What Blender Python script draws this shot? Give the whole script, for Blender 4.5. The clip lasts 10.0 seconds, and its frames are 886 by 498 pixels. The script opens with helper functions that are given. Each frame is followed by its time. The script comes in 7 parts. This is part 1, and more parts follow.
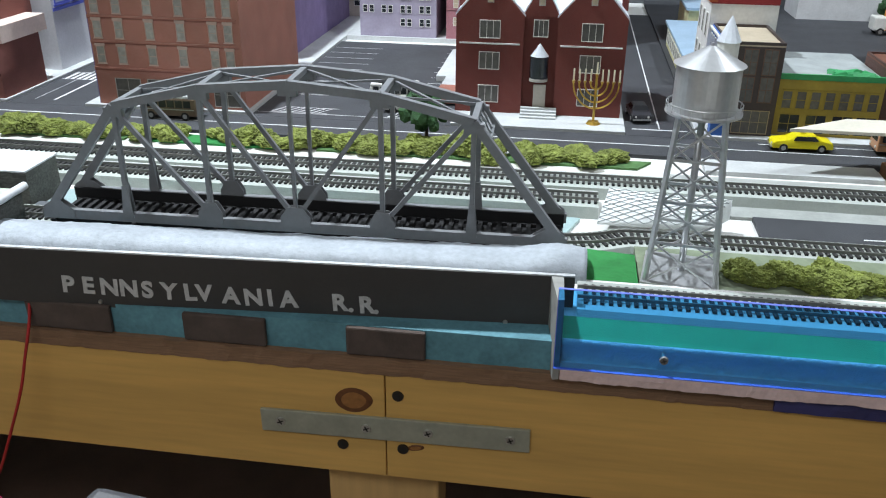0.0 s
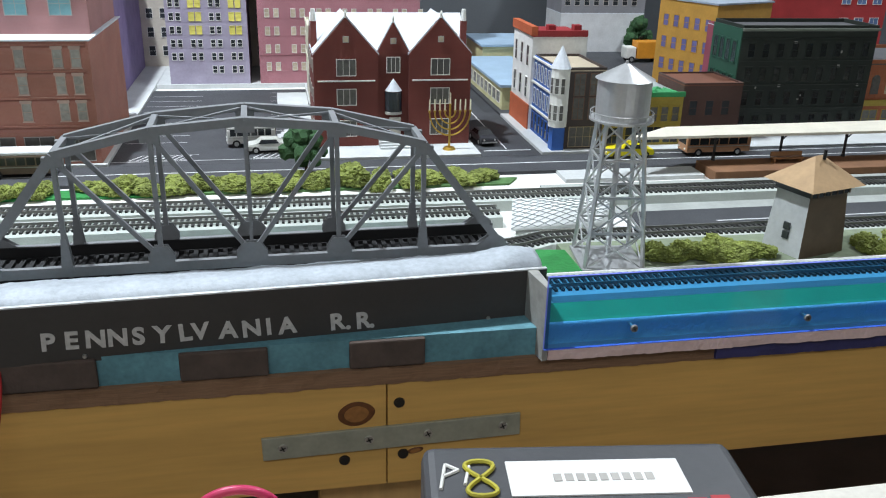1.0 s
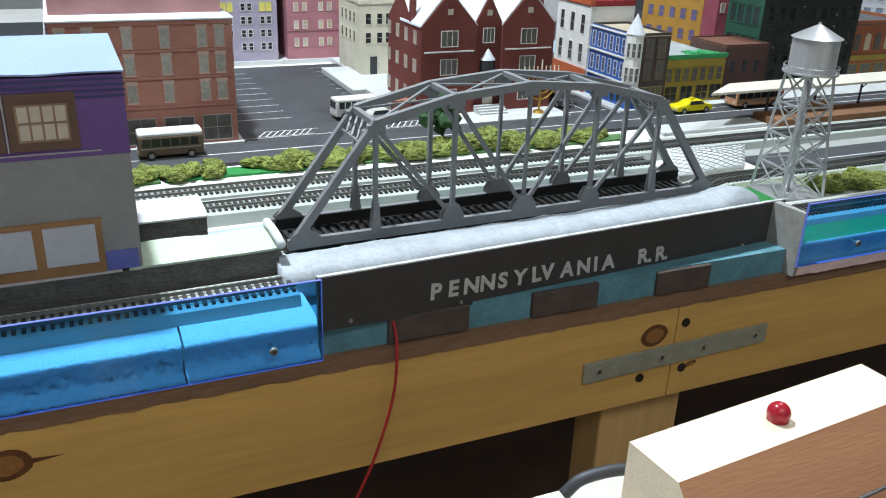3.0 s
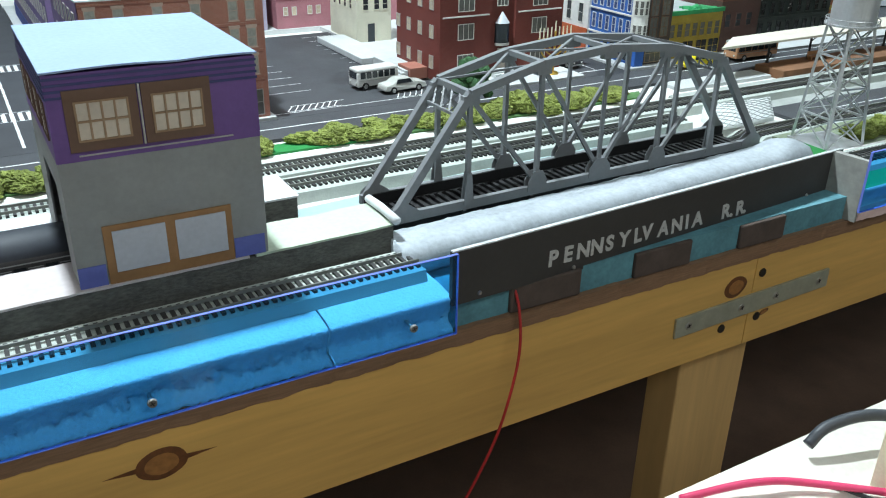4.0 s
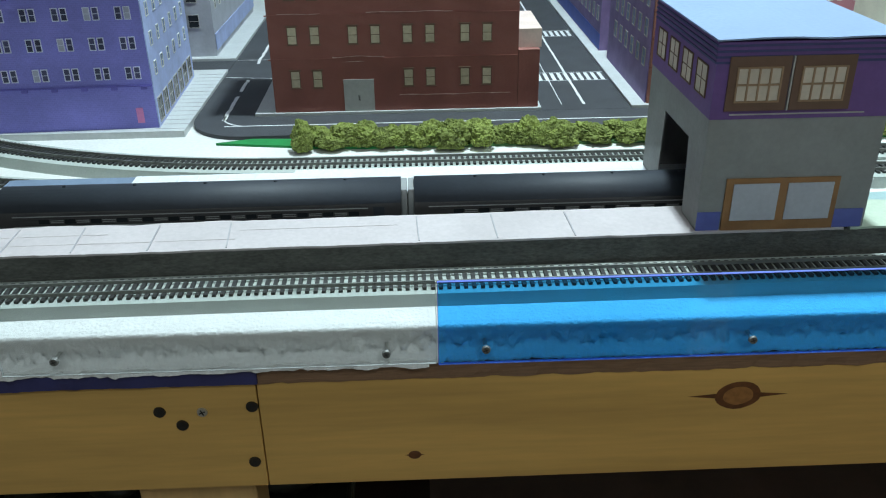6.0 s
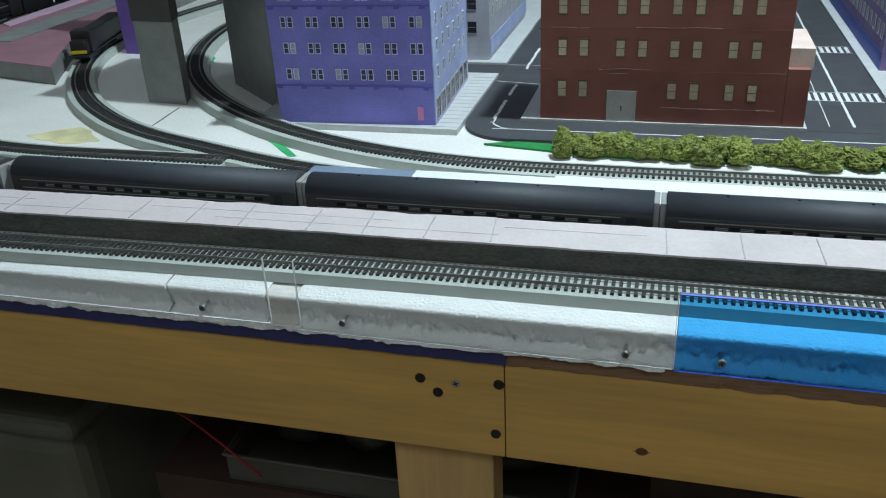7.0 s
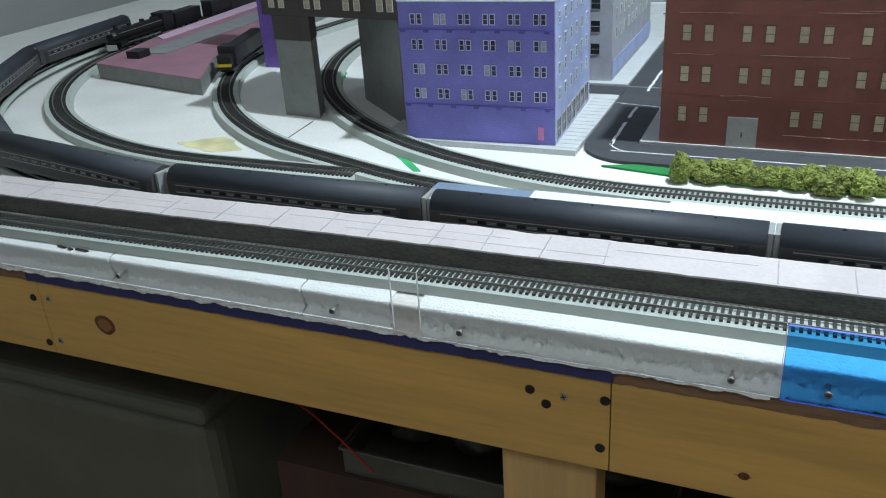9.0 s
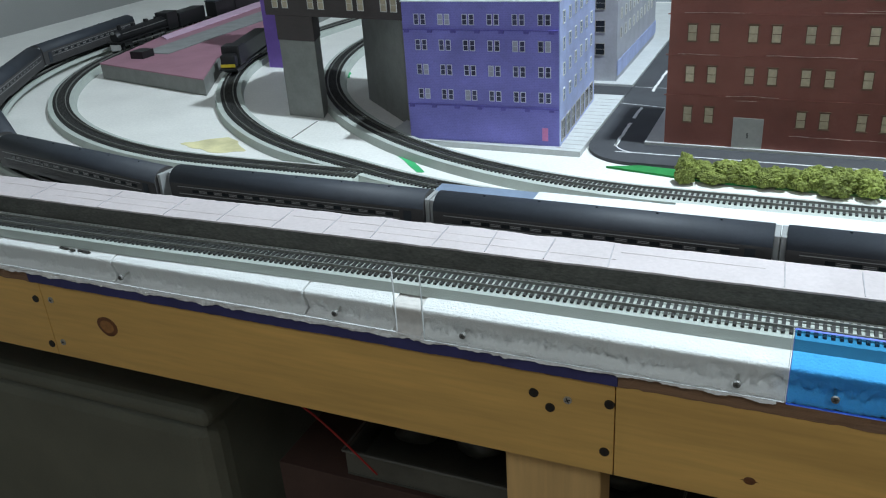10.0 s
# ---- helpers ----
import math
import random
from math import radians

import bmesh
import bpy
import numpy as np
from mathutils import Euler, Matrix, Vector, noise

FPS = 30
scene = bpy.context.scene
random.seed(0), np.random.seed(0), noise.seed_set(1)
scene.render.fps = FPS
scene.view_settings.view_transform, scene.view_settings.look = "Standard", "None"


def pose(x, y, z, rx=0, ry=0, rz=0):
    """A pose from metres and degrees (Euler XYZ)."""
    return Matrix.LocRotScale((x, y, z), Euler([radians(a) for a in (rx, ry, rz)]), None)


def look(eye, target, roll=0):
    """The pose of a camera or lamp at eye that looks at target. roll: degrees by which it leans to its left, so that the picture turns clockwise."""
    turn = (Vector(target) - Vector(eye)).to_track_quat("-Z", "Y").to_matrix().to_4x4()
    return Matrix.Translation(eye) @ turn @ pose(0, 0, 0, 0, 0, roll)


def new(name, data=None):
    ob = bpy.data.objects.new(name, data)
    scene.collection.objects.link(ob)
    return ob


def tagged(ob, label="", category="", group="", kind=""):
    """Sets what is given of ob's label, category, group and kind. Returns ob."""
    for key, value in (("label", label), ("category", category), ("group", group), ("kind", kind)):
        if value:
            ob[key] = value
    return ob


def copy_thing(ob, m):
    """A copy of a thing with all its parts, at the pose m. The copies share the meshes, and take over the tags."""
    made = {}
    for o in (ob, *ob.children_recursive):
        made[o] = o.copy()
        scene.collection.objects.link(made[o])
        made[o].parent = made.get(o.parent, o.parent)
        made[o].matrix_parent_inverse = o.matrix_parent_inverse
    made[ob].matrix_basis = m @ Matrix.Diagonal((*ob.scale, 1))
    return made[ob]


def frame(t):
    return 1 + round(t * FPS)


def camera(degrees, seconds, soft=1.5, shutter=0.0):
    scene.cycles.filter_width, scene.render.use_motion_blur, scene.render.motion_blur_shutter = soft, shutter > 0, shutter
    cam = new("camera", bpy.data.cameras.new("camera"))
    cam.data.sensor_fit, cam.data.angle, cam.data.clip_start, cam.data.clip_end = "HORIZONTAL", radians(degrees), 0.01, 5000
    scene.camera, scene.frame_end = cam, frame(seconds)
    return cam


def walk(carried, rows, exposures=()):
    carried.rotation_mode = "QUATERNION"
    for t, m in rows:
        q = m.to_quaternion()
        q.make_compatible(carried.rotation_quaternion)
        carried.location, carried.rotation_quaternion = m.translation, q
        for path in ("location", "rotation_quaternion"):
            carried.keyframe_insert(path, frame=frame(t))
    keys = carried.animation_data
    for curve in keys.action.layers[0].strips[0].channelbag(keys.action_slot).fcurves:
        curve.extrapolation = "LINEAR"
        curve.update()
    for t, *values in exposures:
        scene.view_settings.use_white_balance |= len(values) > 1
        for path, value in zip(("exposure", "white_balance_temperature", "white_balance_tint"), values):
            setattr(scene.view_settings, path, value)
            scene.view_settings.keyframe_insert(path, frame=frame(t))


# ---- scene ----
cam = camera(55.0, 10.0, soft=1.1)
PATH = [
    (0, (0.095, -0.457, 1.263), (-0.163, 1.332, 0.405), 0.6),
    (0.5, (0.026, -0.48, 1.258), (-0.051, 1.346, 0.444), 0.8),
    (1, (-0.073, -0.508, 1.257), (0.29, 1.311, 0.51), 1.5),
    (1.5, (-0.167, -0.502, 1.265), (0.45, 1.246, 0.516), 1.8),
    (2, (-0.262, -0.476, 1.266), (0.358, 1.271, 0.516), 1.5),
    (2.5, (-0.351, -0.486, 1.255), (0.364, 1.216, 0.487), 2.2),
    (2.7, (-0.385, -0.489, 1.253), (0.333, 1.212, 0.484), 2.3),
    (3.8, (-0.542, -0.423, 1.259), (0.371, 1.135, 0.4), 1.1),
    (4, (-0.556, -0.42, 1.257), (0.35, 1.141, 0.395), 1.1),
    (4.5, (-0.588, -0.421, 1.256), (0.239, 1.182, 0.393), 1.1),
    (5, (-0.64, -0.43, 1.26), (-0.06, 1.267, 0.374), 0.5),
    (5.5, (-0.678, -0.445, 1.264), (-0.413, 1.322, 0.365), -0.8),
    (5.7, (-0.703, -0.442, 1.263), (-0.515, 1.334, 0.364), -0.7),
    (6.8, (-0.707, -0.482, 1.289), (-1.092, 1.26, 0.386), -2.5),
    (7, (-0.709, -0.494, 1.295), (-1.202, 1.226, 0.401), -2.9),
    (7.5, (-0.702, -0.512, 1.308), (-1.38, 1.153, 0.432), -3.5),
    (8, (-0.697, -0.526, 1.317), (-1.432, 1.121, 0.453), -3.7),
    (8.5, (-0.701, -0.53, 1.32), (-1.437, 1.117, 0.457), -3.7),
    (9, (-0.702, -0.526, 1.318), (-1.444, 1.119, 0.457), -3.8),
    (9.5, (-0.704, -0.521, 1.319), (-1.45, 1.126, 0.463), -3.9),
    (10, (-0.703, -0.521, 1.318), (-1.455, 1.12, 0.456), -3.9),
]
walk(cam, [(t, look(eye, target, roll)) for t, eye, target, roll in PATH],
     exposures=[(0.0, 0.27, 6500, 15), (2.5, 0.33, 6500, 15), (4.0, 0.42, 6350, 7), (4.5, 0.44, 6250, 7), (5.0, 0.30, 6100, 4), (5.7, 0.08, 6050, 1), (7.0, -0.17, 6150, 5), (8.0, 0.05, 6200, 9), (9.0, 0.09, 6200, 9), (10.0, 0.09, 6200, 9)])

# ---- light ----
world = bpy.data.worlds.new("world")
scene.world = world
world.use_nodes = True
world.node_tree.nodes["Background"].inputs[0].default_value = (0.80, 0.90, 1.0, 1)
world.node_tree.nodes["Background"].inputs[1].default_value = 0.05
scene.view_settings.exposure = 0.0


def ceiling_lamp(x, y, z, sx, sy, watts, color):
    data = bpy.data.lights.new("ceiling_lamp", "AREA")
    data.shape, data.size, data.size_y, data.energy, data.color = "RECTANGLE", sx, sy, watts, color
    ob = new("ceiling_lamp", data)
    ob.matrix_world = pose(x, y, z)
    return ob


LAMPS = [(-1.75, 0.75, 2.40, 1.5), (-0.48, 0.43, 2.40, 29), (1.0, 0.60, 2.40, 13)]
for lx, ly, lz, watts in LAMPS:
    ceiling_lamp(lx, ly, lz, 0.07, 0.07, watts, (0.84, 0.95, 1.0))
# unseen fill lamp added over the aisle behind the walker, brightens the table front
ceiling_lamp(-0.4, -1.35, 2.42, 1.6, 0.5, 11.5, (0.93, 0.97, 0.97))


# ---- materials ----
MATS = {}


def M(name, color, rough=0.6, metal=0.0, var=0.12, scale=40.0, bump=0.15, bscale=300.0, fine=0.06, stretch=(1, 1, 1), spec=0.5, rnd=0.0):
    """A procedural surface: colour varied at two scales, fine relief."""
    if name in MATS:
        return MATS[name]
    m = bpy.data.materials.new(name)
    m.use_nodes = True
    nt = m.node_tree
    b = nt.nodes["Principled BSDF"]
    b.inputs["Roughness"].default_value, b.inputs["Metallic"].default_value = rough, metal
    b.inputs["Specular IOR Level"].default_value = spec
    geo = nt.nodes.new("ShaderNodeNewGeometry")
    mp = nt.nodes.new("ShaderNodeMapping")
    mp.inputs["Scale"].default_value = stretch
    nt.links.new(geo.outputs["Position"], mp.inputs["Vector"])

    def tex(s, d):
        n = nt.nodes.new("ShaderNodeTexNoise")
        n.inputs["Scale"].default_value, n.inputs["Detail"].default_value = s, d
        nt.links.new(mp.outputs[0], n.inputs["Vector"])
        return n
    n1, n2 = tex(scale, 4), tex(bscale, 3)
    val = nt.nodes.new("ShaderNodeMath")
    val.operation = "MULTIPLY_ADD"
    nt.links.new(n1.outputs["Fac"], val.inputs[0])
    val.inputs[1].default_value, val.inputs[2].default_value = 4 * var, 1 - 2 * var
    val2 = nt.nodes.new("ShaderNodeMath")
    val2.operation = "MULTIPLY_ADD"
    nt.links.new(n2.outputs["Fac"], val2.inputs[0])
    val2.inputs[1].default_value, val2.inputs[2].default_value = 4 * fine, 1 - 2 * fine
    mul = nt.nodes.new("ShaderNodeMath")
    mul.operation = "MULTIPLY"
    nt.links.new(val.outputs[0], mul.inputs[0])
    nt.links.new(val2.outputs[0], mul.inputs[1])
    last = mul
    if rnd:
        info = nt.nodes.new("ShaderNodeObjectInfo")
        r = nt.nodes.new("ShaderNodeMath")
        r.operation = "MULTIPLY_ADD"
        nt.links.new(info.outputs["Random"], r.inputs[0])
        r.inputs[1].default_value, r.inputs[2].default_value = 2 * rnd, 1 - rnd
        last = nt.nodes.new("ShaderNodeMath")
        last.operation = "MULTIPLY"
        nt.links.new(mul.outputs[0], last.inputs[0])
        nt.links.new(r.outputs[0], last.inputs[1])
    hsv = nt.nodes.new("ShaderNodeHueSaturation")
    hsv.inputs["Color"].default_value = (*color, 1)
    nt.links.new(last.outputs[0], hsv.inputs["Value"])
    nt.links.new(hsv.outputs[0], b.inputs["Base Color"])
    if bump:
        bp = nt.nodes.new("ShaderNodeBump")
        bp.inputs["Strength"].default_value, bp.inputs["Distance"].default_value = bump, 0.001
        nt.links.new(n2.outputs["Fac"], bp.inputs["Height"])
        nt.links.new(bp.outputs[0], b.inputs["Normal"])
    MATS[name] = m
    return m


def brick_mat(name, c1, c2, mortar, bw=0.0030, bh=0.0011, rough=0.75):
    """Printed or moulded model brickwork."""
    m = M(name, c1, rough, var=0.14, scale=25, bump=0.1, bscale=500)
    nt = m.node_tree
    hsv = next(n for n in nt.nodes if n.type == "HUE_SAT")
    geo = nt.nodes.new("ShaderNodeNewGeometry")
    sep = nt.nodes.new("ShaderNodeSeparateXYZ")
    nt.links.new(geo.outputs["Position"], sep.inputs[0])
    add = nt.nodes.new("ShaderNodeMath")
    nt.links.new(sep.outputs[0], add.inputs[0])
    nt.links.new(sep.outputs[1], add.inputs[1])
    com = nt.nodes.new("ShaderNodeCombineXYZ")
    nt.links.new(add.outputs[0], com.inputs[0])
    nt.links.new(sep.outputs[2], com.inputs[1])
    br = nt.nodes.new("ShaderNodeTexBrick")
    br.inputs["Scale"].default_value = 1.0
    br.inputs["Brick Width"].default_value, br.inputs["Row Height"].default_value = bw, bh
    br.inputs["Mortar Size"].default_value = bh * 0.12
    br.inputs["Color1"].default_value, br.inputs["Color2"].default_value, br.inputs["Mortar"].default_value = (*c1, 1), (*c2, 1), (*mortar, 1)
    nt.links.new(com.outputs[0], br.inputs["Vector"])
    nt.links.new(br.outputs["Color"], hsv.inputs["Color"])
    return m


def sheet_mat(name, tint, gloss=0.05):
    """Thin clear or tinted acrylic sheet."""
    m = bpy.data.materials.new(name)
    m.use_nodes = True
    nt = m.node_tree
    nt.nodes.remove(nt.nodes["Principled BSDF"])
    out = nt.nodes["Material Output"]
    a, g, mix = nt.nodes.new("ShaderNodeBsdfTransparent"), nt.nodes.new("ShaderNodeBsdfGlossy"), nt.nodes.new("ShaderNodeMixShader")
    a.inputs[0].default_value = (*tint, 1)
    g.inputs["Roughness"].default_value = 0.06
    mix.inputs[0].default_value = gloss
    nt.links.new(a.outputs[0], mix.inputs[1])
    nt.links.new(g.outputs[0], mix.inputs[2])
    nt.links.new(mix.outputs[0], out.inputs[0])
    MATS[name] = m
    return m


PINE = M("pine", (0.63, 0.375, 0.105), 0.5, var=0.17, scale=9, bump=0.12, bscale=60, fine=0.10, stretch=(0.25, 1, 3.0))
PINE_LEG = M("pine_leg", (0.60, 0.38, 0.15), 0.55, var=0.12, scale=9, bump=0.12, bscale=70, fine=0.08, stretch=(3, 1, 0.2))
KNOT = M("knot", (0.13, 0.045, 0.012), 0.5, var=0.3, scale=150)
KNOT_HEART = M("knot_heart", (0.30, 0.13, 0.035), 0.5, var=0.3, scale=200)
SCREW_DARK = M("screw_dark", (0.05, 0.045, 0.04), 0.4, 0.7)
SCREW_STEEL = M("screw_steel", (0.55, 0.55, 0.53), 0.35, 0.9)
ZINC = M("zinc_plate", (0.42, 0.44, 0.36), 0.42, 0.55, var=0.12, scale=60)
PLY = M("ply_edge", (0.22, 0.125, 0.07), 0.75, var=0.25, scale=25, bump=0.4, bscale=400, fine=0.2, stretch=(0.15, 1, 4))
BLUE_EDGE = M("blue_painted_edge", (0.035, 0.035, 0.13), 0.6, var=0.2)
FOAM = M("white_foam", (0.80, 0.80, 0.79), 0.9, var=0.05, scale=110, bump=1.0, bscale=430, fine=0.09)
PINK_FOAM = M("pink_foam", (0.74, 0.56, 0.54), 0.85, var=0.06, scale=60, bump=0.3, bscale=400)
TEAL_PAINT = M("teal_painted_foam", (0.10, 0.25, 0.30), 0.7, var=0.32, scale=45, fine=0.15)
BROWN_BLOCK = M("brown_painted_block", (0.085, 0.062, 0.052), 0.85, var=0.25, scale=60, bump=0.5)
ROADBED = M("grey_roadbed", (0.45, 0.49, 0.455), 0.85, var=0.06, scale=50, bump=0.25, bscale=600)
TIE = M("tie_plastic", (0.028, 0.028, 0.027), 0.6, var=0.2, scale=200, rnd=0.15)
RAIL = M("nickel_rail", (0.25, 0.255, 0.235), 0.5, 0.6, var=0.15, scale=80)
STONE = M("platform_stone", (0.105, 0.105, 0.094), 0.9, var=0.28, scale=70, bump=1.0, bscale=420, fine=0.34, stretch=(0.6, 1, 1.6))
CARD_PINK = M("pinkish_card", (0.56, 0.505, 0.51), 0.75, var=0.06, scale=20, bump=0.1)
CARD_WHITE = M("white_card", (0.74, 0.76, 0.78), 0.7, var=0.05, scale=20, bump=0.1)
CARD_GREEN = M("pale_green_card", (0.50, 0.58, 0.46), 0.75, var=0.08, scale=25, bump=0.15)
CARD_BLUEGREY = M("bluegrey_card", (0.20, 0.26, 0.36), 0.6, var=0.15, scale=25)
LINE_GREY = M("printed_line", (0.42, 0.40, 0.42), 0.7)
BASE_WHITE = M("white_baseboard", (0.75, 0.75, 0.72), 0.7, var=0.06, scale=12, bump=0.1)
ASPHALT = M("asphalt_mat", (0.050, 0.053, 0.060), 0.7, var=0.2, scale=30, bump=0.3, bscale=900, fine=0.1)
PAVING = M("pavement_card", (0.52, 0.54, 0.54), 0.75, var=0.08, scale=40)
ROAD_WHITE = M("road_paint", (0.75, 0.76, 0.76), 0.6, var=0.1)
GRASS = M("green_mat", (0.02, 0.22, 0.05), 0.8, var=0.15, scale=100, bump=0.4)
BUSH = M("clump_foliage", (0.19, 0.225, 0.050), 0.9, var=0.5, scale=120, bump=1.0, bscale=1100, fine=0.35, rnd=0.15)
GRASS_DULL = M("dull_green_mat", (0.075, 0.17, 0.055), 0.9, var=0.4, scale=70, bump=0.5)
BUSH_DARK = M("dark_foliage", (0.03, 0.085, 0.03), 0.9, var=0.35, scale=150, bump=0.9, bscale=900, fine=0.25)
STEEL_GREY = M("bridge_grey", (0.215, 0.225, 0.235), 0.45, var=0.07, scale=60, bump=0.05)
DECK_BLACK = M("deck_black", (0.010, 0.010, 0.011), 0.7)
PIPE_GREY = M("grey_foam_bar", (0.40, 0.44, 0.48), 0.6, var=0.12, scale=60, bump=0.6, bscale=250, fine=0.12)
PANEL_BLACK = M("dark_sign_board", (0.045, 0.042, 0.040), 0.6, var=0.1, scale=30, bump=0.08)
LETTER = M("letter_white", (0.50, 0.50, 0.49), 0.6, var=0.1, scale=300)
SILVER = M("silver_paint", (0.56, 0.57, 0.58), 0.32, 0.55, var=0.06, scale=90, bump=0.05)
BLUE_SHEET = sheet_mat("blue_acrylic", (0.32, 0.71, 1.0), 0.05)
CLEAR_SHEET = sheet_mat("clear_acrylic", (0.97, 0.98, 0.98), 0.04)
BLUE_RIM = M("blue_acrylic_rim", (0.18, 0.24, 0.75), 0.2)
CLEAR_RIM = M("clear_acrylic_rim", (0.62, 0.64, 0.64), 0.3)
GLASS_DARK = M("window_dark", (0.03, 0.035, 0.04), 0.15, var=0.2)
GLASS_PALE = M("window_pale", (0.54, 0.46, 0.33), 0.4, var=0.15, scale=200, rnd=0.15)
GLASS_GREY = M("window_grey", (0.115, 0.11, 0.10), 0.35, var=0.25, scale=200, rnd=0.25)
GLASS_YELLOW = M("window_yellow", (0.75, 0.68, 0.16), 0.5, var=0.1)
FRAME_WHITE = M("frame_white", (0.68, 0.68, 0.64), 0.6)
FRAME_STONE = M("frame_stone", (0.42, 0.40, 0.37), 0.7)
FRAME_BROWN = M("frame_brown", (0.15, 0.085, 0.055), 0.7)
SNOW = M("white_roof", (0.64, 0.68, 0.73), 0.7, var=0.09, scale=50, bump=0.2)
BLACK = M("black_plastic", (0.012, 0.012, 0.013), 0.42, var=0.1)
RUBBER = M("tyre_rubber", (0.015, 0.015, 0.015), 0.7)


# ---- mesh tools ----
def box(bm, x0, x1, y0, y1, z0, z1, mi=0):
    v = [bm.verts.new(p) for p in ((x0, y0, z0), (x1, y0, z0), (x1, y1, z0), (x0, y1, z0), (x0, y0, z1), (x1, y0, z1), (x1, y1, z1), (x0, y1, z1))]
    for q in ((3, 2, 1, 0), (4, 5, 6, 7), (0, 1, 5, 4), (1, 2, 6, 5), (2, 3, 7, 6), (3, 0, 4, 7)):
        f = bm.faces.new([v[i] for i in q])
        f.material_index = mi
    return v


def soft_box(x0, x1, y0, y1, z0, z1, r=0.001, seg=2):
    bm = bmesh.new()
    box(bm, x0, x1, y0, y1, z0, z1)
    bmesh.ops.bevel(bm, geom=list(bm.edges), offset=r, segments=seg, profile=0.5, affect="EDGES")
    return bm


def cyl(bm, p, q, r1, r2=None, n=10, caps=True):
    """A tapered round bar from p to q."""
    p, q = Vector(p), Vector(q)
    r2 = r1 if r2 is None else r2
    rot = (q - p).to_track_quat("Z", "Y").to_matrix()
    a = [bm.verts.new(p + rot @ Vector((r1 * math.cos(2 * math.pi * i / n), r1 * math.sin(2 * math.pi * i / n), 0))) for i in range(n)]
    b = [bm.verts.new(q + rot @ Vector((r2 * math.cos(2 * math.pi * i / n), r2 * math.sin(2 * math.pi * i / n), 0))) for i in range(n)]
    for i in range(n):
        bm.faces.new((a[i], a[(i + 1) % n], b[(i + 1) % n], b[i]))
    if caps:
        bm.faces.new(a[::-1])
        bm.faces.new(b)


def bar(bm, p, q, w, h):
    """A square bar from p to q: w across (in plan), h deep."""
    p, q = Vector(p), Vector(q)
    d = (q - p).normalized()
    side = d.cross(Vector((0, 0, 1)))
    side = Vector((1, 0, 0)) if side.length < 1e-4 else side.normalized()
    up = side.cross(d)
    v = []
    for c in (p, q):
        for a, b in ((-1, -1), (1, -1), (1, 1), (-1, 1)):
            v.append(bm.verts.new(c + side * a * w / 2 + up * b * h / 2))
    for f in ((3, 2, 1, 0), (4, 5, 6, 7), (0, 1, 5, 4), (1, 2, 6, 5), (2, 3, 7, 6), (3, 0, 4, 7)):
        bm.faces.new([v[i] for i in f])


def prism(bm, pts, z0, z1):
    """A flat slab with the outline pts (counter-clockwise)."""
    a = [bm.verts.new((x, y, z0)) for x, y in pts]
    b = [bm.verts.new((x, y, z1)) for x, y in pts]
    n = len(pts)
    bm.faces.new(a[::-1])
    bm.faces.new(b)
    for i in range(n):
        bm.faces.new((a[i], a[(i + 1) % n], b[(i + 1) % n], b[i]))


def tube(pts, r, n=8):
    """A round cord through pts."""
    bm = bmesh.new()
    rings = []
    pts = [Vector(p) for p in pts]
    for i, p in enumerate(pts):
        d = pts[min(i + 1, len(pts) - 1)] - pts[max(i - 1, 0)]
        rot = d.to_track_quat("Z", "Y").to_matrix()
        rings.append([bm.verts.new(p + rot @ Vector((r * math.cos(2 * math.pi * k / n), r * math.sin(2 * math.pi * k / n), 0))) for k in range(n)])
    for a, b in zip(rings, rings[1:]):
        for k in range(n):
            bm.faces.new((a[k], a[(k + 1) % n], b[(k + 1) % n], b[k]))
    bm.faces.new(rings[0][::-1])
    bm.faces.new(rings[-1])
    return bm


def spline(ctrl, n=10):
    """Points on a smooth curve through ctrl."""
    c = [Vector(p) for p in ctrl]
    c = [2 * c[0] - c[1]] + c + [2 * c[-1] - c[-2]]
    out = []
    for i in range(1, len(c) - 2):
        for k in range(n):
            t = k / n
            out.append(0.5 * (2 * c[i] + (c[i + 1] - c[i - 1]) * t + (2 * c[i - 1] - 5 * c[i] + 4 * c[i + 1] - c[i + 2]) * t * t + (3 * c[i] - c[i - 1] - 3 * c[i + 1] + c[i + 2]) * t ** 3))
    return out + [c[-2]]


def mesh_of(name, bm, mats, smooth=False):
    bmesh.ops.recalc_face_normals(bm, faces=bm.faces)
    me = bpy.data.meshes.new(name)
    bm.to_mesh(me)
    bm.free()
    for m in mats if isinstance(mats, (list, tuple)) else [mats]:
        me.materials.append(m)
    if smooth:
        for p in me.polygons:
            p.use_smooth = True
    return me


def part(name, bm, material, parent, label="", smooth=False):
    ob = new(name, mesh_of(name, bm, material, smooth))
    ob.parent = parent
    return tagged(ob, label)


PANES = {}


def put(name, mesh, parent, m, label=""):
    """A part on shared mesh data; a window of a thing gets its pane as a part of its own."""
    pair = PANES.get(mesh.name) if parent.parent is None else None
    ob = new(name, pair[0] if pair else mesh)
    ob.parent = parent
    ob.matrix_basis = m
    if pair:
        new("pane", pair[1]).parent = ob
    return tagged(ob, label)


def solo(name, bm, material, label, category, kind="", group="", smooth=False):
    return tagged(new(name, mesh_of(name, bm, material, smooth)), label, category, group, kind)


def thing(name, label, category, m=None, group="", kind=""):
    ob = new(name)
    ob.empty_display_size = 0.02
    if m is not None:
        ob.matrix_basis = m
    return tagged(ob, label, category, group, kind)


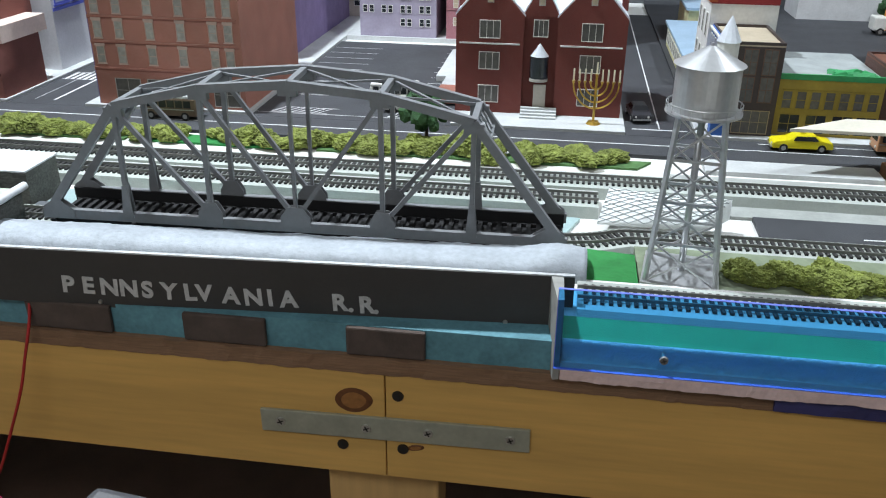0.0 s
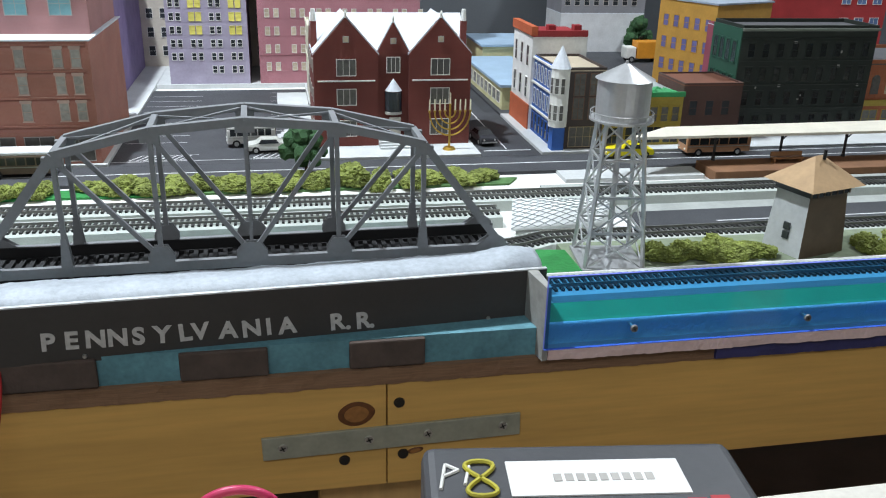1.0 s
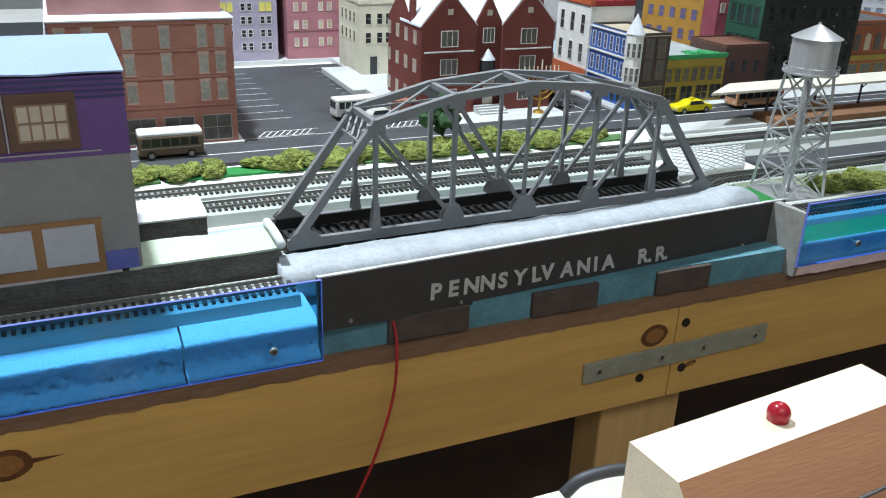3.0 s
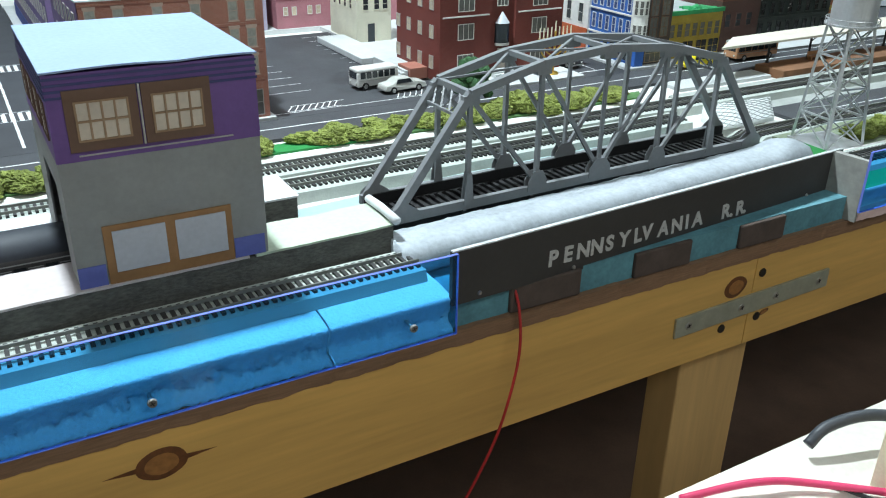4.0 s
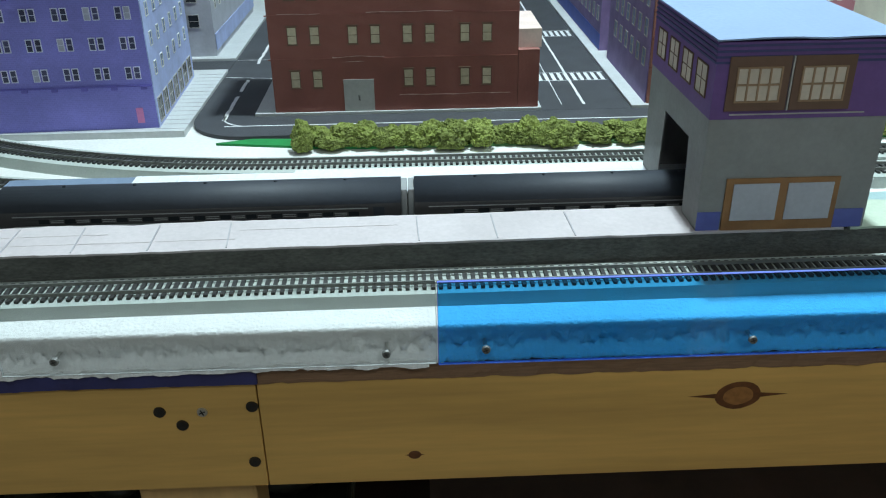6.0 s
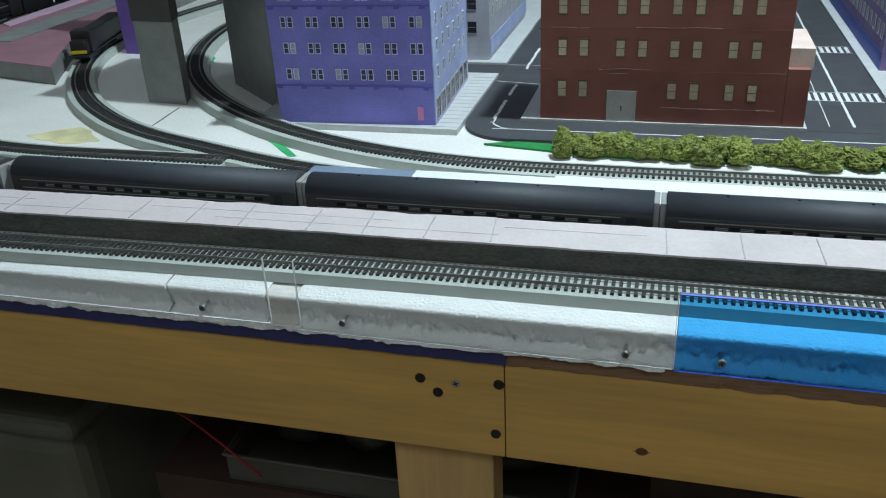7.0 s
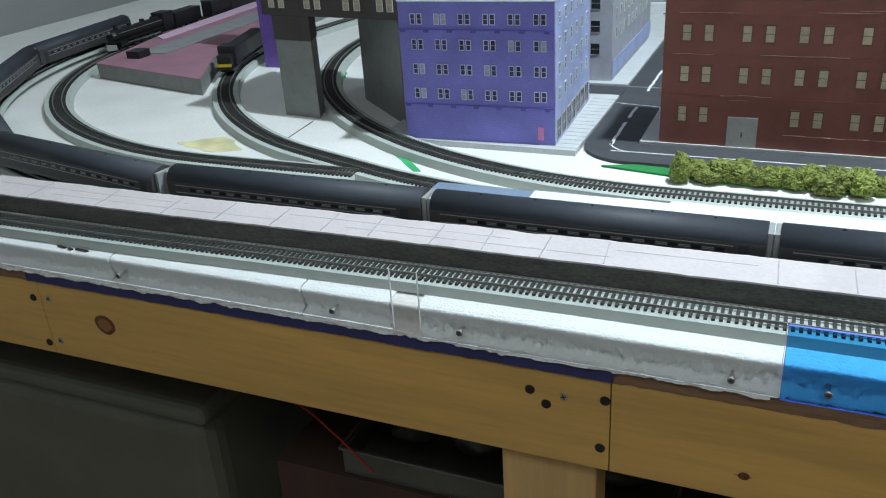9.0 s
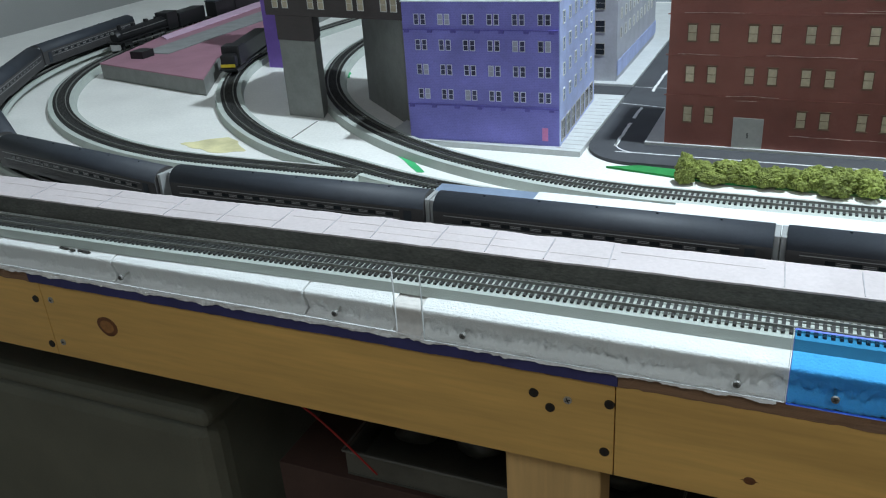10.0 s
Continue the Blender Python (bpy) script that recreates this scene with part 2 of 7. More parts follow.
def slab(name, x0, x1, y0, y1, z0, z1, material, label, category, kind="structure"):
    bm = bmesh.new()
    box(bm, x0, x1, y0, y1, z0, z1)
    return solo(name, bm, material, label, category, kind)


# ---- the room ----
slab("floor", -3.0, 3.0, -2.2, 2.6, -0.05, 0.0, M("floor_carpet", (0.26, 0.20, 0.15), 0.9, var=0.2, scale=12, bump=0.4), "dark brown worn floor of the train room", "floor")
WALL = M("wall_paint", (0.42, 0.43, 0.42), 0.8, var=0.04, scale=5, bump=0.05)
slab("wall_west", -3.06, -2.62, -2.2, 2.6, 0.0, 2.5, WALL, "plain light grey painted wall", "wall")
slab("wall_east", 3.0, 3.06, -2.2, 2.6, 0.0, 2.5, WALL, "plain light grey painted wall", "wall")
slab("wall_north", -2.62, 3.0, 2.5, 2.6, 0.0, 2.5, WALL, "plain light grey painted wall", "wall")
slab("wall_south", -2.62, 3.0, -2.2, -2.1, 0.0, 2.5, WALL, "plain light grey painted wall", "wall")
slab("ceiling", -3.06, 3.06, -2.2, 2.6, 2.5, 2.56, M("ceiling_paint", (0.7, 0.7, 0.68), 0.9, var=0.03), "plain white painted ceiling", "ceiling")

# ---- the layout table ----
TOP = 0.962
table = thing("layout_table", "long pine-framed train table with a plywood top", "table")
for i, (x0, x1) in enumerate(((-2.45, -1.3847), (-1.3839, -0.8102), (-0.8094, -0.0090), (-0.0082, 1.9))):
    part("apron_board", soft_box(x0, x1, 0.0, 0.019, 0.866, 0.950, 0.0006), PINE, table, "yellowed pine board with knots and screws")
for x in (-2.2, -0.865, -0.016, 1.2):
    part("leg", soft_box(x - 0.041, x + 0.041, 0.020, 0.058, 0.0, 0.866, 0.002), PINE_LEG, table)
    part("leg", soft_box(x - 0.041, x + 0.041, 1.60, 1.638, 0.0, 0.866, 0.002), PINE_LEG, table)
for x in (-1.6, -0.8, 0.05, 0.9):
    part("joist", soft_box(x - 0.019, x + 0.019, 0.06, 1.62, 0.87, 0.948, 0.001), PINE_LEG, table)


def rough_strip(x0, x1, y0, y1, z0, z1, amp, seed, step=0.004):
    """A long edge strip whose front is ragged."""
    bm = bmesh.new()
    n = max(2, int((x1 - x0) / step))
    rows = []
    for i in range(n + 1):
        x = x0 + (x1 - x0) * i / n
        ring = []
        for k, (y, z) in enumerate(((y1, z0), (y0, z0), (y0, (z0 + z1) / 2), (y0, z1), (y1, z1))):
            d = noise.noise((x * 60, z * 300, seed)) * amp + noise.noise((x * 220, z * 700, seed + 3)) * amp * 0.6
            ring.append(bm.verts.new((x, y + (d if 0 < k < 4 else 0), z + (d * 0.5 if k in (1, 3) else 0))))
        rows.append(ring)
    for a, b in zip(rows, rows[1:]):
        for k in range(5):
            bm.faces.new((a[k], b[k], b[(k + 1) % 5], a[(k + 1) % 5]))
    bm.faces.new(rows[0])
    bm.faces.new(rows[-1][::-1])
    return bm


part("plywood_top", rough_strip(-2.45, 1.9, -0.001, 1.64, 0.950, TOP, 0.0012, 1), PLY, table, "rough brown plywood edge")
part("blue_edge_strip", rough_strip(-1.392, -0.808, -0.0035, 0.0, 0.9515, 0.9615, 0.0006, 7), BLUE_EDGE, table, "dark blue painted edge strip")
part("blue_edge_strip", rough_strip(0.235, 1.7, -0.0035, 0.0, 0.9515, 0.9615, 0.0006, 9), BLUE_EDGE, table, "dark blue painted edge strip")


def knot(x, z, rx, rz, heart, tilt=0.0, tail=0.0):
    bm = bmesh.new()
    n = 28
    pts = []
    for i in range(n):
        a = 2 * math.pi * i / n
        k = 1 + 0.08 * noise.noise((x * 90 + math.cos(a), math.sin(a), z * 50))
        px, pz = rx * k * math.cos(a), rz * k * math.sin(a)
        pts.append((px, pz))
    ca, sa = math.cos(tilt), math.sin(tilt)

    def ring(s, y):
        return [bm.verts.new((x + s * (ca * px - sa * pz), y, z + s * (sa * px + ca * pz))) for px, pz in pts]
    o, h = ring(1.0, -0.0001), ring(0.66, -0.0006)
    c = bm.verts.new((x, -0.0006, z))
    for i in range(n):
        f = bm.faces.new((o[i], o[(i + 1) % n], h[(i + 1) % n], h[i]))
        f.material_index = 0
        f = bm.faces.new((h[i], h[(i + 1) % n], c))
        f.material_index = 1
    if tail:
        for s in (-1, 1):
            e = [bm.verts.new((x + s * u * rx, -0.0003, z + w * rz)) for u, w in ((0.95, 0.18), (1.0 + tail, 0.02), (0.95, -0.18))]
            bm.faces.new(e if s > 0 else e[::-1])
    return part("knot", bm, [KNOT, heart], table, "dark brown pine knot")


knot(-0.030, 0.9275, 0.013, 0.0098, KNOT_HEART, 0.1)
knot(-0.499, 0.928, 0.015, 0.0105, KNOT_HEART, 0.05, 1.2)
knot(-0.711, 0.888, 0.0042, 0.0034, KNOT, 0.0, 0.6)
knot(-1.306, 0.913, 0.0125, 0.0105, KNOT_HEART, -0.2)
knot(0.012, 0.893, 0.006, 0.0025, KNOT_HEART, 0.2)


def screw_mesh(r, mats):
    bm = bmesh.new()
    cyl(bm, (0, 0.001, 0), (0, -0.0007, 0), r, r * 0.88, 16)
    for a in (0.4, 0.4 + math.pi / 2):
        c, s = math.cos(a) * r * 0.62, math.sin(a) * r * 0.62
        d = Vector((-math.sin(a), 0, math.cos(a))) * r * 0.13
        v = [bm.verts.new(Vector((sx * c, -0.0009, sx * s)) + sy * d) for sx, sy in ((-1, -1), (1, -1), (1, 1), (-1, 1))]
        bm.faces.new(v).material_index = 1
    return mesh_of("screw", bm, mats)


SCR_D = screw_mesh(0.0042, [SCREW_DARK, BLACK])
SCR_P = screw_mesh(0.0028, [M("screw_dull", (0.20, 0.20, 0.19), 0.55, 0.3), BLACK])
SCR_S = screw_mesh(0.0036, [SCREW_STEEL, BLACK])
for x, z, me in ((0.000, 0.934, SCR_D), (-0.039, 0.890, SCR_D), (0.003, 0.891, SCR_D), (-0.873, 0.930, SCR_D), (-0.860, 0.919, SCR_D), (-0.846, 0.929, SCR_S), (-0.814, 0.932, SCR_D), (-0.817, 0.887, SCR_D),
                 (-1.394, 0.930, SCR_D), (-1.373, 0.932, SCR_S), (-1.390, 0.878, SCR_D), (-1.373, 0.883, SCR_S)):
    put("screw", me, table, pose(x, -0.0004, z))

plate = thing("mending_plate", "zinc-plated steel mending plate screwed across the board joint", "bracket")
plate.matrix_basis = pose(-0.0035, -0.0012, 0.9075, 0, -1.1, 0)
part("plate", soft_box(-0.092, 0.092, -0.0014, 0.0012, -0.009, 0.009, 0.0006), ZINC, plate)
for x, me in ((-0.078, SCR_S), (-0.018, SCR_S), (0.024, SCR_S), (0.079, SCR_S)):
    put("screw", me, plate, pose(x, -0.0016, 0.0))


# ---- foam front edge with acrylic strips ----
def foam_edge(x0, x1, seed, amp, mats, name, label, top=0.995, green=False):
    """Carved foam edge with a rounded, ragged front."""
    bm = bmesh.new()
    prof = [(0.066, TOP), (0.003, TOP), (-0.0052, 0.9648), (-0.0056, 0.9668), (-0.0020, 0.9686), (0.0022, 0.9700), (0.0026, 0.9722), (0.0020, 0.9750), (0.0010, 0.9780), (0.0000, 0.9810), (-0.0010, 0.9838), (-0.0020, 0.9862), (-0.0022, 0.9882), (-0.0008, 0.9896), (0.0022, 0.9906), (0.0142, top), (0.030, top), (0.066, top)]
    n = max(3, int((x1 - x0) / 0.0016))
    rows = []
    for i in range(n + 1):
        x = x0 + (x1 - x0) * i / n
        ring = []
        for k, (y, z) in enumerate(prof):
            d = 0.0
            if 1 < k < 15:
                w = max(0.10, math.sin(math.pi * min(1.0, (k - 1) / 9.5)))
                d = amp * w * (0.35 * noise.noise((x * 30, z * 60, seed)) + 0.45 * noise.noise((x * 150, z * 260, seed)) + 0.70 * noise.noise((x * 430, z * 560, seed)))
            ring.append(bm.verts.new((x, y + d, z + (d * 0.3 if 1 < k < 13 else 0))))
        rows.append(ring)
    m = len(prof)
    for a, b in zip(rows, rows[1:]):
        for k in range(m):
            f = bm.faces.new((a[k], b[k], b[(k + 1) % m], a[(k + 1) % m]))
            f.smooth = 1 < k < 13
            f.material_index = 1 if (green and k in (13, 14)) else (2 if (green and k in (1, 2)) else 0)
    bm.faces.new(rows[0])
    bm.faces.new(rows[-1][::-1])
    return solo(name, bm, mats, label, "foam edge", "structure")


for x0, x1, seed, amp in ((-2.3, -1.2785, 3.1, 0.0040), (-1.2767, -1.0722, 4.4, 0.0042), (-1.0706, -0.989, 2.3, 0.0044), (-0.964, -0.3925, 5.7, 0.0066), (-0.3912, -0.306, 8.8, 0.0038)):
    foam_edge(x0, x1, seed, amp, [FOAM], "foam_edge", "carved white polystyrene edge along the table front", 0.9922)
# same foam in a darker tone, shade put into its colour
foam_edge(-0.9888, -0.9642, 6.1, 0.0012, [M("foam_shaded", (0.62, 0.60, 0.57), 0.9, var=0.08, scale=90, bump=0.3)], "foam_edge", "short smooth filler piece in the foam edge", 0.9905)
for x0, x1, y in ((-1.345, -1.335, 0.0035), (-1.331, -1.326, 0.0022), (-1.322, -1.308, 0.0030)):
    bm = bmesh.new()
    prism(bm, [(x0, y), (x1, y - 0.0012), (x1 + 0.002, y + 0.0006), (x0 + 0.001, y + 0.0018)], 0.9905, 0.99245)
    solo("ink_mark", bm, SCREW_DARK, "short dark marker dash on the white foam", "mark", "structure")
foam_edge(0.104, 1.8, 9.3, 0.0022, [FOAM, M("green_stripe", (0.03, 0.36, 0.13), 0.7), PINK_FOAM], "foam_edge", "white foam edge with a green top and a pink lower layer", 0.997, True)

solo("foam_lip", rough_strip(-1.66, -0.70, -0.0066, -0.0005, 0.9628, 0.9672, 0.0020, 21, 0.0025), FOAM, "ragged lip of white foam under the clear strip", "foam edge", "structure")
solo("foam_lip", rough_strip(0.104, 1.7, -0.0066, -0.0005, 0.9622, 0.9722, 0.0010, 31, 0.0025), PINK_FOAM, "pinkish lip of foam under the blue strip", "foam edge", "structure")


def strip(x0, x1, z0, z1, sheet, rim, label, screws):
    th = thing("acrylic_strip", label, "acrylic sheet")
    bm = bmesh.new()
    box(bm, x0, x1, -0.0092, -0.0072, z0, z1)
    s = part("sheet", bm, sheet, th)
    s.visible_shadow = False
    for a in ((x0, x1, z0 - 0.0006, z0), (x0, x1, z1, z1 + 0.0003), (x0 - 0.0004, x0, z0, z1), (x1, x1 + 0.0004, z0, z1)):
        bm = bmesh.new()
        box(bm, a[0], a[1], -0.0092, -0.0072, a[2], a[3])
        part("edge", bm, sheet if sheet is CLEAR_SHEET and a[2] >= z1 else rim, th).visible_shadow = False
    for x, z in screws:
        bm = bmesh.new()
        cyl(bm, (x, -0.0072, z), (x, 0.006, z), 0.0012, None, 8)
        part("screw_shank", bm, SCREW_STEEL, th)
        put("screw", SCR_P, th, pose(x, -0.0099, z))
    return th


strip(-1.66, -0.983, 0.970, 1.0240, CLEAR_SHEET, CLEAR_RIM, "clear acrylic strip screwed over the white foam", ((-1.262, 0.978), (-1.038, 0.978), (-1.55, 0.978)))
strip(-0.959, -0.6955, 0.967, 1.0240, CLEAR_SHEET, CLEAR_RIM, "clear acrylic strip screwed over the white foam", ((-0.926, 0.977), (-0.726, 0.975)))
strip(-0.694, -0.3060, 0.966, 1.0235, BLUE_SHEET, BLUE_RIM, "translucent blue acrylic strip screwed over the foam", ((-0.665, 0.976), (-0.500, 0.977), (-0.338, 0.979)))
strip(0.100, 0.374, 0.9725, 1.0275, BLUE_SHEET, BLUE_RIM, "translucent blue acrylic strip screwed over the foam", ((0.165, 0.985), (0.30, 0.984)))
strip(0.376, 1.2, 0.9725, 1.0275, BLUE_SHEET, BLUE_RIM, "translucent blue acrylic strip screwed over the foam", ((0.46, 0.985),))

# ---- tracks ----
GAUGE, TIE_L, TIE_W, STEP = 0.0136, 0.0245, 0.0025, 0.0053


def arc_path(x_right, y, x_tan, radius, degrees, tail=0.0, step=0.01):
    """From the right along -x, then curving towards +y."""
    pts = []
    n = max(2, int((x_right - x_tan) / step))
    for i in range(n):
        pts.append((x_right + (x_tan - x_right) * i / n, y))
    m = max(3, int(radius * radians(degrees) / step))
    for i in range(m + 1):
        a = radians(degrees) * i / m
        pts.append((x_tan - radius * math.sin(a), y + radius - radius * math.cos(a)))
    if tail:
        a = radians(degrees)
        d = (-math.cos(a), math.sin(a))
        for i in range(1, int(tail / step)):
            pts.append((pts[m + n][0] + d[0] * step * i, pts[m + n][1] + d[1] * step * i))
    return pts


def along(path, dist):
    """Point and heading at a distance along path."""
    for (x0, y0), (x1, y1) in zip(path, path[1:]):
        d = math.hypot(x1 - x0, y1 - y0)
        if dist <= d:
            k = dist / d
            return x0 + (x1 - x0) * k, y0 + (y1 - y0) * k, math.atan2(y1 - y0, x1 - x0)
        dist -= d
    (x0, y0), (x1, y1) = path[-2:]
    return x1, y1, math.atan2(y1 - y0, x1 - x0)


def length(path):
    return sum(math.hypot(b[0] - a[0], b[1] - a[1]) for a, b in zip(path, path[1:]))


def sweep(path, prof):
    """A closed cross-section (across, height) swept along path."""
    bm = bmesh.new()
    rows = []
    for i, (x, y) in enumerate(path):
        a, b = path[max(i - 1, 0)], path[min(i + 1, len(path) - 1)]
        d = Vector((b[0] - a[0], b[1] - a[1])).normalized()
        rows.append([bm.verts.new((x - d.y * s, y + d.x * s, z)) for s, z in prof])
    m = len(prof)
    for a, b in zip(rows, rows[1:]):
        for k in range(m):
            bm.faces.new((a[k], b[k], b[(k + 1) % m], a[(k + 1) % m]))
    bm.faces.new(rows[0][::-1])
    bm.faces.new(rows[-1])
    return bm


def tie_bm():
    bm = bmesh.new()
    box(bm, -TIE_W / 2, TIE_W / 2, -TIE_L / 2, TIE_L / 2, 0, 0.0018)
    return bm


TIE_ME = mesh_of("tie", tie_bm(), TIE)


def railway(label, path, z, bed=0.021, bed_h=0.005, single=None, bed_mat=ROADBED, skip=()):
    """Roadbed, ties and two rails along path; z is the foot of the roadbed. single: the stretch of x whose ties stand alone."""
    th = thing("railway_track", label, "track", kind="structure")
    if bed:
        part("roadbed", sweep(path, [(-bed, z), (bed, z), (bed - 0.0025, z + bed_h), (-bed + 0.0025, z + bed_h)]), bed_mat, th)
    zt = z + bed_h
    joined = bmesh.new()
    n = int(length(path) / STEP)
    for i in range(n):
        x, y, a = along(path, (i + 0.5) * STEP)
        if any(p < x < q for p, q in skip):
            continue
        m = Matrix.Translation((x, y, zt)) @ Matrix.Rotation(a + random.uniform(-0.01, 0.01), 4, "Z")
        if single and single[0] < x < single[1]:
            put("tie", TIE_ME, th, m)
        else:
            v = box(joined, -TIE_W / 2, TIE_W / 2, -TIE_L / 2, TIE_L / 2, 0, 0.0018)
            for w in v:
                w.co = m @ w.co
    if joined.verts:
        tagged(part("ties", joined, TIE, th), kind="stuff")
    else:
        joined.free()
    h = 0.0022
    for s in (-GAUGE / 2, GAUGE / 2):
        part("rail", sweep(path, [(s - 0.0009, zt + 0.0016), (s + 0.0009, zt + 0.0016), (s + 0.0005, zt + 0.0016 + h), (s - 0.0005, zt + 0.0016 + h)]), RAIL, th)
    return th


def polyline(ctrl, step=0.02):
    out = []
    for (x0, y0), (x1, y1) in zip(ctrl, ctrl[1:]):
        n = max(1, int(math.hypot(x1 - x0, y1 - y0) / step))
        out += [(x0 + (x1 - x0) * i / n, y0 + (y1 - y0) * i / n) for i in range(n)]
    return out + [ctrl[-1]]


def smooth_path(ctrl, n=12):
    return [(p.x, p.y) for p in spline([(x, y, 0) for x, y in ctrl], n)]


FRONT_L = smooth_path([(-0.312, 0.040), (-0.5, 0.0375), (-0.85, 0.0355), (-1.1, 0.031), (-1.3, 0.0265), (-1.6, 0.026), (-2.25, 0.03)])
FRONT_R = [(1.8, 0.036), (1.0, 0.036), (0.6, 0.036), (0.112, 0.036)]
FRONT_R = polyline(FRONT_R)

# ---- baseboard, roads and pavements ----
slab("baseboard", -2.42, 1.88, 0.067, 1.62, TOP, 0.976, BASE_WHITE, "white foam-board layout base", "baseboard")
bm = bmesh.new()
prism(bm, [(-0.345, 0.165), (0.10, 0.172), (0.115, 0.215), (-0.02, 0.222), (-0.20, 0.216), (-0.345, 0.205)], 0.976, 0.979)
solo("water", bm, M("pale_teal_water", (0.38, 0.52, 0.52), 0.3, var=0.2, scale=20), "pale teal painted water beside the bridge", "water", "structure")


def flat(name, pts, material, label, category, z0=0.976, z1=0.980):
    bm = bmesh.new()
    prism(bm, pts, z0, z1)
    return solo(name, bm, material, label, category, "structure")


def rect(x0, x1, y0, y1):
    return [(x0, y0), (x1, y0), (x1, y1), (x0, y1)]


RZ = 0.980
corner = [(-0.88 - 0.062 * math.cos(a), 0.450 - 0.062 * math.sin(a)) for a in [radians(90 - 6 * i) for i in range(15)]]
flat("road", [(1.85, 0.388), (1.85, 0.452), (-0.878, 0.452), (-0.878, 1.40), (-0.942, 1.40)] + [(-0.942, 0.450)] + corner[::-1][1:] , ASPHALT, "dark asphalt street mat with a curved corner", "road")
flat("road", rect(-0.565, -0.466, 0.4525, 1.40), ASPHALT, "dark asphalt side street", "road")
flat("road", rect(0.163, 0.238, 0.4525, 1.20), ASPHALT, "dark asphalt side street", "road")
flat("car_park", rect(-0.262, -0.030, 0.4525, 0.868), ASPHALT, "dark asphalt car park with painted bays", "car park")
flat("road", rect(-1.25, -0.9425, 0.645, 0.70), ASPHALT, "dark asphalt back lane", "road")
flat("road", rect(0.26, 1.80, 0.176, 0.240), ASPHALT, "dark asphalt road between the tracks", "road")
PZ = 0.983
flat("pavement", rect(-0.8775, -0.5655, 0.4525, 0.90), PAVING, "pale grey printed pavement", "pavement", 0.976, PZ)
flat("pavement", rect(-0.4655, -0.2625, 0.4525, 1.30), PAVING, "pale grey printed pavement", "pavement", 0.976, PZ)
flat("pavement", rect(-0.0295, 0.1625, 0.4525, 0.90), PAVING, "pale grey printed pavement", "pavement", 0.976, PZ)
flat("pavement", rect(-0.262, 0.1625, 0.9005, 1.30), PAVING, "white pavement strip behind the car park", "pavement", 0.976, PZ)
flat("road", rect(0.9005, 1.85, 0.476, 1.35), ASPHALT, "dark asphalt yard in front of the office block", "road")
flat("pavement", rect(0.2385, 0.90, 0.4525, 0.66), PAVING, "pale grey printed pavement", "pavement", 0.976, PZ)
flat("road", rect(0.2385, 0.90, 0.6605, 1.35), ASPHALT, "dark asphalt yard behind the shops", "road", 0.976, PZ)
flat("road", rect(0.9005, 1.85, 0.4525, 0.4755), ASPHALT, "dark asphalt lane by the shops", "road")
flat("pavement", rect(-1.20, -0.9425, 0.402, 0.6445), PAVING, "pale grey tiled pavement", "pavement", 0.976, PZ)
flat("pavement", rect(-1.25, -0.9425, 0.7005, 1.35), PAVING, "pale grey tiled pavement", "pavement", 0.976, PZ)
flat("pavement", rect(0.235, 0.40, 0.350, 0.385), PAVING, "white flagged platform ramp", "pavement", 0.976, 0.9805)
flat("grass", [(-0.36, 0.352), (-0.20, 0.350), (-0.16, 0.372), (-0.35, 0.378)], GRASS, "bright green grass mat patch", "grass", 0.976, 0.9785)
flat("grass", [(-0.905, 0.374), (-0.80, 0.356), (-0.74, 0.352), (-0.73, 0.374), (-0.87, 0.385)], GRASS, "bright green grass mat strip", "grass", 0.976, 0.9785)
flat("grass", [(-0.725, 0.352), (-0.365, 0.351), (-0.365, 0.377), (-0.725, 0.376)], GRASS_DULL, "dull green scenic strip under the hedge", "grass", 0.976, 0.9783)
flat("grass", [(-0.155, 0.352), (0.17, 0.350), (0.185, 0.372), (-0.155, 0.376)], GRASS_DULL, "dull green scenic strip under the hedge", "grass", 0.976, 0.9783)
flat("grass", [(0.094, 0.060), (0.153, 0.060), (0.153, 0.112), (0.112, 0.118)], GRASS, "bright green felt pad", "grass", TOP, 0.9965)
flat("ground_strip", rect(0.1545, 1.8, 0.0665, 0.137), M("dirt_strip", (0.20, 0.24, 0.16), 0.9, var=0.3, scale=60), "green-grey scenic strip beside the track", "ground", 0.976, 0.992)
GREYG = M("grey_ground", (0.36, 0.38, 0.36), 0.85, var=0.15, scale=40, bump=0.3)
flat("ground_strip", rect(0.24, 1.85, 0.2405, 0.2635), GREYG, "pale grey ground beside the track", "ground", 0.976, 0.979)
flat("ground_strip", rect(0.20, 1.85, 0.3085, 0.3345), GREYG, "pale grey ground beside the track", "ground", 0.976, 0.980)


def paint(x0, x1, y0, y1, z=RZ):
    bm = bmesh.new()
    box(bm, x0, x1, y0, y1, z - 0.001, z + 0.0003)
    return solo("road_marking", bm, ROAD_WHITE, "white painted road line", "road marking", "structure")


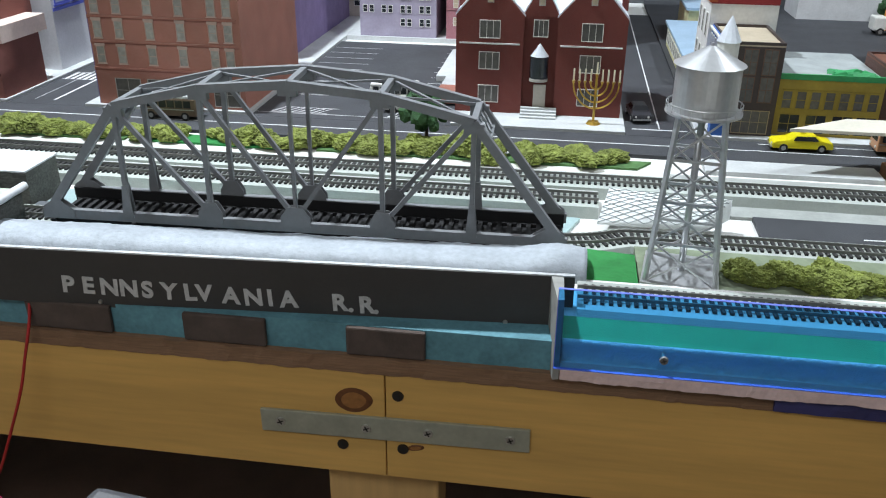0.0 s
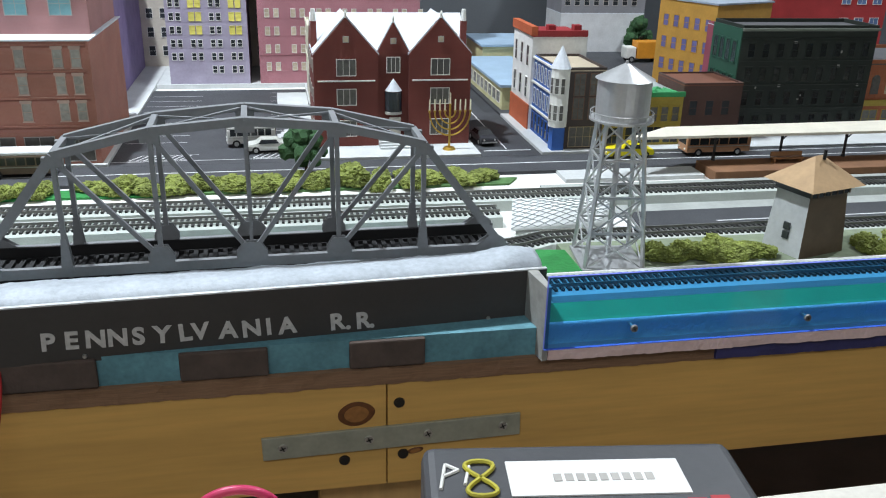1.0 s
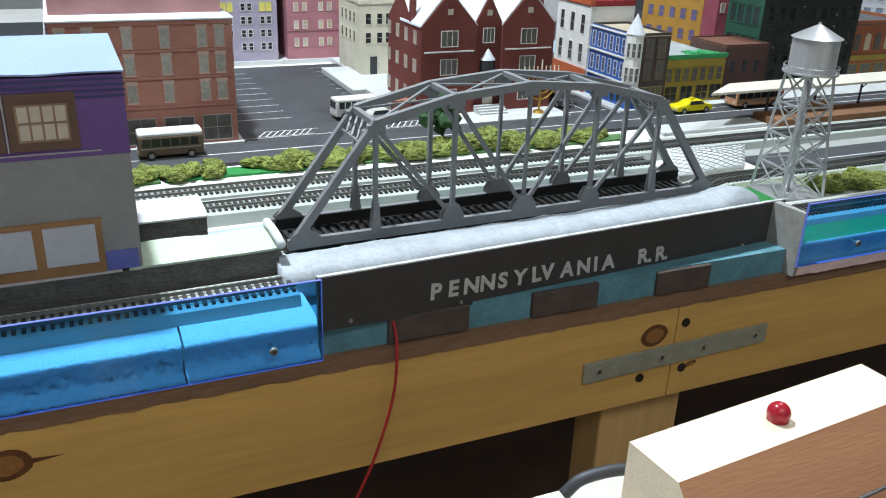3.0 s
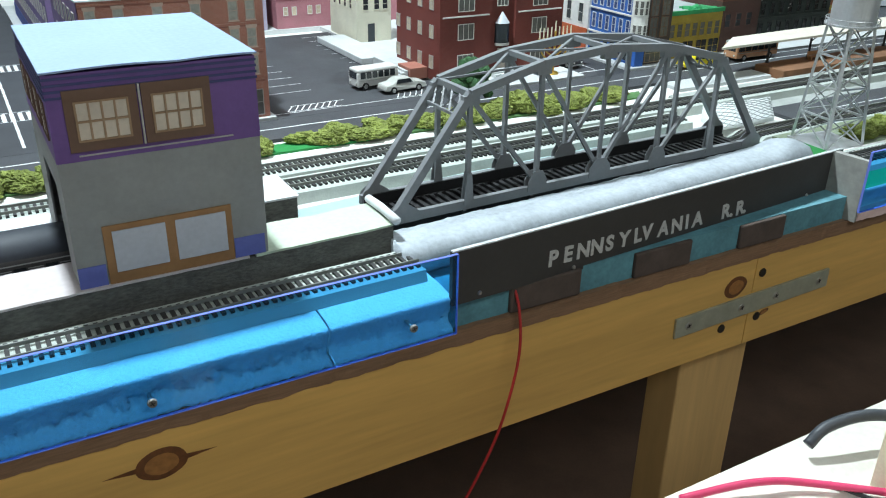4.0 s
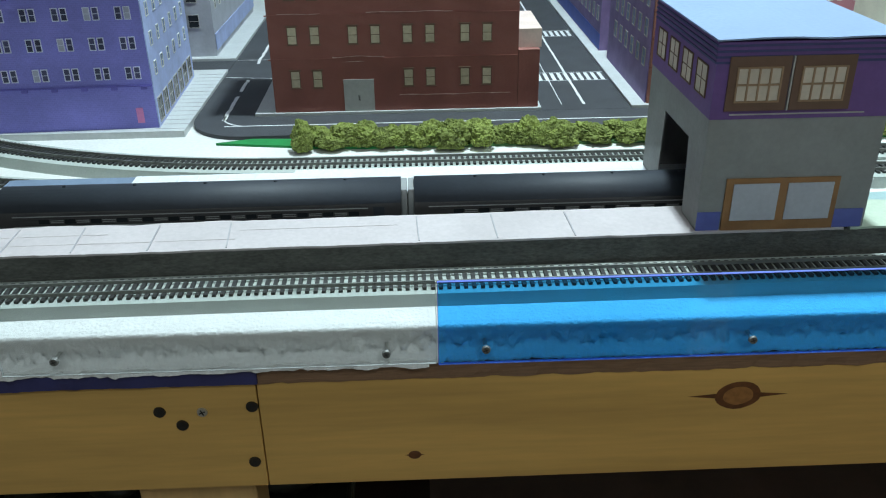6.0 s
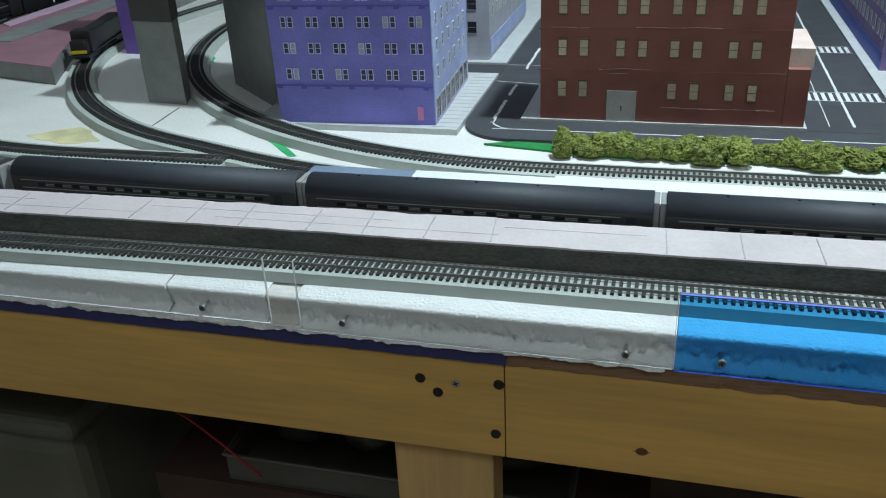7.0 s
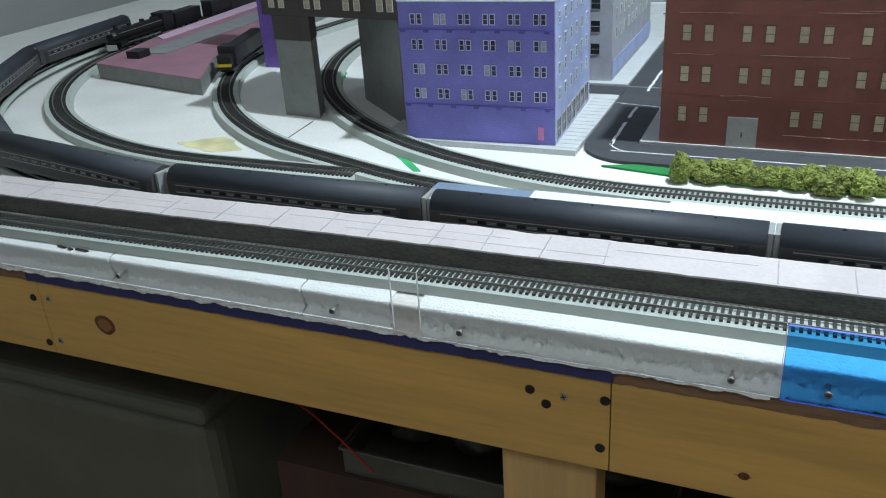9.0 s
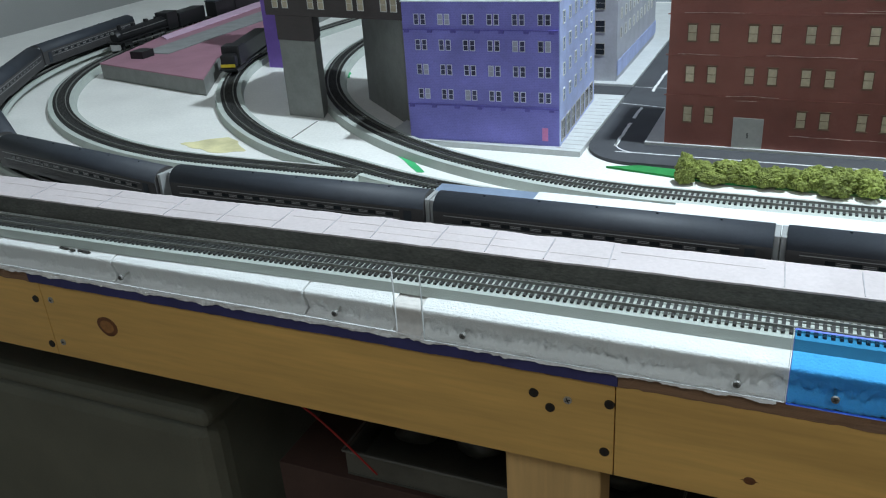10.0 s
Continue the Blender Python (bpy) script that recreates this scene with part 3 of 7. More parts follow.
def paint_line(p, q, w, z=RZ, wob=0.0006):
    """A hand-painted, slightly wavering line."""
    p, q = Vector((*p, 0)), Vector((*q, 0))
    d = (q - p)
    n = max(2, int(d.length / 0.006))
    s = Vector((-d.y, d.x, 0)).normalized()
    bm = bmesh.new()
    rows = []
    for i in range(n + 1):
        c = p + d * i / n
        o = noise.noise((c.x * 80, c.y * 80, 4.0)) * wob
        k = w * (1 + 0.35 * noise.noise((c.x * 200, c.y * 200, 9.0)))
        rows.append([bm.verts.new((*(c + s * (o + e * k / 2)).xy, z + 0.0004)) for e in (-1, 1)])
    for a, b in zip(rows, rows[1:]):
        bm.faces.new((a[0], b[0], b[1], a[1]))
    return solo("road_marking", bm, ROAD_WHITE, "white painted road line", "road marking", "structure")


paint_line((-0.905, 0.420), (1.2, 0.420), 0.0022)
paint_line((0.3, 0.444), (1.3, 0.444), 0.0018)
paint_line((0.34, 0.205), (1.6, 0.208), 0.0022)
for y0, y1 in ((0.44, 0.53), (0.55, 0.60), (0.68, 0.80), (0.83, 1.0)):
    paint_line((-0.910, y0), (-0.910, y1), 0.004, wob=0.002)
paint_line((-0.94, 0.615), (-0.88, 0.605), 0.0015)
paint_line((-0.94, 0.70), (-0.88, 0.70), 0.0015)
for i in range(8):
    a0, a1 = radians(170 + 11 * i), radians(181 + 11 * i)
    paint_line((-0.88 + 0.03 * math.cos(a0), 0.450 + 0.03 * math.sin(a0)), (-0.88 + 0.03 * math.cos(a1), 0.450 + 0.03 * math.sin(a1)), 0.0022)
paint_line((-0.515, 0.47), (-0.515, 1.2), 0.003)
paint_line((-0.540, 0.47), (-0.540, 1.2), 0.001)
for yz in (0.585, 0.820):
    for i in range(11):
        paint(-0.560 + i * 0.0085, -0.5555 + i * 0.0085, yz - 0.016, yz + 0.016)
    paint_line((-0.562, yz - 0.018), (-0.468, yz - 0.018), 0.0013)
    paint_line((-0.562, yz + 0.018), (-0.468, yz + 0.018), 0.0013)
for i in range(9):
    paint_line((-0.258, 0.55 + 0.034 * i), (-0.185, 0.55 + 0.034 * i), 0.0013, wob=0.0003)
    paint_line((-0.085, 0.60 + 0.03 * i), (-0.034, 0.60 + 0.03 * i), 0.0013, wob=0.0003)
paint_line((-0.262, 0.468), (-0.03, 0.468), 0.0015)
for xs in (-0.243, -0.105):
    for i in range(8):
        paint_line((xs + i * 0.008, 0.472), (xs + 0.012 + i * 0.008, 0.492), 0.0014)
    paint_line((xs, 0.472), (xs + 0.066, 0.472), 0.0012)
    paint_line((xs + 0.01, 0.492), (xs + 0.076, 0.492), 0.0012)
paint_line((0.201, 0.48), (0.201, 1.15), 0.0016)
paint_line((0.171, 0.475), (0.231, 0.475), 0.003)

# paving joints
for x in [(-0.870 + 0.0128 * i) for i in range(24)]:
    bm = bmesh.new()
    box(bm, x, x + 0.0008, 0.4527, 0.4545, PZ - 0.001, PZ + 0.0003)
    solo("paving_joint", bm, LINE_GREY, "thin dark joint in the pavement", "joint", "structure")
for y in [(0.41 + 0.015 * i) for i in range(15)]:
    bm = bmesh.new()
    box(bm, -0.974, -0.943, y, y + 0.0008, PZ - 0.001, PZ + 0.0003)
    solo("paving_joint", bm, LINE_GREY, "thin dark joint in the pavement", "joint", "structure")

# ---- the railway lines ----
railway("weathered track on grey roadbed along the table edge", FRONT_L, 0.9924, bed=0.0198, bed_h=0.0076, single=(-1.62, -0.31))
railway("track on grey roadbed behind the blue strip", FRONT_R, 0.997, bed=0.022, bed_h=0.004)
T0 = polyline([(1.8, 0.160), (0.5, 0.160), (0.17, 0.160)]) + smooth_path([(0.15, 0.159), (0.10, 0.143), (-0.05, 0.134), (-0.29, 0.127), (-0.5, 0.1265)], 8) + arc_path(-0.52, 0.1265, -1.32, 0.70, 100, 0.8)
railway("track running through the bridge and along the platforms", T0, 0.984, bed_h=0.005, skip=((-0.29, 0.10),), bed=0.019)
T1 = arc_path(-1.16, 0.265, -1.36, 0.605, 95, 0.8)
railway("curved track on grey roadbed", T1, 0.976, bed_h=0.0096, bed=0.022)
T2 = polyline([(0.13, 0.243), (-0.90, 0.243)])[:-1] + smooth_path([(-0.90, 0.243), (-1.0, 0.2455), (-1.10, 0.264), (-1.201, 0.298), (-1.305, 0.338), (-1.392, 0.391), (-1.48, 0.469), (-1.566, 0.582), (-1.625, 0.71), (-1.651, 0.86), (-1.645, 1.0), (-1.62, 1.15), (-1.59, 1.4)])
railway("track on grey roadbed curving away", T2, 0.976, bed_h=0.010, bed=0.022)
T3 = polyline([(1.8, 0.289), (0.0, 0.289)])[:-1] + arc_path(0.0, 0.289, -0.814, 0.68, 85, 0.5)
railway("track on grey roadbed curving behind the card building", T3, 0.976, bed_h=0.010, bed=0.022)
flat("track_bed", rect(-0.345, 0.16, 0.1005, 0.1635), M("bridge_foot", (0.10, 0.11, 0.12), 0.8), "dark bed under the bridge", "track bed", 0.976, 0.9835)

# ---- platforms ----
def ragged_slab(path_f, width, z0, z1, seed, amp=0.0012):
    """Platform top card: front along path_f, ragged edges."""
    bm = bmesh.new()
    rows = []
    for x, y in path_f:
        f = noise.noise((x * 40, seed, 0)) * amp + noise.noise((x * 160, seed, 3)) * amp * 0.6
        b = noise.noise((x * 35, seed, 7)) * amp * 1.8 + noise.noise((x * 140, seed, 9)) * amp
        dz = noise.noise((x * 15, seed, 5)) * 0.0006
        rows.append([bm.verts.new(p) for p in ((x, y + f, z0 + dz), (x, y + width + b, z0 + dz), (x, y + width + b, z1 + dz), (x, y + f, z1 + dz))])
    for a, b in zip(rows, rows[1:]):
        for k in range(4):
            bm.faces.new((a[k], b[k], b[(k + 1) % 4], a[(k + 1) % 4]))
    bm.faces.new(rows[0])
    bm.faces.new(rows[-1][::-1])
    return bm


PF = [(x, y + 0.0225) for x, y in smooth_path([(-0.316, 0.040), (-0.5, 0.0365), (-0.85, 0.031), (-1.1, 0.027), (-1.3, 0.0225), (-1.6, 0.024), (-1.66, 0.024)], 40)]
platform = thing("station_platform", "long low platform with a pinkish card top and dark stone sides", "platform")
core = [(x, y) for x, y in PF]
bm = bmesh.new()
rows = []
for x, y in core:
    rows.append([bm.verts.new(p) for p in ((x, y, 0.9955), (x, y + 0.040, 0.977), (x, y + 0.040, 1.0165), (x, y, 1.0165))])
for a, b in zip(rows, rows[1:]):
    for k in range(4):
        bm.faces.new((a[k], b[k], b[(k + 1) % 4], a[(k + 1) % 4]))
bm.faces.new(rows[0])
bm.faces.new(rows[-1][::-1])
part("stone_wall", bm, STONE, platform, "dark grey stone-printed side")
cut = next(i for i, p in enumerate(PF) if p[0] < -0.418)
part("top", ragged_slab(PF[:cut], 0.043, 1.0167, 1.0182, 4.0), CARD_GREEN, platform, "pale green card top")
part("top", ragged_slab(PF[cut:], 0.044, 1.0167, 1.0182, 2.0), CARD_PINK, platform, "pinkish white card top with drawn slabs")
for x in (-0.60, -0.652, -0.704, -0.83, -0.881, -0.930, -0.976, -1.033, -1.079, -1.131, -1.19, -1.25, -1.33, -1.42):
    y = next(p[1] for p in PF if p[0] <= x)
    bm = bmesh.new()
    bar(bm, (x, y + 0.002, 1.0184), (x - random.uniform(0.000, 0.004), y + 0.040, 1.0184), 0.0009, 0.0008)
    part("slab_joint", bm, LINE_GREY, platform)
for k in (0.0145, 0.028):
    bm = bmesh.new()
    for a, b in zip(PF[cut + 40::12], PF[cut + 52::12]):
        if noise.noise((a[0] * 9, k * 200, 1)) > -0.15:
            bar(bm, (a[0], a[1] + k, 1.0184), (b[0] + 0.001, b[1] + k, 1.0184), 0.0003, 0.0002)
    part("slab_joint", bm, M("faint_line", (0.62, 0.56, 0.56), 0.75), platform)

platform_b = thing("station_platform", "second low platform with a white gridded card top", "platform")
bm = bmesh.new()
box(bm, -1.03, -0.350, 0.159, 0.205, 0.9765, 1.0105)
part("stone_wall", bm, STONE, platform_b, "dark grey stone-printed side")
P2 = [(-0.349 - 0.681 * i / 150, 0.157) for i in range(151)]
a, b = next(i for i, p in enumerate(P2) if p[0] < -0.80), next(i for i, p in enumerate(P2) if p[0] < -0.93)
part("top", ragged_slab(P2[:a + 1], 0.050, 1.0107, 1.0122, 6.0, 0.0006), CARD_WHITE, platform_b, "white gridded card")
part("top", ragged_slab(P2[a:b + 1], 0.046, 1.0104, 1.0119, 8.0, 0.0005), CARD_WHITE, platform_b, "white gridded card")
part("top", ragged_slab(P2[b:], 0.044, 1.0104, 1.0119, 9.0, 0.0008), CARD_BLUEGREY, platform_b, "shiny blue-grey card")
for i in range(38):
    bm = bmesh.new()
    x = -0.925 + 0.0152 * i
    box(bm, x, x + 0.0006, 0.159, 0.200, 1.0115, 1.0124)
    part("slab_joint", bm, ROAD_WHITE, platform_b)

# ---- the truss bridge ----
bridge = thing("truss_bridge", "grey plastic model truss railway bridge with arched top chords", "bridge", pose(-0.296, 0.104, 0.998, 0, 0, 1.3))
L, W, NP = 0.396, 0.047, 6
PX = [L * i / NP for i in range(NP + 1)]
HT = [0, 0.0915, 0.107, 0.1125, 0.107, 0.0915, 0]
for y in (0.0, W):
    bm = bmesh.new()
    box(bm, -0.004, L + 0.004, y - 0.0022, y + 0.0022, 0.0, 0.0075)
    part("bottom_chord", bm, STEEL_GREY, bridge)
    for i in range(NP):
        bm = bmesh.new()
        p, q = (PX[i], y, HT[i] + (0.004 if i == 0 else 0)), (PX[i + 1], y, HT[i + 1] + (0.004 if i == NP - 1 else 0))
        bar(bm, p, q, 0.0055, 0.0062)
        part("end_post" if i in (0, NP - 1) else "top_chord", bm, STEEL_GREY, bridge)
    for i in range(1, NP):
        bm = bmesh.new()
        bar(bm, (PX[i], y, 0.004), (PX[i], y, HT[i]), 0.0034 if i != 3 else 0.0026, 0.0038 if i != 3 else 0.0030)
        part("vertical", bm, STEEL_GREY, bridge)
        bm = bmesh.new()
        w = 0.0095 if i != 3 else 0.0115
        v = [(PX[i] - w, 0.004), (PX[i] + w, 0.004), (PX[i] + w, 0.012), (PX[i] + w * 0.5, 0.020), (PX[i] - w * 0.5, 0.020), (PX[i] - w, 0.012)]
        if i in (1, NP - 1):
            v = [(PX[i] - 0.0045, 0.004), (PX[i] + 0.0045, 0.004), (PX[i] + 0.002, 0.030), (PX[i] - 0.002, 0.030)]
        for s in ((-0.0028, -0.0022), (0.0022, 0.0028)):
            f = [[bm.verts.new((px, y + d, pz)) for px, pz in v] for d in s]
            bm.faces.new(f[0])
            bm.faces.new(f[1][::-1])
            for k in range(len(v)):
                bm.faces.new((f[0][k], f[1][k], f[1][(k + 1) % len(v)], f[0][(k + 1) % len(v)]))
        part("gusset", bm, STEEL_GREY, bridge)
        bm = bmesh.new()
        box(bm, PX[i] - 0.007, PX[i] + 0.007, y - 0.0027, y + 0.0027, HT[i] - 0.008, HT[i] - 0.001)
        part("gusset", bm, STEEL_GREY, bridge)
    for i, j in ((1, 2), (2, 3), (4, 3), (5, 4)):
        for d in (-0.0012, 0.0012):
            bm = bmesh.new()
            bar(bm, (PX[i], y + d * 0.5, HT[i] - 0.003), (PX[j], y + d * 0.5, 0.010), 0.0016, 0.0034)
            part("diagonal", bm, STEEL_GREY, bridge)
    for x, s in ((0.0, 1), (L, -1)):
        bm = bmesh.new()
        for d in (-0.0027, 0.0023):
            v = [bm.verts.new((x + s * u, y + d, h)) for u, h in ((-0.004, 0.0), (0.022, 0.0), (0.022, 0.0075), (0.0085, 0.017), (-0.002, 0.010))]
            w = [bm.verts.new(c.co + Vector((0, 0.0004, 0))) for c in v]
            bm.faces.new(v)
            bm.faces.new(w[::-1])
            for k in range(5):
                bm.faces.new((v[k], w[k], w[(k + 1) % 5], v[(k + 1) % 5]))
        part("gusset", bm, STEEL_GREY, bridge)
for i in range(1, NP):
    bm = bmesh.new()
    bar(bm, (PX[i], 0, HT[i]), (PX[i], W, HT[i]), 0.0045, 0.004)
    part("strut", bm, STEEL_GREY, bridge)
    if i < NP - 1:
        for p, q in (((PX[i], 0.001, HT[i]), (PX[i + 1], W - 0.001, HT[i + 1])), ((PX[i], W - 0.001, HT[i]), (PX[i + 1], 0.001, HT[i + 1]))):
            bm = bmesh.new()
            bar(bm, p, q, 0.0020, 0.0016)
            part("lateral_brace", bm, STEEL_GREY, bridge)
for i, s in ((1, -1), (NP - 1, 1)):
    u = Vector((s * PX[1], 0, -HT[1])).normalized()
    base = Vector((PX[i], 0, HT[i]))
    pts = lambda k, y: base + u * k + Vector((0, y, 0))
    bm = bmesh.new()
    bar(bm, pts(0.002, 0), pts(0.002, W), 0.0022, 0.0022)
    bar(bm, pts(0.019, 0), pts(0.019, W), 0.0022, 0.0022)
    n = 4
    for k in range(n):
        y0, y1 = W * k / n, W * (k + 1) / n
        bar(bm, pts(0.002, y0), pts(0.019, y1), 0.0014, 0.0014)
        bar(bm, pts(0.019, y0), pts(0.002, y1), 0.0014, 0.0014)
    part("portal_lattice", bm, STEEL_GREY, bridge)
bm = bmesh.new()
for i in range(int(L / 0.0075)):
    box(bm, 0.002 + i * 0.0075, 0.0055 + i * 0.0075, 0.006, W - 0.006, -0.0030, -0.0004)
for i in range(NP + 1):
    box(bm, PX[i] - 0.0015, PX[i] + 0.0015, 0.0023, W - 0.0023, -0.006, -0.0031)
part("deck", bm, DECK_BLACK, bridge, "black plastic deck of ties")
for y in (0.0065, W - 0.0065):
    bm = bmesh.new()
    box(bm, 0, L, y - 0.0012, y + 0.0012, -0.0085, -0.0004)
    part("stringer", bm, DECK_BLACK, bridge)
bm = bmesh.new()
box(bm, 0.0, L, 0.0045, W - 0.0045, -0.0050, -0.0032)
part("deck_plate", bm, DECK_BLACK, bridge, "black deck plate")
bm = bmesh.new()
box(bm, -0.002, L + 0.002, W - 0.0045, W - 0.0024, -0.0030, 0.0075)
part("guard_plate", bm, DECK_BLACK, bridge, "black plate along the far side")

# grey bar and dark sign board in front of the bridge
bm = bmesh.new()
n = 150
rows = []
for i in range(n + 1):
    x = -0.318 + 0.436 * i / n
    yc = 0.062 + 0.018 * i / n
    ring = []
    for k in range(14):
        a = 2 * math.pi * k / 14
        r = 0.0185 * (1 + 0.05 * noise.noise((x * 50, math.cos(a) * 2, math.sin(a) * 2))) + 0.0008 * noise.noise((x * 300, a * 5, 2))
        cx, cz = math.cos(a), math.sin(a)
        k2 = 1.0 / max(abs(cx), abs(cz)) ** 0.45
        ring.append(bm.verts.new((x, yc + r * cx * k2 * 1.15, 0.9945 + r * cz * k2 * 0.72 + 0.004 * math.exp(-((x - 0.10) / 0.02) ** 2))))
    rows.append(ring)
for a, b in zip(rows, rows[1:]):
    for k in range(14):
        bm.faces.new((a[k], b[k], b[(k + 1) % 14], a[(k + 1) % 14]))
bm.faces.new(rows[0])
bm.faces.new(rows[-1][::-1])
solo("foam_bar", bm, PIPE_GREY, "long grey painted foam bar in front of the bridge", "foam bar", smooth=True)
slab("foam_base", -0.318, 0.104, 0.0290, 0.1000, TOP, 0.983, TEAL_PAINT, "teal painted foam step under the sign board", "foam step")
slab("foam_base", -0.318, 0.104, 0.004, 0.0288, TOP, 0.9835, TEAL_PAINT, "teal painted foam step under the sign board", "foam step")
for x0, x1 in ((-0.257, -0.196), (-0.145, -0.088), (-0.034, 0.018)):
    bm = soft_box(x0, x1, 0.0005, 0.0045, 0.9625, 0.9830, 0.0012)
    solo("stone_block", bm, BROWN_BLOCK, "dark brown painted block under the sign board", "block", group="blocks under the sign board")

sign = thing("sign_board", "dark board lettered with a railroad's name in white", "sign", pose(-0.307, -0.004, 0.984, 0, 0, 4.0))
bm = bmesh.new()
SL = 0.4175
v = [(0, 0), (SL, -0.0115), (SL, 0.0345), (0, 0.0385)]
f0 = [bm.verts.new((x, 0, z)) for x, z in v]
f1 = [bm.verts.new((x, 0.0035, z)) for x, z in v]
bm.faces.new(f0)
bm.faces.new(f1[::-1])
for k in range(4):
    bm.faces.new((f0[k], f1[k], f1[(k + 1) % 4], f0[(k + 1) % 4]))
part("board", bm, PANEL_BLACK, sign)
bm = bmesh.new()
bar(bm, (0.0, 0.0012, 0.0392), (SL, 0.0012, 0.0352), 0.0030, 0.0010)
part("edge", bm, M("torn_card_edge", (0.55, 0.57, 0.58), 0.8, var=0.3, scale=120), sign, "torn pale card edge")


def letter(ch, x, z, size):
    cu = bpy.data.curves.new("letter", "FONT")
    cu.body, cu.size, cu.extrude, cu.align_x = ch, size, 0.0003, "CENTER"
    cu.offset = 0.0006
    tmp = bpy.data.objects.new("tmp", cu)
    me = bpy.data.meshes.new_from_object(tmp)
    bpy.data.objects.remove(tmp)
    me.materials.clear()
    me.materials.append(LETTER)
    me.name = "letter"
    put("letter", me, sign, pose(x, -0.0002, z, 90, random.uniform(-3, 3), 0))


for i, (ch, c) in enumerate(zip("PENNSYLVANIAR.R.", (152, 204, 258, 308, 355, 410, 464, 500, 566, 624, 666, 712, 838, 866, 905, 928))):
    x = 0.0852 + (c - 155) * 0.000266
    letter(ch, x, 0.0102 - 0.027 * x + random.uniform(-0.0003, 0.0003), 0.0166)
for x, z in ((0.022, 0.004), (0.105, 0.001), (0.283, -0.003), (0.375, 0.0)):
    bm = bmesh.new()
    cyl(bm, (x, 0.0, z), (x, -0.0012, z), 0.0017, 0.0012, 10)
    part("pin", bm, SCREW_STEEL, sign)
bm = bmesh.new()
prism(bm, [(0.1025, 0.024), (0.1035, -0.006), (0.0995, -0.007), (0.0945, 0.026)], 0.9625, 1.019)
solo("foam_end", bm, M("foam_grey", (0.3, 0.3, 0.28), 0.85, var=0.2, scale=80), "grey foam end beside the sign board", "foam edge")

# ---- water tower ----
tower = thing("water_tower", "silver plastic model water tower on lattice legs", "water tower", pose(0.184, 0.096, 0.9925, 0, 0, -8) @ Matrix.Diagonal((0.84, 0.84, 0.985, 1)))
part("base_plate", soft_box(-0.031, 0.031, -0.031, 0.031, 0, 0.0025, 0.0005), SILVER, tower)
H1 = 0.116
lo, hi = (0.0275, 0.0275), (0.0172, 0.0172)
def leg_pt(sx, sy, k):
    return (sx * (lo[0] + (hi[0] - lo[0]) * k), sy * (lo[1] + (hi[1] - lo[1]) * k), 0.002 + H1 * k)
corners = ((-1, -1), (1, -1), (1, 1), (-1, 1))
for sx, sy in corners:
    bm = bmesh.new()
    bar(bm, leg_pt(sx, sy, 0), leg_pt(sx, sy, 1), 0.0030, 0.0030)
    part("leg", bm, SILVER, tower)
for (a, b) in zip(corners, corners[1:] + corners[:1]):
    for k in range(4):
        bm = bmesh.new()
        bar(bm, leg_pt(*a, k / 4), leg_pt(*b, (k + 1) / 4), 0.0013, 0.0013)
        bar(bm, leg_pt(*b, k / 4), leg_pt(*a, (k + 1) / 4), 0.0013, 0.0013)
        part("cross_brace", bm, SILVER, tower)
        bm = bmesh.new()
        bar(bm, leg_pt(*a, (k + 1) / 4), leg_pt(*b, (k + 1) / 4), 0.0018, 0.0018)
        part("girt", bm, SILVER, tower)
bm = bmesh.new()
cyl(bm, (0, 0, 0.002), (0, 0, H1), 0.0028, None, 12)
part("riser_pipe", bm, SILVER, tower, smooth=True)
bm = bmesh.new()
cyl(bm, (0, 0, H1 + 0.002), (0, 0, H1 + 0.0035), 0.0292, None, 32)
part("walkway", bm, SILVER, tower)
for k in range(20):
    a = 2 * math.pi * k / 20
    bm = bmesh.new()
    bar(bm, (0.0285 * math.cos(a), 0.0285 * math.sin(a), H1 + 0.003), (0.0285 * math.cos(a), 0.0285 * math.sin(a), H1 + 0.0085), 0.0006, 0.0006)
    part("railing_post", bm, SILVER, tower)
ring = [(0.0285 * math.cos(2 * math.pi * k / 32), 0.0285 * math.sin(2 * math.pi * k / 32), H1 + 0.0085) for k in range(33)]
part("handrail", tube(ring, 0.0005, 6), SILVER, tower)
bm = bmesh.new()
cyl(bm, (0, 0, H1 + 0.0035), (0, 0, H1 + 0.034), 0.0243, None, 40)
part("tank", bm, SILVER, tower, smooth=False)
bm = bmesh.new()
cyl(bm, (0, 0, H1 + 0.034), (0, 0, H1 + 0.0458), 0.0268, 0.0014, 40)
cyl(bm, (0, 0, H1 + 0.0455), (0, 0, H1 + 0.0475), 0.0018, 0.0012, 10)
part("roof", bm, SILVER, tower, "conical silver roof with a finial")

solo("rolled_card", tube([(-0.3145, 0.060, 1.0215), (-0.3140, 0.085, 1.0220), (-0.3145, 0.106, 1.0215)], 0.0032, 12), CARD_WHITE, "rolled white card at the platform end", "card", smooth=True)

# ---- buildings ----
WINS = {}


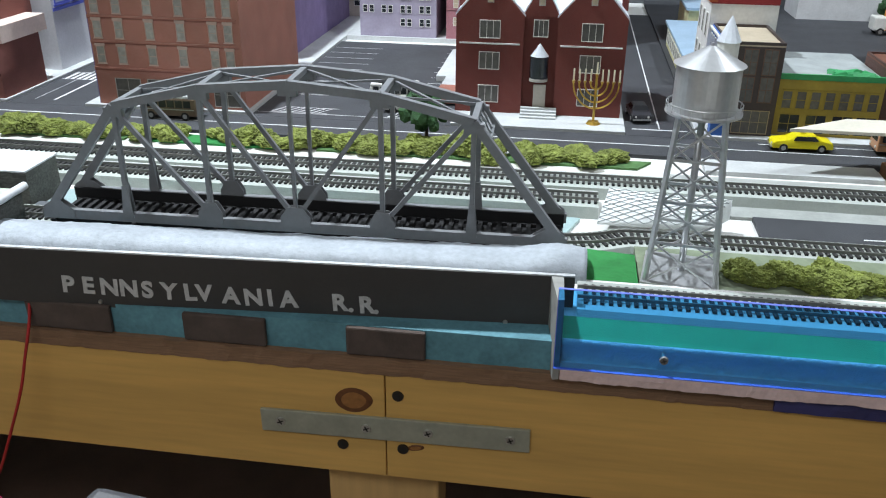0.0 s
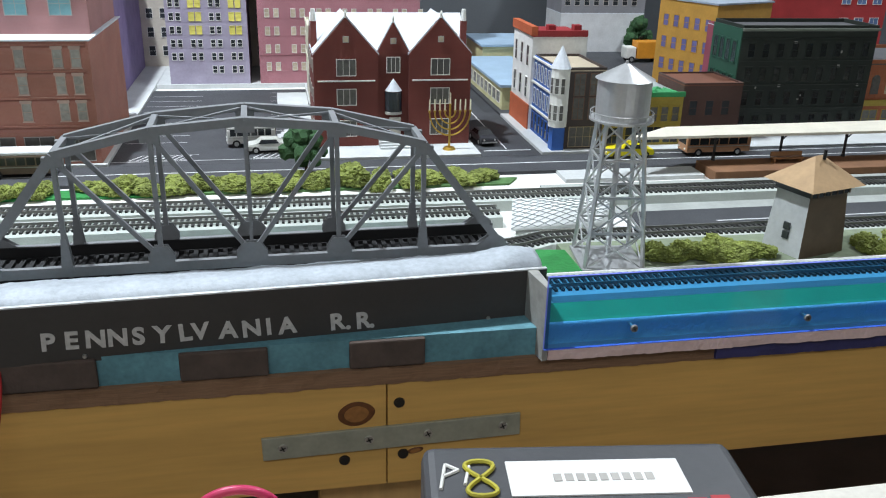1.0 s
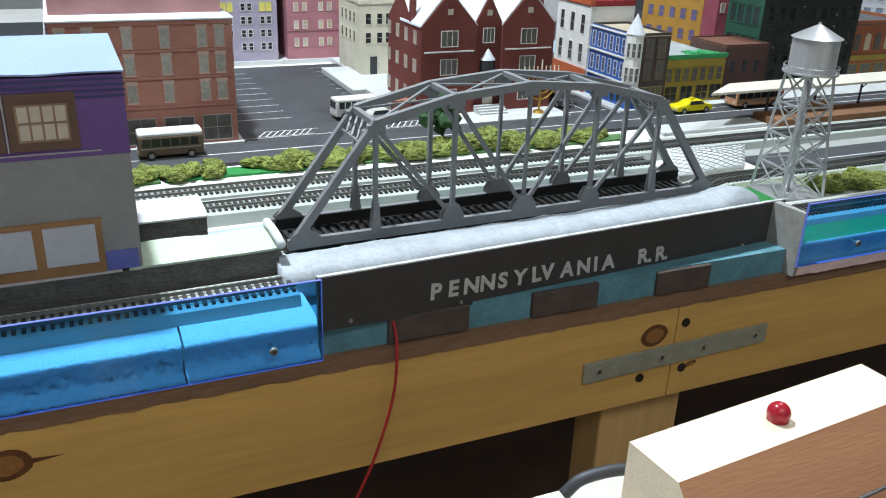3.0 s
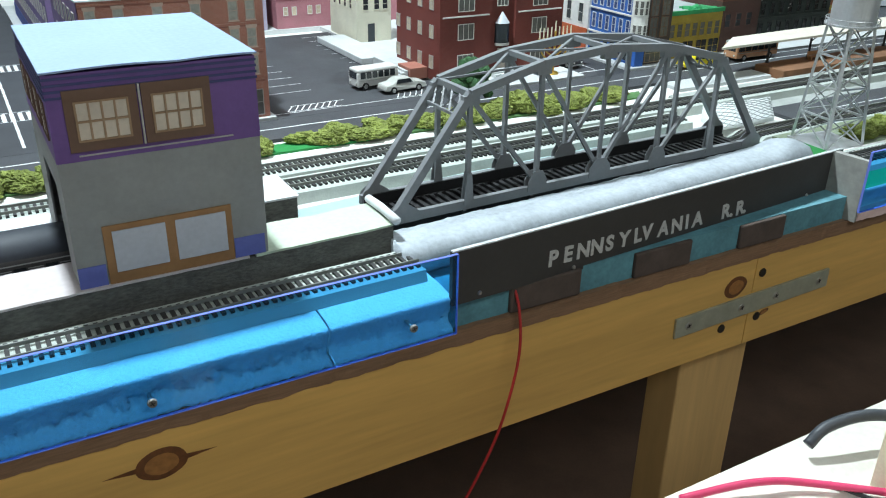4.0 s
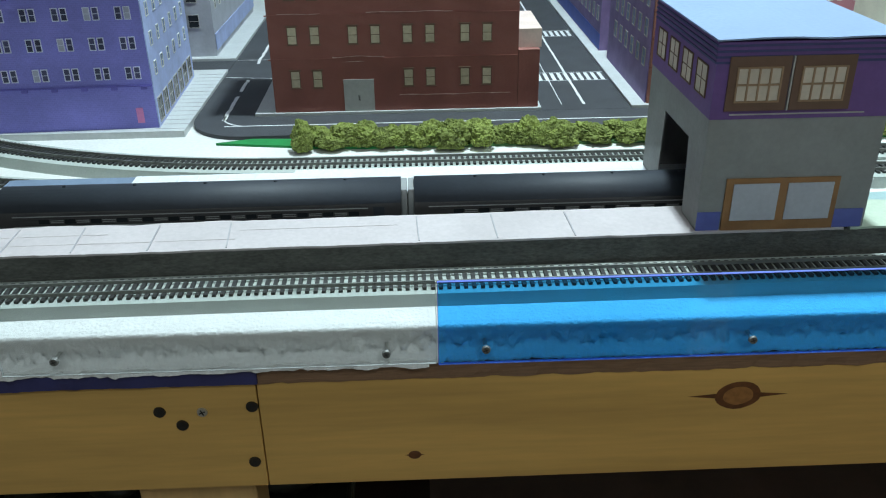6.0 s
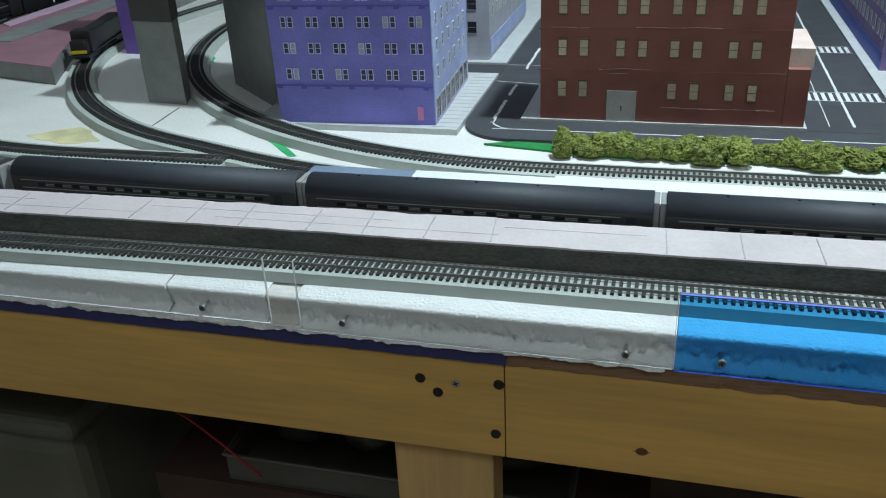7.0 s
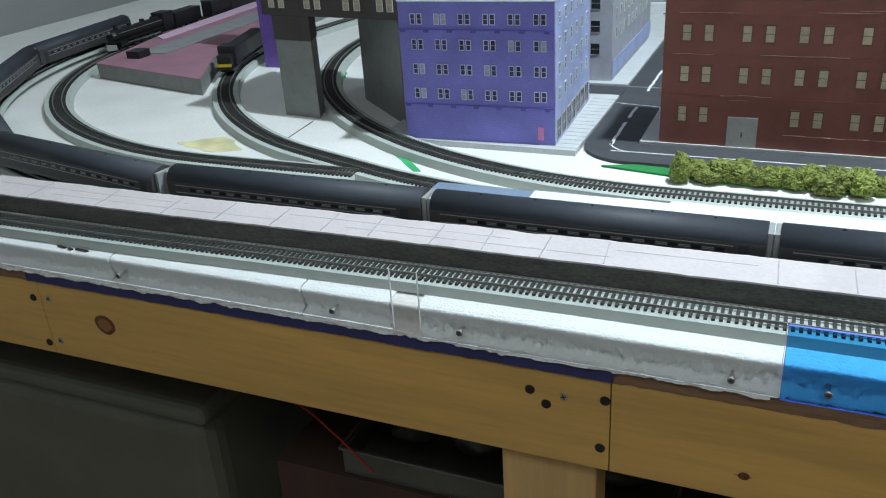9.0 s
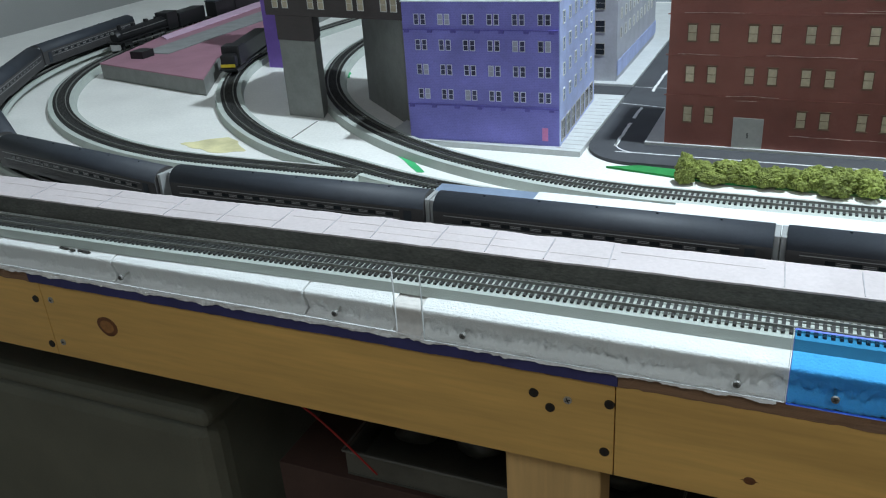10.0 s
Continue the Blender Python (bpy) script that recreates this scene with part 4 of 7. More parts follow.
def window_mesh(w, h, frame_m, pane_m, style="sash", lintel=0.0, bar_w=0.0008, proud=0.0009):
    """A small window: frame, bars, sill and lintel standing proud, panes set back."""
    key = (w, h, frame_m.name, pane_m.name, style, lintel)
    if key in WINS:
        return WINS[key]
    bm, b = bmesh.new(), bar_w
    for x0, x1, z0, z1 in ((-w / 2 - b, -w / 2, -h / 2, h / 2), (w / 2, w / 2 + b, -h / 2, h / 2), (-w / 2 - b, w / 2 + b, h / 2, h / 2 + b), (-w / 2 - b, w / 2 + b, -h / 2 - b, -h / 2)):
        box(bm, x0, x1, -proud, 0.0002, z0, z1, 0)
    bars = []
    if style in ("sash", "cross", "grid"):
        bars.append((-w / 2, w / 2, -b / 3, b / 3))
    if style in ("cross",):
        bars.append((-b / 3, b / 3, -h / 2, h / 2))
    if style == "grid":
        for k in (-0.25, 0, 0.25):
            bars.append((k * w - b / 3, k * w + b / 3, -h / 2, h / 2))
    if style == "tri":
        for k in (-1 / 6, 1 / 6):
            bars.append((k * w - b / 3, k * w + b / 3, -h / 2, h / 2))
    for x0, x1, z0, z1 in bars:
        box(bm, x0, x1, -proud * 0.7, 0.0002, z0, z1, 0)
    if lintel:
        box(bm, -w / 2 - 2 * b, w / 2 + 2 * b, -proud * 1.6, 0.0002, h / 2 + b, h / 2 + b + lintel, 0)
        box(bm, -w / 2 - 2 * b, w / 2 + 2 * b, -proud * 1.6, 0.0002, -h / 2 - 2 * b, -h / 2 - b, 0)
    whole = bm.copy()
    box(whole, -w / 2, w / 2, -proud * 0.35, 0.0002, -h / 2, h / 2, 1)
    pane = bmesh.new()
    box(pane, -w / 2, w / 2, -proud * 0.35, 0.0002, -h / 2, h / 2)
    WINS[key] = mesh_of("window", whole, [frame_m, pane_m])
    PANES[WINS[key].name] = (mesh_of("window_frame", bm, frame_m), mesh_of("pane", pane, pane_m))
    return WINS[key]


def on_front(x, y, z):
    return pose(x, y, z)


def on_west(x, y, z):
    return pose(x, y, z, 0, 0, -90)


def on_east(x, y, z):
    return pose(x, y, z, 0, 0, 90)


def block(th, x0, x1, y0, y1, z0, z1, wall, roof, parapet=0.003, overhang=0.0, name="wall", roof_label=""):
    bm = bmesh.new()
    box(bm, x0, x1, y0, y1, z0, z1)
    part(name, bm, wall, th)
    bm = bmesh.new()
    o = overhang
    box(bm, x0 - o, x1 + o, y0 - o, y1 + o, z1, z1 + 0.0015)
    part("roof", bm, roof, th, roof_label)
    if parapet:
        for a in ((x0 - o, x1 + o, y0 - o, y0 - o + 0.002), (x0 - o, x1 + o, y1 + o - 0.002, y1 + o), (x0 - o, x0 - o + 0.002, y0 - o + 0.002, y1 + o - 0.002), (x1 + o - 0.002, x1 + o, y0 - o + 0.002, y1 + o - 0.002)):
            bm = bmesh.new()
            box(bm, *a, z1 + 0.0015, z1 + 0.0015 + parapet)
            part("parapet", bm, wall, th)


def band(th, x0, x1, y, z0, z1, material, out=0.0012, name="cornice", label=""):
    bm = bmesh.new()
    box(bm, x0, x1, y - out, y + 0.0002, z0, z1)
    return part(name, bm, material, th, label)


def band_w(th, x, y0, y1, z0, z1, material, out=0.0012, name="cornice"):
    bm = bmesh.new()
    box(bm, x - out, x + 0.0002, y0, y1, z0, z1)
    return part(name, bm, material, th)


def wins(th, me, xs, zs, y, where=on_front):
    for x in xs:
        for z in zs:
            put("window", me, th, where(x, y, z))


# brick factory
RED_FACT = brick_mat("factory_brick", (0.25, 0.083, 0.064), (0.215, 0.072, 0.057), (0.27, 0.115, 0.095))
fac = thing("factory_building", "dark red brick card factory with rows of paired windows", "building")
block(fac, -0.8555, -0.592, 0.456, 0.575, PZ, 1.205, RED_FACT, M("tar_roof", (0.08, 0.08, 0.085), 0.8), 0.004)
FW = window_mesh(0.0088, 0.0172, FRAME_BROWN, GLASS_PALE, "sash", 0.0012)
for z in (1.019, 1.0655, 1.1115, 1.157):
    for k, c in enumerate((-0.819, -0.7555, -0.698, -0.6375)):
        if z < 1.03 and k == 1:
            continue
        wins(fac, FW, (c - 0.0118, c + 0.0118), (z,), 0.456)
for z in (1.040, 1.086, 1.131):
    band(fac, -0.858, -0.592, 0.456, z, z + 0.0012, RED_FACT, 0.0008)
bm = bmesh.new()
box(bm, -0.780, -0.7475, 0.4545, 0.4562, PZ, 1.018)
fd = part("door", bm, M("grey_door", (0.42, 0.42, 0.40), 0.6), fac, "pale grey double door")
for x in (-0.7645, -0.7635):
    bm = bmesh.new()
    box(bm, x, x + 0.0006, 0.4540, 0.4546, PZ + 0.012, PZ + 0.018)
    part("door_handle", bm, BLACK, fd)
# card creases, their shine painted on as thin pale bars
CREASE_SHINE = M("brick_crease_shine", (0.52, 0.36, 0.32), 0.5, var=0.2, scale=300)
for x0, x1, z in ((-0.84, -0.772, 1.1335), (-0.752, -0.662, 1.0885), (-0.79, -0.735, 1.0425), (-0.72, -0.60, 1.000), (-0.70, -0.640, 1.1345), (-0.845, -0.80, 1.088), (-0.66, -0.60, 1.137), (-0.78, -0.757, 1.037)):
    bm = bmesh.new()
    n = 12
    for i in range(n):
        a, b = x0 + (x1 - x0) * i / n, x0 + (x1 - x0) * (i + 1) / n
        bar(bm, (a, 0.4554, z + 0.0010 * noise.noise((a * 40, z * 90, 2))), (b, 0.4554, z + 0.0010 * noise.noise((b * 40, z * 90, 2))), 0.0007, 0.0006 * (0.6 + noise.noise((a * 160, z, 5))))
    part("crease", bm, CREASE_SHINE, fac)
bm = bmesh.new()
box(bm, -0.5915, -0.569, 0.456, 0.545, PZ, 1.046)
part("annex", bm, RED_FACT, fac)
bm = bmesh.new()
box(bm, -0.5915, -0.566, 0.466, 0.56, 1.0462, 1.066)
part("awning", bm, M("cream_card", (0.72, 0.58, 0.52), 0.7), fac, "cream card awning block")
wins(fac, FW, (0.49, 0.54), (1.1115, 1.157), -0.8560, lambda x, y, z: on_west(y, x, z))

wpb = thing("white_printed_building", "white printed card block with blue-framed windows behind the factory", "building")
block(wpb, -0.80, -0.580, 0.600, 1.05, PZ, 1.27, M("white_card_print", (0.66, 0.67, 0.70), 0.65, var=0.08, scale=30), SNOW, 0.003)
BFRAME = M("blue_print_frame", (0.10, 0.13, 0.52), 0.6, var=0.1)
wins(wpb, window_mesh(0.030, 0.030, BFRAME, M("window_white", (0.60, 0.62, 0.66), 0.5, var=0.1), "sash", 0.0025, 0.0022), [0.625 + 0.042 * i for i in range(10)], [1.085 + 0.042 * k for k in range(4)], -0.580, lambda x, y, z: on_east(y, x, z))
for z in (1.062, 1.104, 1.146, 1.188):
    bm = bmesh.new()
    box(bm, -0.5802, -0.5785, 0.602, 1.048, z - 0.002, z + 0.002)
    part("cornice", bm, BFRAME, wpb)

# violet building and its neighbour
VIOLET = brick_mat("violet_print", (0.215, 0.205, 0.60), (0.20, 0.19, 0.56), (0.24, 0.22, 0.62), 0.004, 0.002)
PALEBLUE = M("pale_blue_print", (0.40, 0.46, 0.72), 0.6, var=0.15, scale=40)
vio = thing("violet_building", "violet printed card apartment block with sash windows", "building", pose(-0.971, 0.414, PZ, 0, 0, 2.5))
VH, VW = 0.168, 0.190
bm = bmesh.new()
box(bm, -VW, 0, 0, 0.20, 0, VH)
part("wall", bm, VIOLET, vio)
bm = bmesh.new()
box(bm, 0.0002, 0.0012, 0.0005, 0.20, 0, VH)
part("side_wall", bm, PALEBLUE, vio, "pale blue printed side")
bm = bmesh.new()
box(bm, -VW - 0.001, 0.002, -0.001, 0.201, VH, VH + 0.0015)
part("roof", bm, SNOW, vio, "white card roof")
VWN = window_mesh(0.0050, 0.0112, M("frame_lilac", (0.62, 0.62, 0.76), 0.6), M("window_violet", (0.055, 0.055, 0.12), 0.3, var=0.2, scale=200, rnd=0.4), "sash", 0.0)
VWP = window_mesh(0.0050, 0.0112, M("frame_lilac", (0.62, 0.62, 0.76)), M("blind_lilac", (0.40, 0.40, 0.50), 0.6), "sash", 0.0)
random.seed(5)
for r, z in enumerate((0.0585, 0.0885, 0.1180, 0.1480)):
    for c in range(6):
        x = -0.0165 - c * 0.0302
        for d in (-0.0042, 0.0042):
            put("window", VWP if random.random() < 0.15 else VWN, vio, pose(x + d, 0, z - r * 0.0))
for z in (0.0475, 0.1385):
    band(vio, -VW, 0, 0, z - 0.003, z - 0.0018, M("violet_trim", (0.12, 0.10, 0.40), 0.6), 0.0016)
    for c in range(7):
        band(vio, -VW + 0.002 + c * 0.0295, -VW + 0.008 + c * 0.0295, 0, z - 0.006, z - 0.0032, M("violet_trim", (0.12, 0.10, 0.40)), 0.002, "bracket")
band(vio, -0.020, -0.013, 0, 0.006, 0.022, M("pink_poster", (0.62, 0.22, 0.45), 0.6), 0.0006, "poster", "small pink poster")
VSW = window_mesh(0.008, 0.013, FRAME_WHITE, M("window_blue", (0.10, 0.16, 0.30), 0.3), "sash")
for z in (0.0585, 0.0885, 0.1180, 0.1480):
    for k in range(6):
        put("window", VSW, vio, on_east(0.0012, 0.020 + 0.031 * k, z))
for k in range(7):
    put("shop_window", window_mesh(0.018, 0.024, FRAME_STONE, GLASS_DARK, "cross"), vio, on_east(0.0012, 0.016 + 0.027 * k, 0.017))
GREYPRINT = M("grey_print", (0.46, 0.47, 0.52), 0.65, var=0.12, scale=40)
w2 = thing("grey_building", "pale grey-blue printed card office block", "building")
block(w2, -1.14, -0.970, 0.715, 1.02, PZ, 1.33, GREYPRINT, SNOW, 0.003)
wins(w2, window_mesh(0.013, 0.016, FRAME_STONE, GLASS_DARK, "sash"), [-1.125 + 0.026 * i for i in range(6)], [1.03 + 0.033 * k for k in range(8)], 0.715)
wins(w2, window_mesh(0.008, 0.014, FRAME_WHITE, GLASS_GREY, "sash"), [0.74 + 0.03 * i for i in range(9)], [1.05 + 0.028 * k for k in range(9)], -0.970, lambda x, y, z: on_east(y, x, z))
band_w(w2, -0.9685, 0.716, 1.02, PZ + 0.008, PZ + 0.03, PALEBLUE, 0.0006, "shopfront")
far_b = thing("grey_building", "grey printed card block at the end of the street", "building")
block(far_b, -1.12, -0.84, 1.405, 1.60, PZ - 0.007, 1.32, M("slate_print", (0.26, 0.29, 0.33), 0.65, var=0.15), SNOW, 0.003)
wins(far_b, window_mesh(0.016, 0.022, FRAME_WHITE, GLASS_GREY, "cross"), [-1.10 + 0.032 * i for i in range(8)], [1.02 + 0.045 * k for k in range(6)], 1.405)

# card gatehouse over the curve
GREYCARD = M("grey_stone_card", (0.24, 0.245, 0.235), 0.75, var=0.12, scale=50, bump=0.2)
DARKCARD = brick_mat("dark_brown_print", (0.055, 0.048, 0.047), (0.07, 0.05, 0.05), (0.09, 0.08, 0.08))
gate = thing("gatehouse", "grey card gatehouse bridging the curved track on two piers", "building")
bm = bmesh.new()
prism(bm, [(-1.392, 0.484), (-1.331, 0.477), (-1.345, 0.515), (-1.380, 0.522)], 0.976, 1.084)
part("pier", bm, GREYCARD, gate)
bm = bmesh.new()
prism(bm, [(-1.393, 0.483), (-1.330, 0.476), (-1.344, 0.516), (-1.381, 0.523)], 1.0845, 1.1175)
part("pier_cap", bm, DARKCARD, gate)
bm = bmesh.new()
prism(bm, [(-1.312, 0.580), (-1.195, 0.472), (-1.183, 0.479), (-1.1835, 0.67), (-1.265, 0.67)], 0.976, 1.1175)
part("pier", bm, GREYCARD, gate)
bm = bmesh.new()
prism(bm, [(-1.408, 0.484), (-1.185, 0.460), (-1.173, 0.645), (-1.395, 0.665)], 1.118, 1.20)
part("upper_storey", bm, DARKCARD, gate, "dark brick upper storey with white windows")
GW = window_mesh(0.008, 0.016, FRAME_WHITE, GLASS_PALE, "sash")
for x in (-1.385, -1.368, -1.325, -1.308, -1.262, -1.245, -1.21, -1.195):
    put("window", GW, gate, pose(x - 0.003, 0.4823 - (x + 1.405) * 0.1076, 1.137, 0, 0, -6.1))
PURPLE = M("purple_card", (0.16, 0.09, 0.36), 0.65, var=0.12, scale=40)
solo_b = thing("purple_building", "purple card building behind the gatehouse", "building")
block(solo_b, -1.592, -1.556, 0.735, 0.80, 0.976, 1.20, PURPLE, SNOW, 0.002)

# brick corner block by the car park
BRICK = brick_mat("orange_brick", (0.42, 0.165, 0.118), (0.37, 0.14, 0.10), (0.42, 0.235, 0.185))
MAROON = brick_mat("maroon_brick", (0.42, 0.20, 0.19), (0.38, 0.18, 0.175), (0.44, 0.25, 0.24))
brk = thing("brick_building", "red brick card department block with a white ledge roof", "building")
block(brk, -0.448, -0.268, 0.459, 0.66, PZ, 1.116, BRICK, SNOW, 0, 0.002, "wall", "white ledge roof")
bm = bmesh.new()
box(bm, -0.446, -0.272, 0.500, 0.66, 1.1176, 1.205)
part("upper_wall", bm, MAROON, brk)
BW = window_mesh(0.0115, 0.0215, BRICK, GLASS_GREY, "sash", 0.0028)
cols = (-0.282, -0.300, -0.338, -0.375, -0.412, -0.438)
wins(brk, window_mesh(0.0088, 0.0185, M("brick_frame", (0.50, 0.36, 0.30), 0.7), M("window_dusty", (0.33, 0.32, 0.29), 0.4, var=0.2, scale=200, rnd=0.2), "sash", 0.0030), cols, (1.098, 1.070, 1.041), 0.459)
for z in (1.0255, 1.056, 1.0845, 1.1125):
    band(brk, -0.4485, -0.2715, 0.459, z - 0.0008, z + 0.0012, BRICK, 0.0014)
    band(brk, -0.4485, -0.2715, 0.459, z - 0.0030, z - 0.0016, M("dark_brick_course", (0.27, 0.10, 0.075), 0.75), 0.0008, "brick_course")
for x in (-0.29, -0.33, -0.37, -0.41):
    put("shop_window", window_mesh(0.030, 0.027, FRAME_STONE, GLASS_GREY, "cross"), brk, on_front(x, 0.459, PZ + 0.017))
for x in (-0.30, -0.345, -0.39, -0.43):
    put("window", window_mesh(0.022, 0.024, FRAME_STONE, M("window_teal", (0.20, 0.42, 0.45), 0.3), "cross"), brk, on_front(x, 0.500, 1.150))
bm = bmesh.new()
box(bm, -0.4497, -0.4487, 0.460, 0.66, PZ, 1.116)
part("side_wall", bm, M("mauve_print", (0.22, 0.16, 0.33), 0.65, var=0.2, scale=40), brk, "mauve printed side")
wins(brk, window_mesh(0.011, 0.018, FRAME_STONE, M("window_blue", (0.10, 0.16, 0.30)), "sash"), [0.48 + 0.028 * i for i in range(6)], (1.03, 1.062, 1.094), -0.4497, lambda x, y, z: on_west(y, x, z))
blk = thing("blue_print_building", "mauve and blue printed card row along the side street", "building")
block(blk, -0.452, -0.30, 0.70, 1.20, PZ, 1.17, M("mauve_print", (0.22, 0.16, 0.33)), SNOW, 0.002)
wins(blk, window_mesh(0.011, 0.018, FRAME_STONE, M("window_blue", (0.10, 0.16, 0.30)), "sash"), [0.72 + 0.028 * i for i in range(17)], (1.03, 1.062, 1.094, 1.126), -0.452, lambda x, y, z: on_west(y, x, z))
band_w(blk, -0.452, 0.70, 1.20, PZ + 0.002, PZ + 0.022, M("shop_blue", (0.06, 0.10, 0.40), 0.6), 0.0007, "shopfront")

# blocks behind the car park
MAUVE = M("lilac_grey_print", (0.36, 0.325, 0.42), 0.65, var=0.10, scale=40)
mau = thing("mauve_building", "lilac-grey printed card tower with small dark windows", "building")
block(mau, -0.240, -0.116, 0.905, 1.05, PZ, 1.32, MAUVE, SNOW, 0.002)
MW, MY = window_mesh(0.0062, 0.0105, FRAME_WHITE, GLASS_DARK, "sash"), window_mesh(0.0072, 0.0120, GLASS_YELLOW, GLASS_YELLOW, "sash")
for r in range(11):
    z = 1.006 + 0.0205 * r
    for c in range(8):
        if r == 0 and c < 4:
            continue
        x = -0.231 + (c // 2) * 0.0305 + (c % 2) * 0.0105
        put("window", MY if (r >= 3 and (c // 2) in (1, 3)) else MW, mau, on_front(x, 0.905, z))
gap = thing("cream_building", "cream printed card block seen between the towers", "building")
block(gap, -0.30, -0.06, 1.07, 1.20, PZ, 1.30, M("cream_print", (0.52, 0.47, 0.40), 0.65, var=0.15, scale=40), SNOW, 0.002)
wins(gap, window_mesh(0.010, 0.016, FRAME_WHITE, GLASS_DARK, "sash"), (-0.285, -0.262, -0.10, -0.085), [1.01 + 0.032 * k for k in range(8)], 1.07)
PINK = brick_mat("pink_brick_print", (0.40, 0.155, 0.185), (0.36, 0.14, 0.17), (0.42, 0.22, 0.24))
pnk = thing("pink_building", "rose-pink brick printed card block", "building")
block(pnk, -0.100, 0.160, 0.905, 1.10, PZ, 1.32, PINK, SNOW, 0.002)
wins(pnk, window_mesh(0.0065, 0.012, FRAME_WHITE, GLASS_PALE, "sash"), [-0.085 + 0.0145 * i + 0.012 * (i // 2) for i in range(13)], [1.010 + 0.028 * k for k in range(10)], 0.905)
band(pnk, -0.100, 0.160, 0.905, PZ + 0.045, PZ + 0.046, PINK, 0.0008)
CREAM = brick_mat("cream_brick", (0.68, 0.66, 0.52), (0.64, 0.62, 0.49), (0.58, 0.56, 0.45))
crm = thing("cream_house", "small cream brick corner house with dark windows", "building")
block(crm, -0.027, 0.030, 0.760, 0.86, PZ, 1.088, CREAM, CREAM, 0.004, 0.001)
wins(crm, window_mesh(0.008, 0.015, CREAM, GLASS_DARK, "sash"), (-0.012, 0.006, 0.02), (1.066, 1.038), 0.760)
wins(crm, window_mesh(0.008, 0.015, CREAM, GLASS_DARK, "sash"), (0.78, 0.80, 0.82, 0.84), (1.066, 1.038), -0.027, lambda x, y, z: on_west(y, x, z))
bm = bmesh.new()
box(bm, -0.009, 0.002, 0.7588, 0.7602, PZ, 1.010)
part("door", bm, GLASS_DARK, crm, "dark doorway")
bm = bmesh.new()
box(bm, 0.010, 0.017, 0.80, 0.807, 1.09, 1.104)
part("chimney", bm, BLACK, crm)
for i, (x0, x1, y0, y1) in enumerate(((-0.075, -0.031, 0.64, 0.80), (-0.060, -0.031, 0.57, 0.635))):
    bm = soft_box(x0, x1, y0, y1, 0.9805, 0.989 + 0.003 * i, 0.001)
    solo("loading_dock", bm, PAVING, "pale concrete loading dock beside the car park", "dock")

# gabled red brick hall
HALL = brick_mat("hall_brick", (0.17, 0.032, 0.022), (0.145, 0.028, 0.02), (0.18, 0.06, 0.05))
hall = thing("gabled_hall", "dark red brick hall with three gables and snow-white roofs", "building", pose(-0.031, 0.503, PZ, 0, 0, 0.5))
HW, HD, HE = 0.189, 0.115, 0.110
bm = bmesh.new()
box(bm, 0, HW, 0.004, HD, 0, HE)
part("wall", bm, HALL, hall)
GABS = ((0.0380, 0.038, 0.042, 0.0), (0.0945, 0.020, 0.036, 0.004), (0.1510, 0.038, 0.042, 0.0))
for cx, hw, gh, y in GABS:
    bm = bmesh.new()
    pts = [(cx - hw, 0.0), (cx + hw, 0.0), (cx + hw, HE), (cx, HE + gh), (cx - hw, HE)]
    f0 = [bm.verts.new((px, y, pz)) for px, pz in pts]
    f1 = [bm.verts.new((px, y + 0.006, pz)) for px, pz in pts]
    bm.faces.new(f0)
    bm.faces.new(f1[::-1])
    for k in range(5):
        bm.faces.new((f0[k], f1[k], f1[(k + 1) % 5], f0[(k + 1) % 5]))
    part("gable", bm, HALL, hall)
    bm = bmesh.new()
    for s in (-1, 1):
        a = [Vector((cx, 0, HE + gh + 0.001)), Vector((cx + s * (hw + 0.001), 0, HE - 0.001))]
        v = []
        for yy in (y + 0.002, HD * 0.62):
            for c in a:
                for dz in (0, 0.0022):
                    v.append(bm.verts.new((c.x, yy, c.z + dz)))
        for q in ((0, 1, 3, 2), (4, 6, 7, 5), (0, 2, 6, 4), (1, 5, 7, 3), (0, 4, 5, 1), (2, 3, 7, 6)):
            bm.faces.new([v[i] for i in q])
    part("gable_roof", bm, SNOW, hall, "snow-white gable roof")
    bm = bmesh.new()
    cyl(bm, (cx, y + 0.002, HE + gh), (cx, y + 0.002, HE + gh + 0.005), 0.0016, 0.0012, 8)
    cyl(bm, (cx, y + 0.002, HE + gh + 0.005), (cx, y + 0.002, HE + gh + 0.0085), 0.0022, 0.0004, 8)
    part("finial", bm, FRAME_WHITE, hall)
    put("window", window_mesh(0.0055, 0.0055, FRAME_STONE, GLASS_PALE, "none"), hall, on_front(cx, y, HE + gh * 0.42))
bm = bmesh.new()
v = [bm.verts.new(p) for p in ((0, 0.03, HE), (HW, 0.03, HE), (HW, HD * 0.62, HE + 0.040), (0, HD * 0.62, HE + 0.040), (0, HD, HE), (HW, HD, HE))]
for q in ((0, 1, 2, 3), (3, 2, 5, 4), (0, 3, 4), (1, 5, 2), (0, 4, 5, 1)):
    bm.faces.new([v[i] for i in q]).material_index = 1 if len(q) == 3 else 0
part("main_roof", bm, [SNOW, HALL], hall, "snow-white main roof")
for x in (0.003, HW - 0.003):
    bm = bmesh.new()
    box(bm, x - 0.0035, x + 0.0035, 0.034, 0.041, HE - 0.01, HE + 0.034)
    ch = part("chimney", bm, HALL, hall)
    bm = bmesh.new()
    cyl(bm, (x, 0.0375, HE + 0.0342), (x, 0.0375, HE + 0.048), 0.0036, 0.0026, 10)
    part("chimney_pot", bm, FRAME_WHITE, ch)
HWN = window_mesh(0.022, 0.0185, M("frame_pale_stone", (0.74, 0.72, 0.66), 0.7), GLASS_GREY, "tri", 0.0)
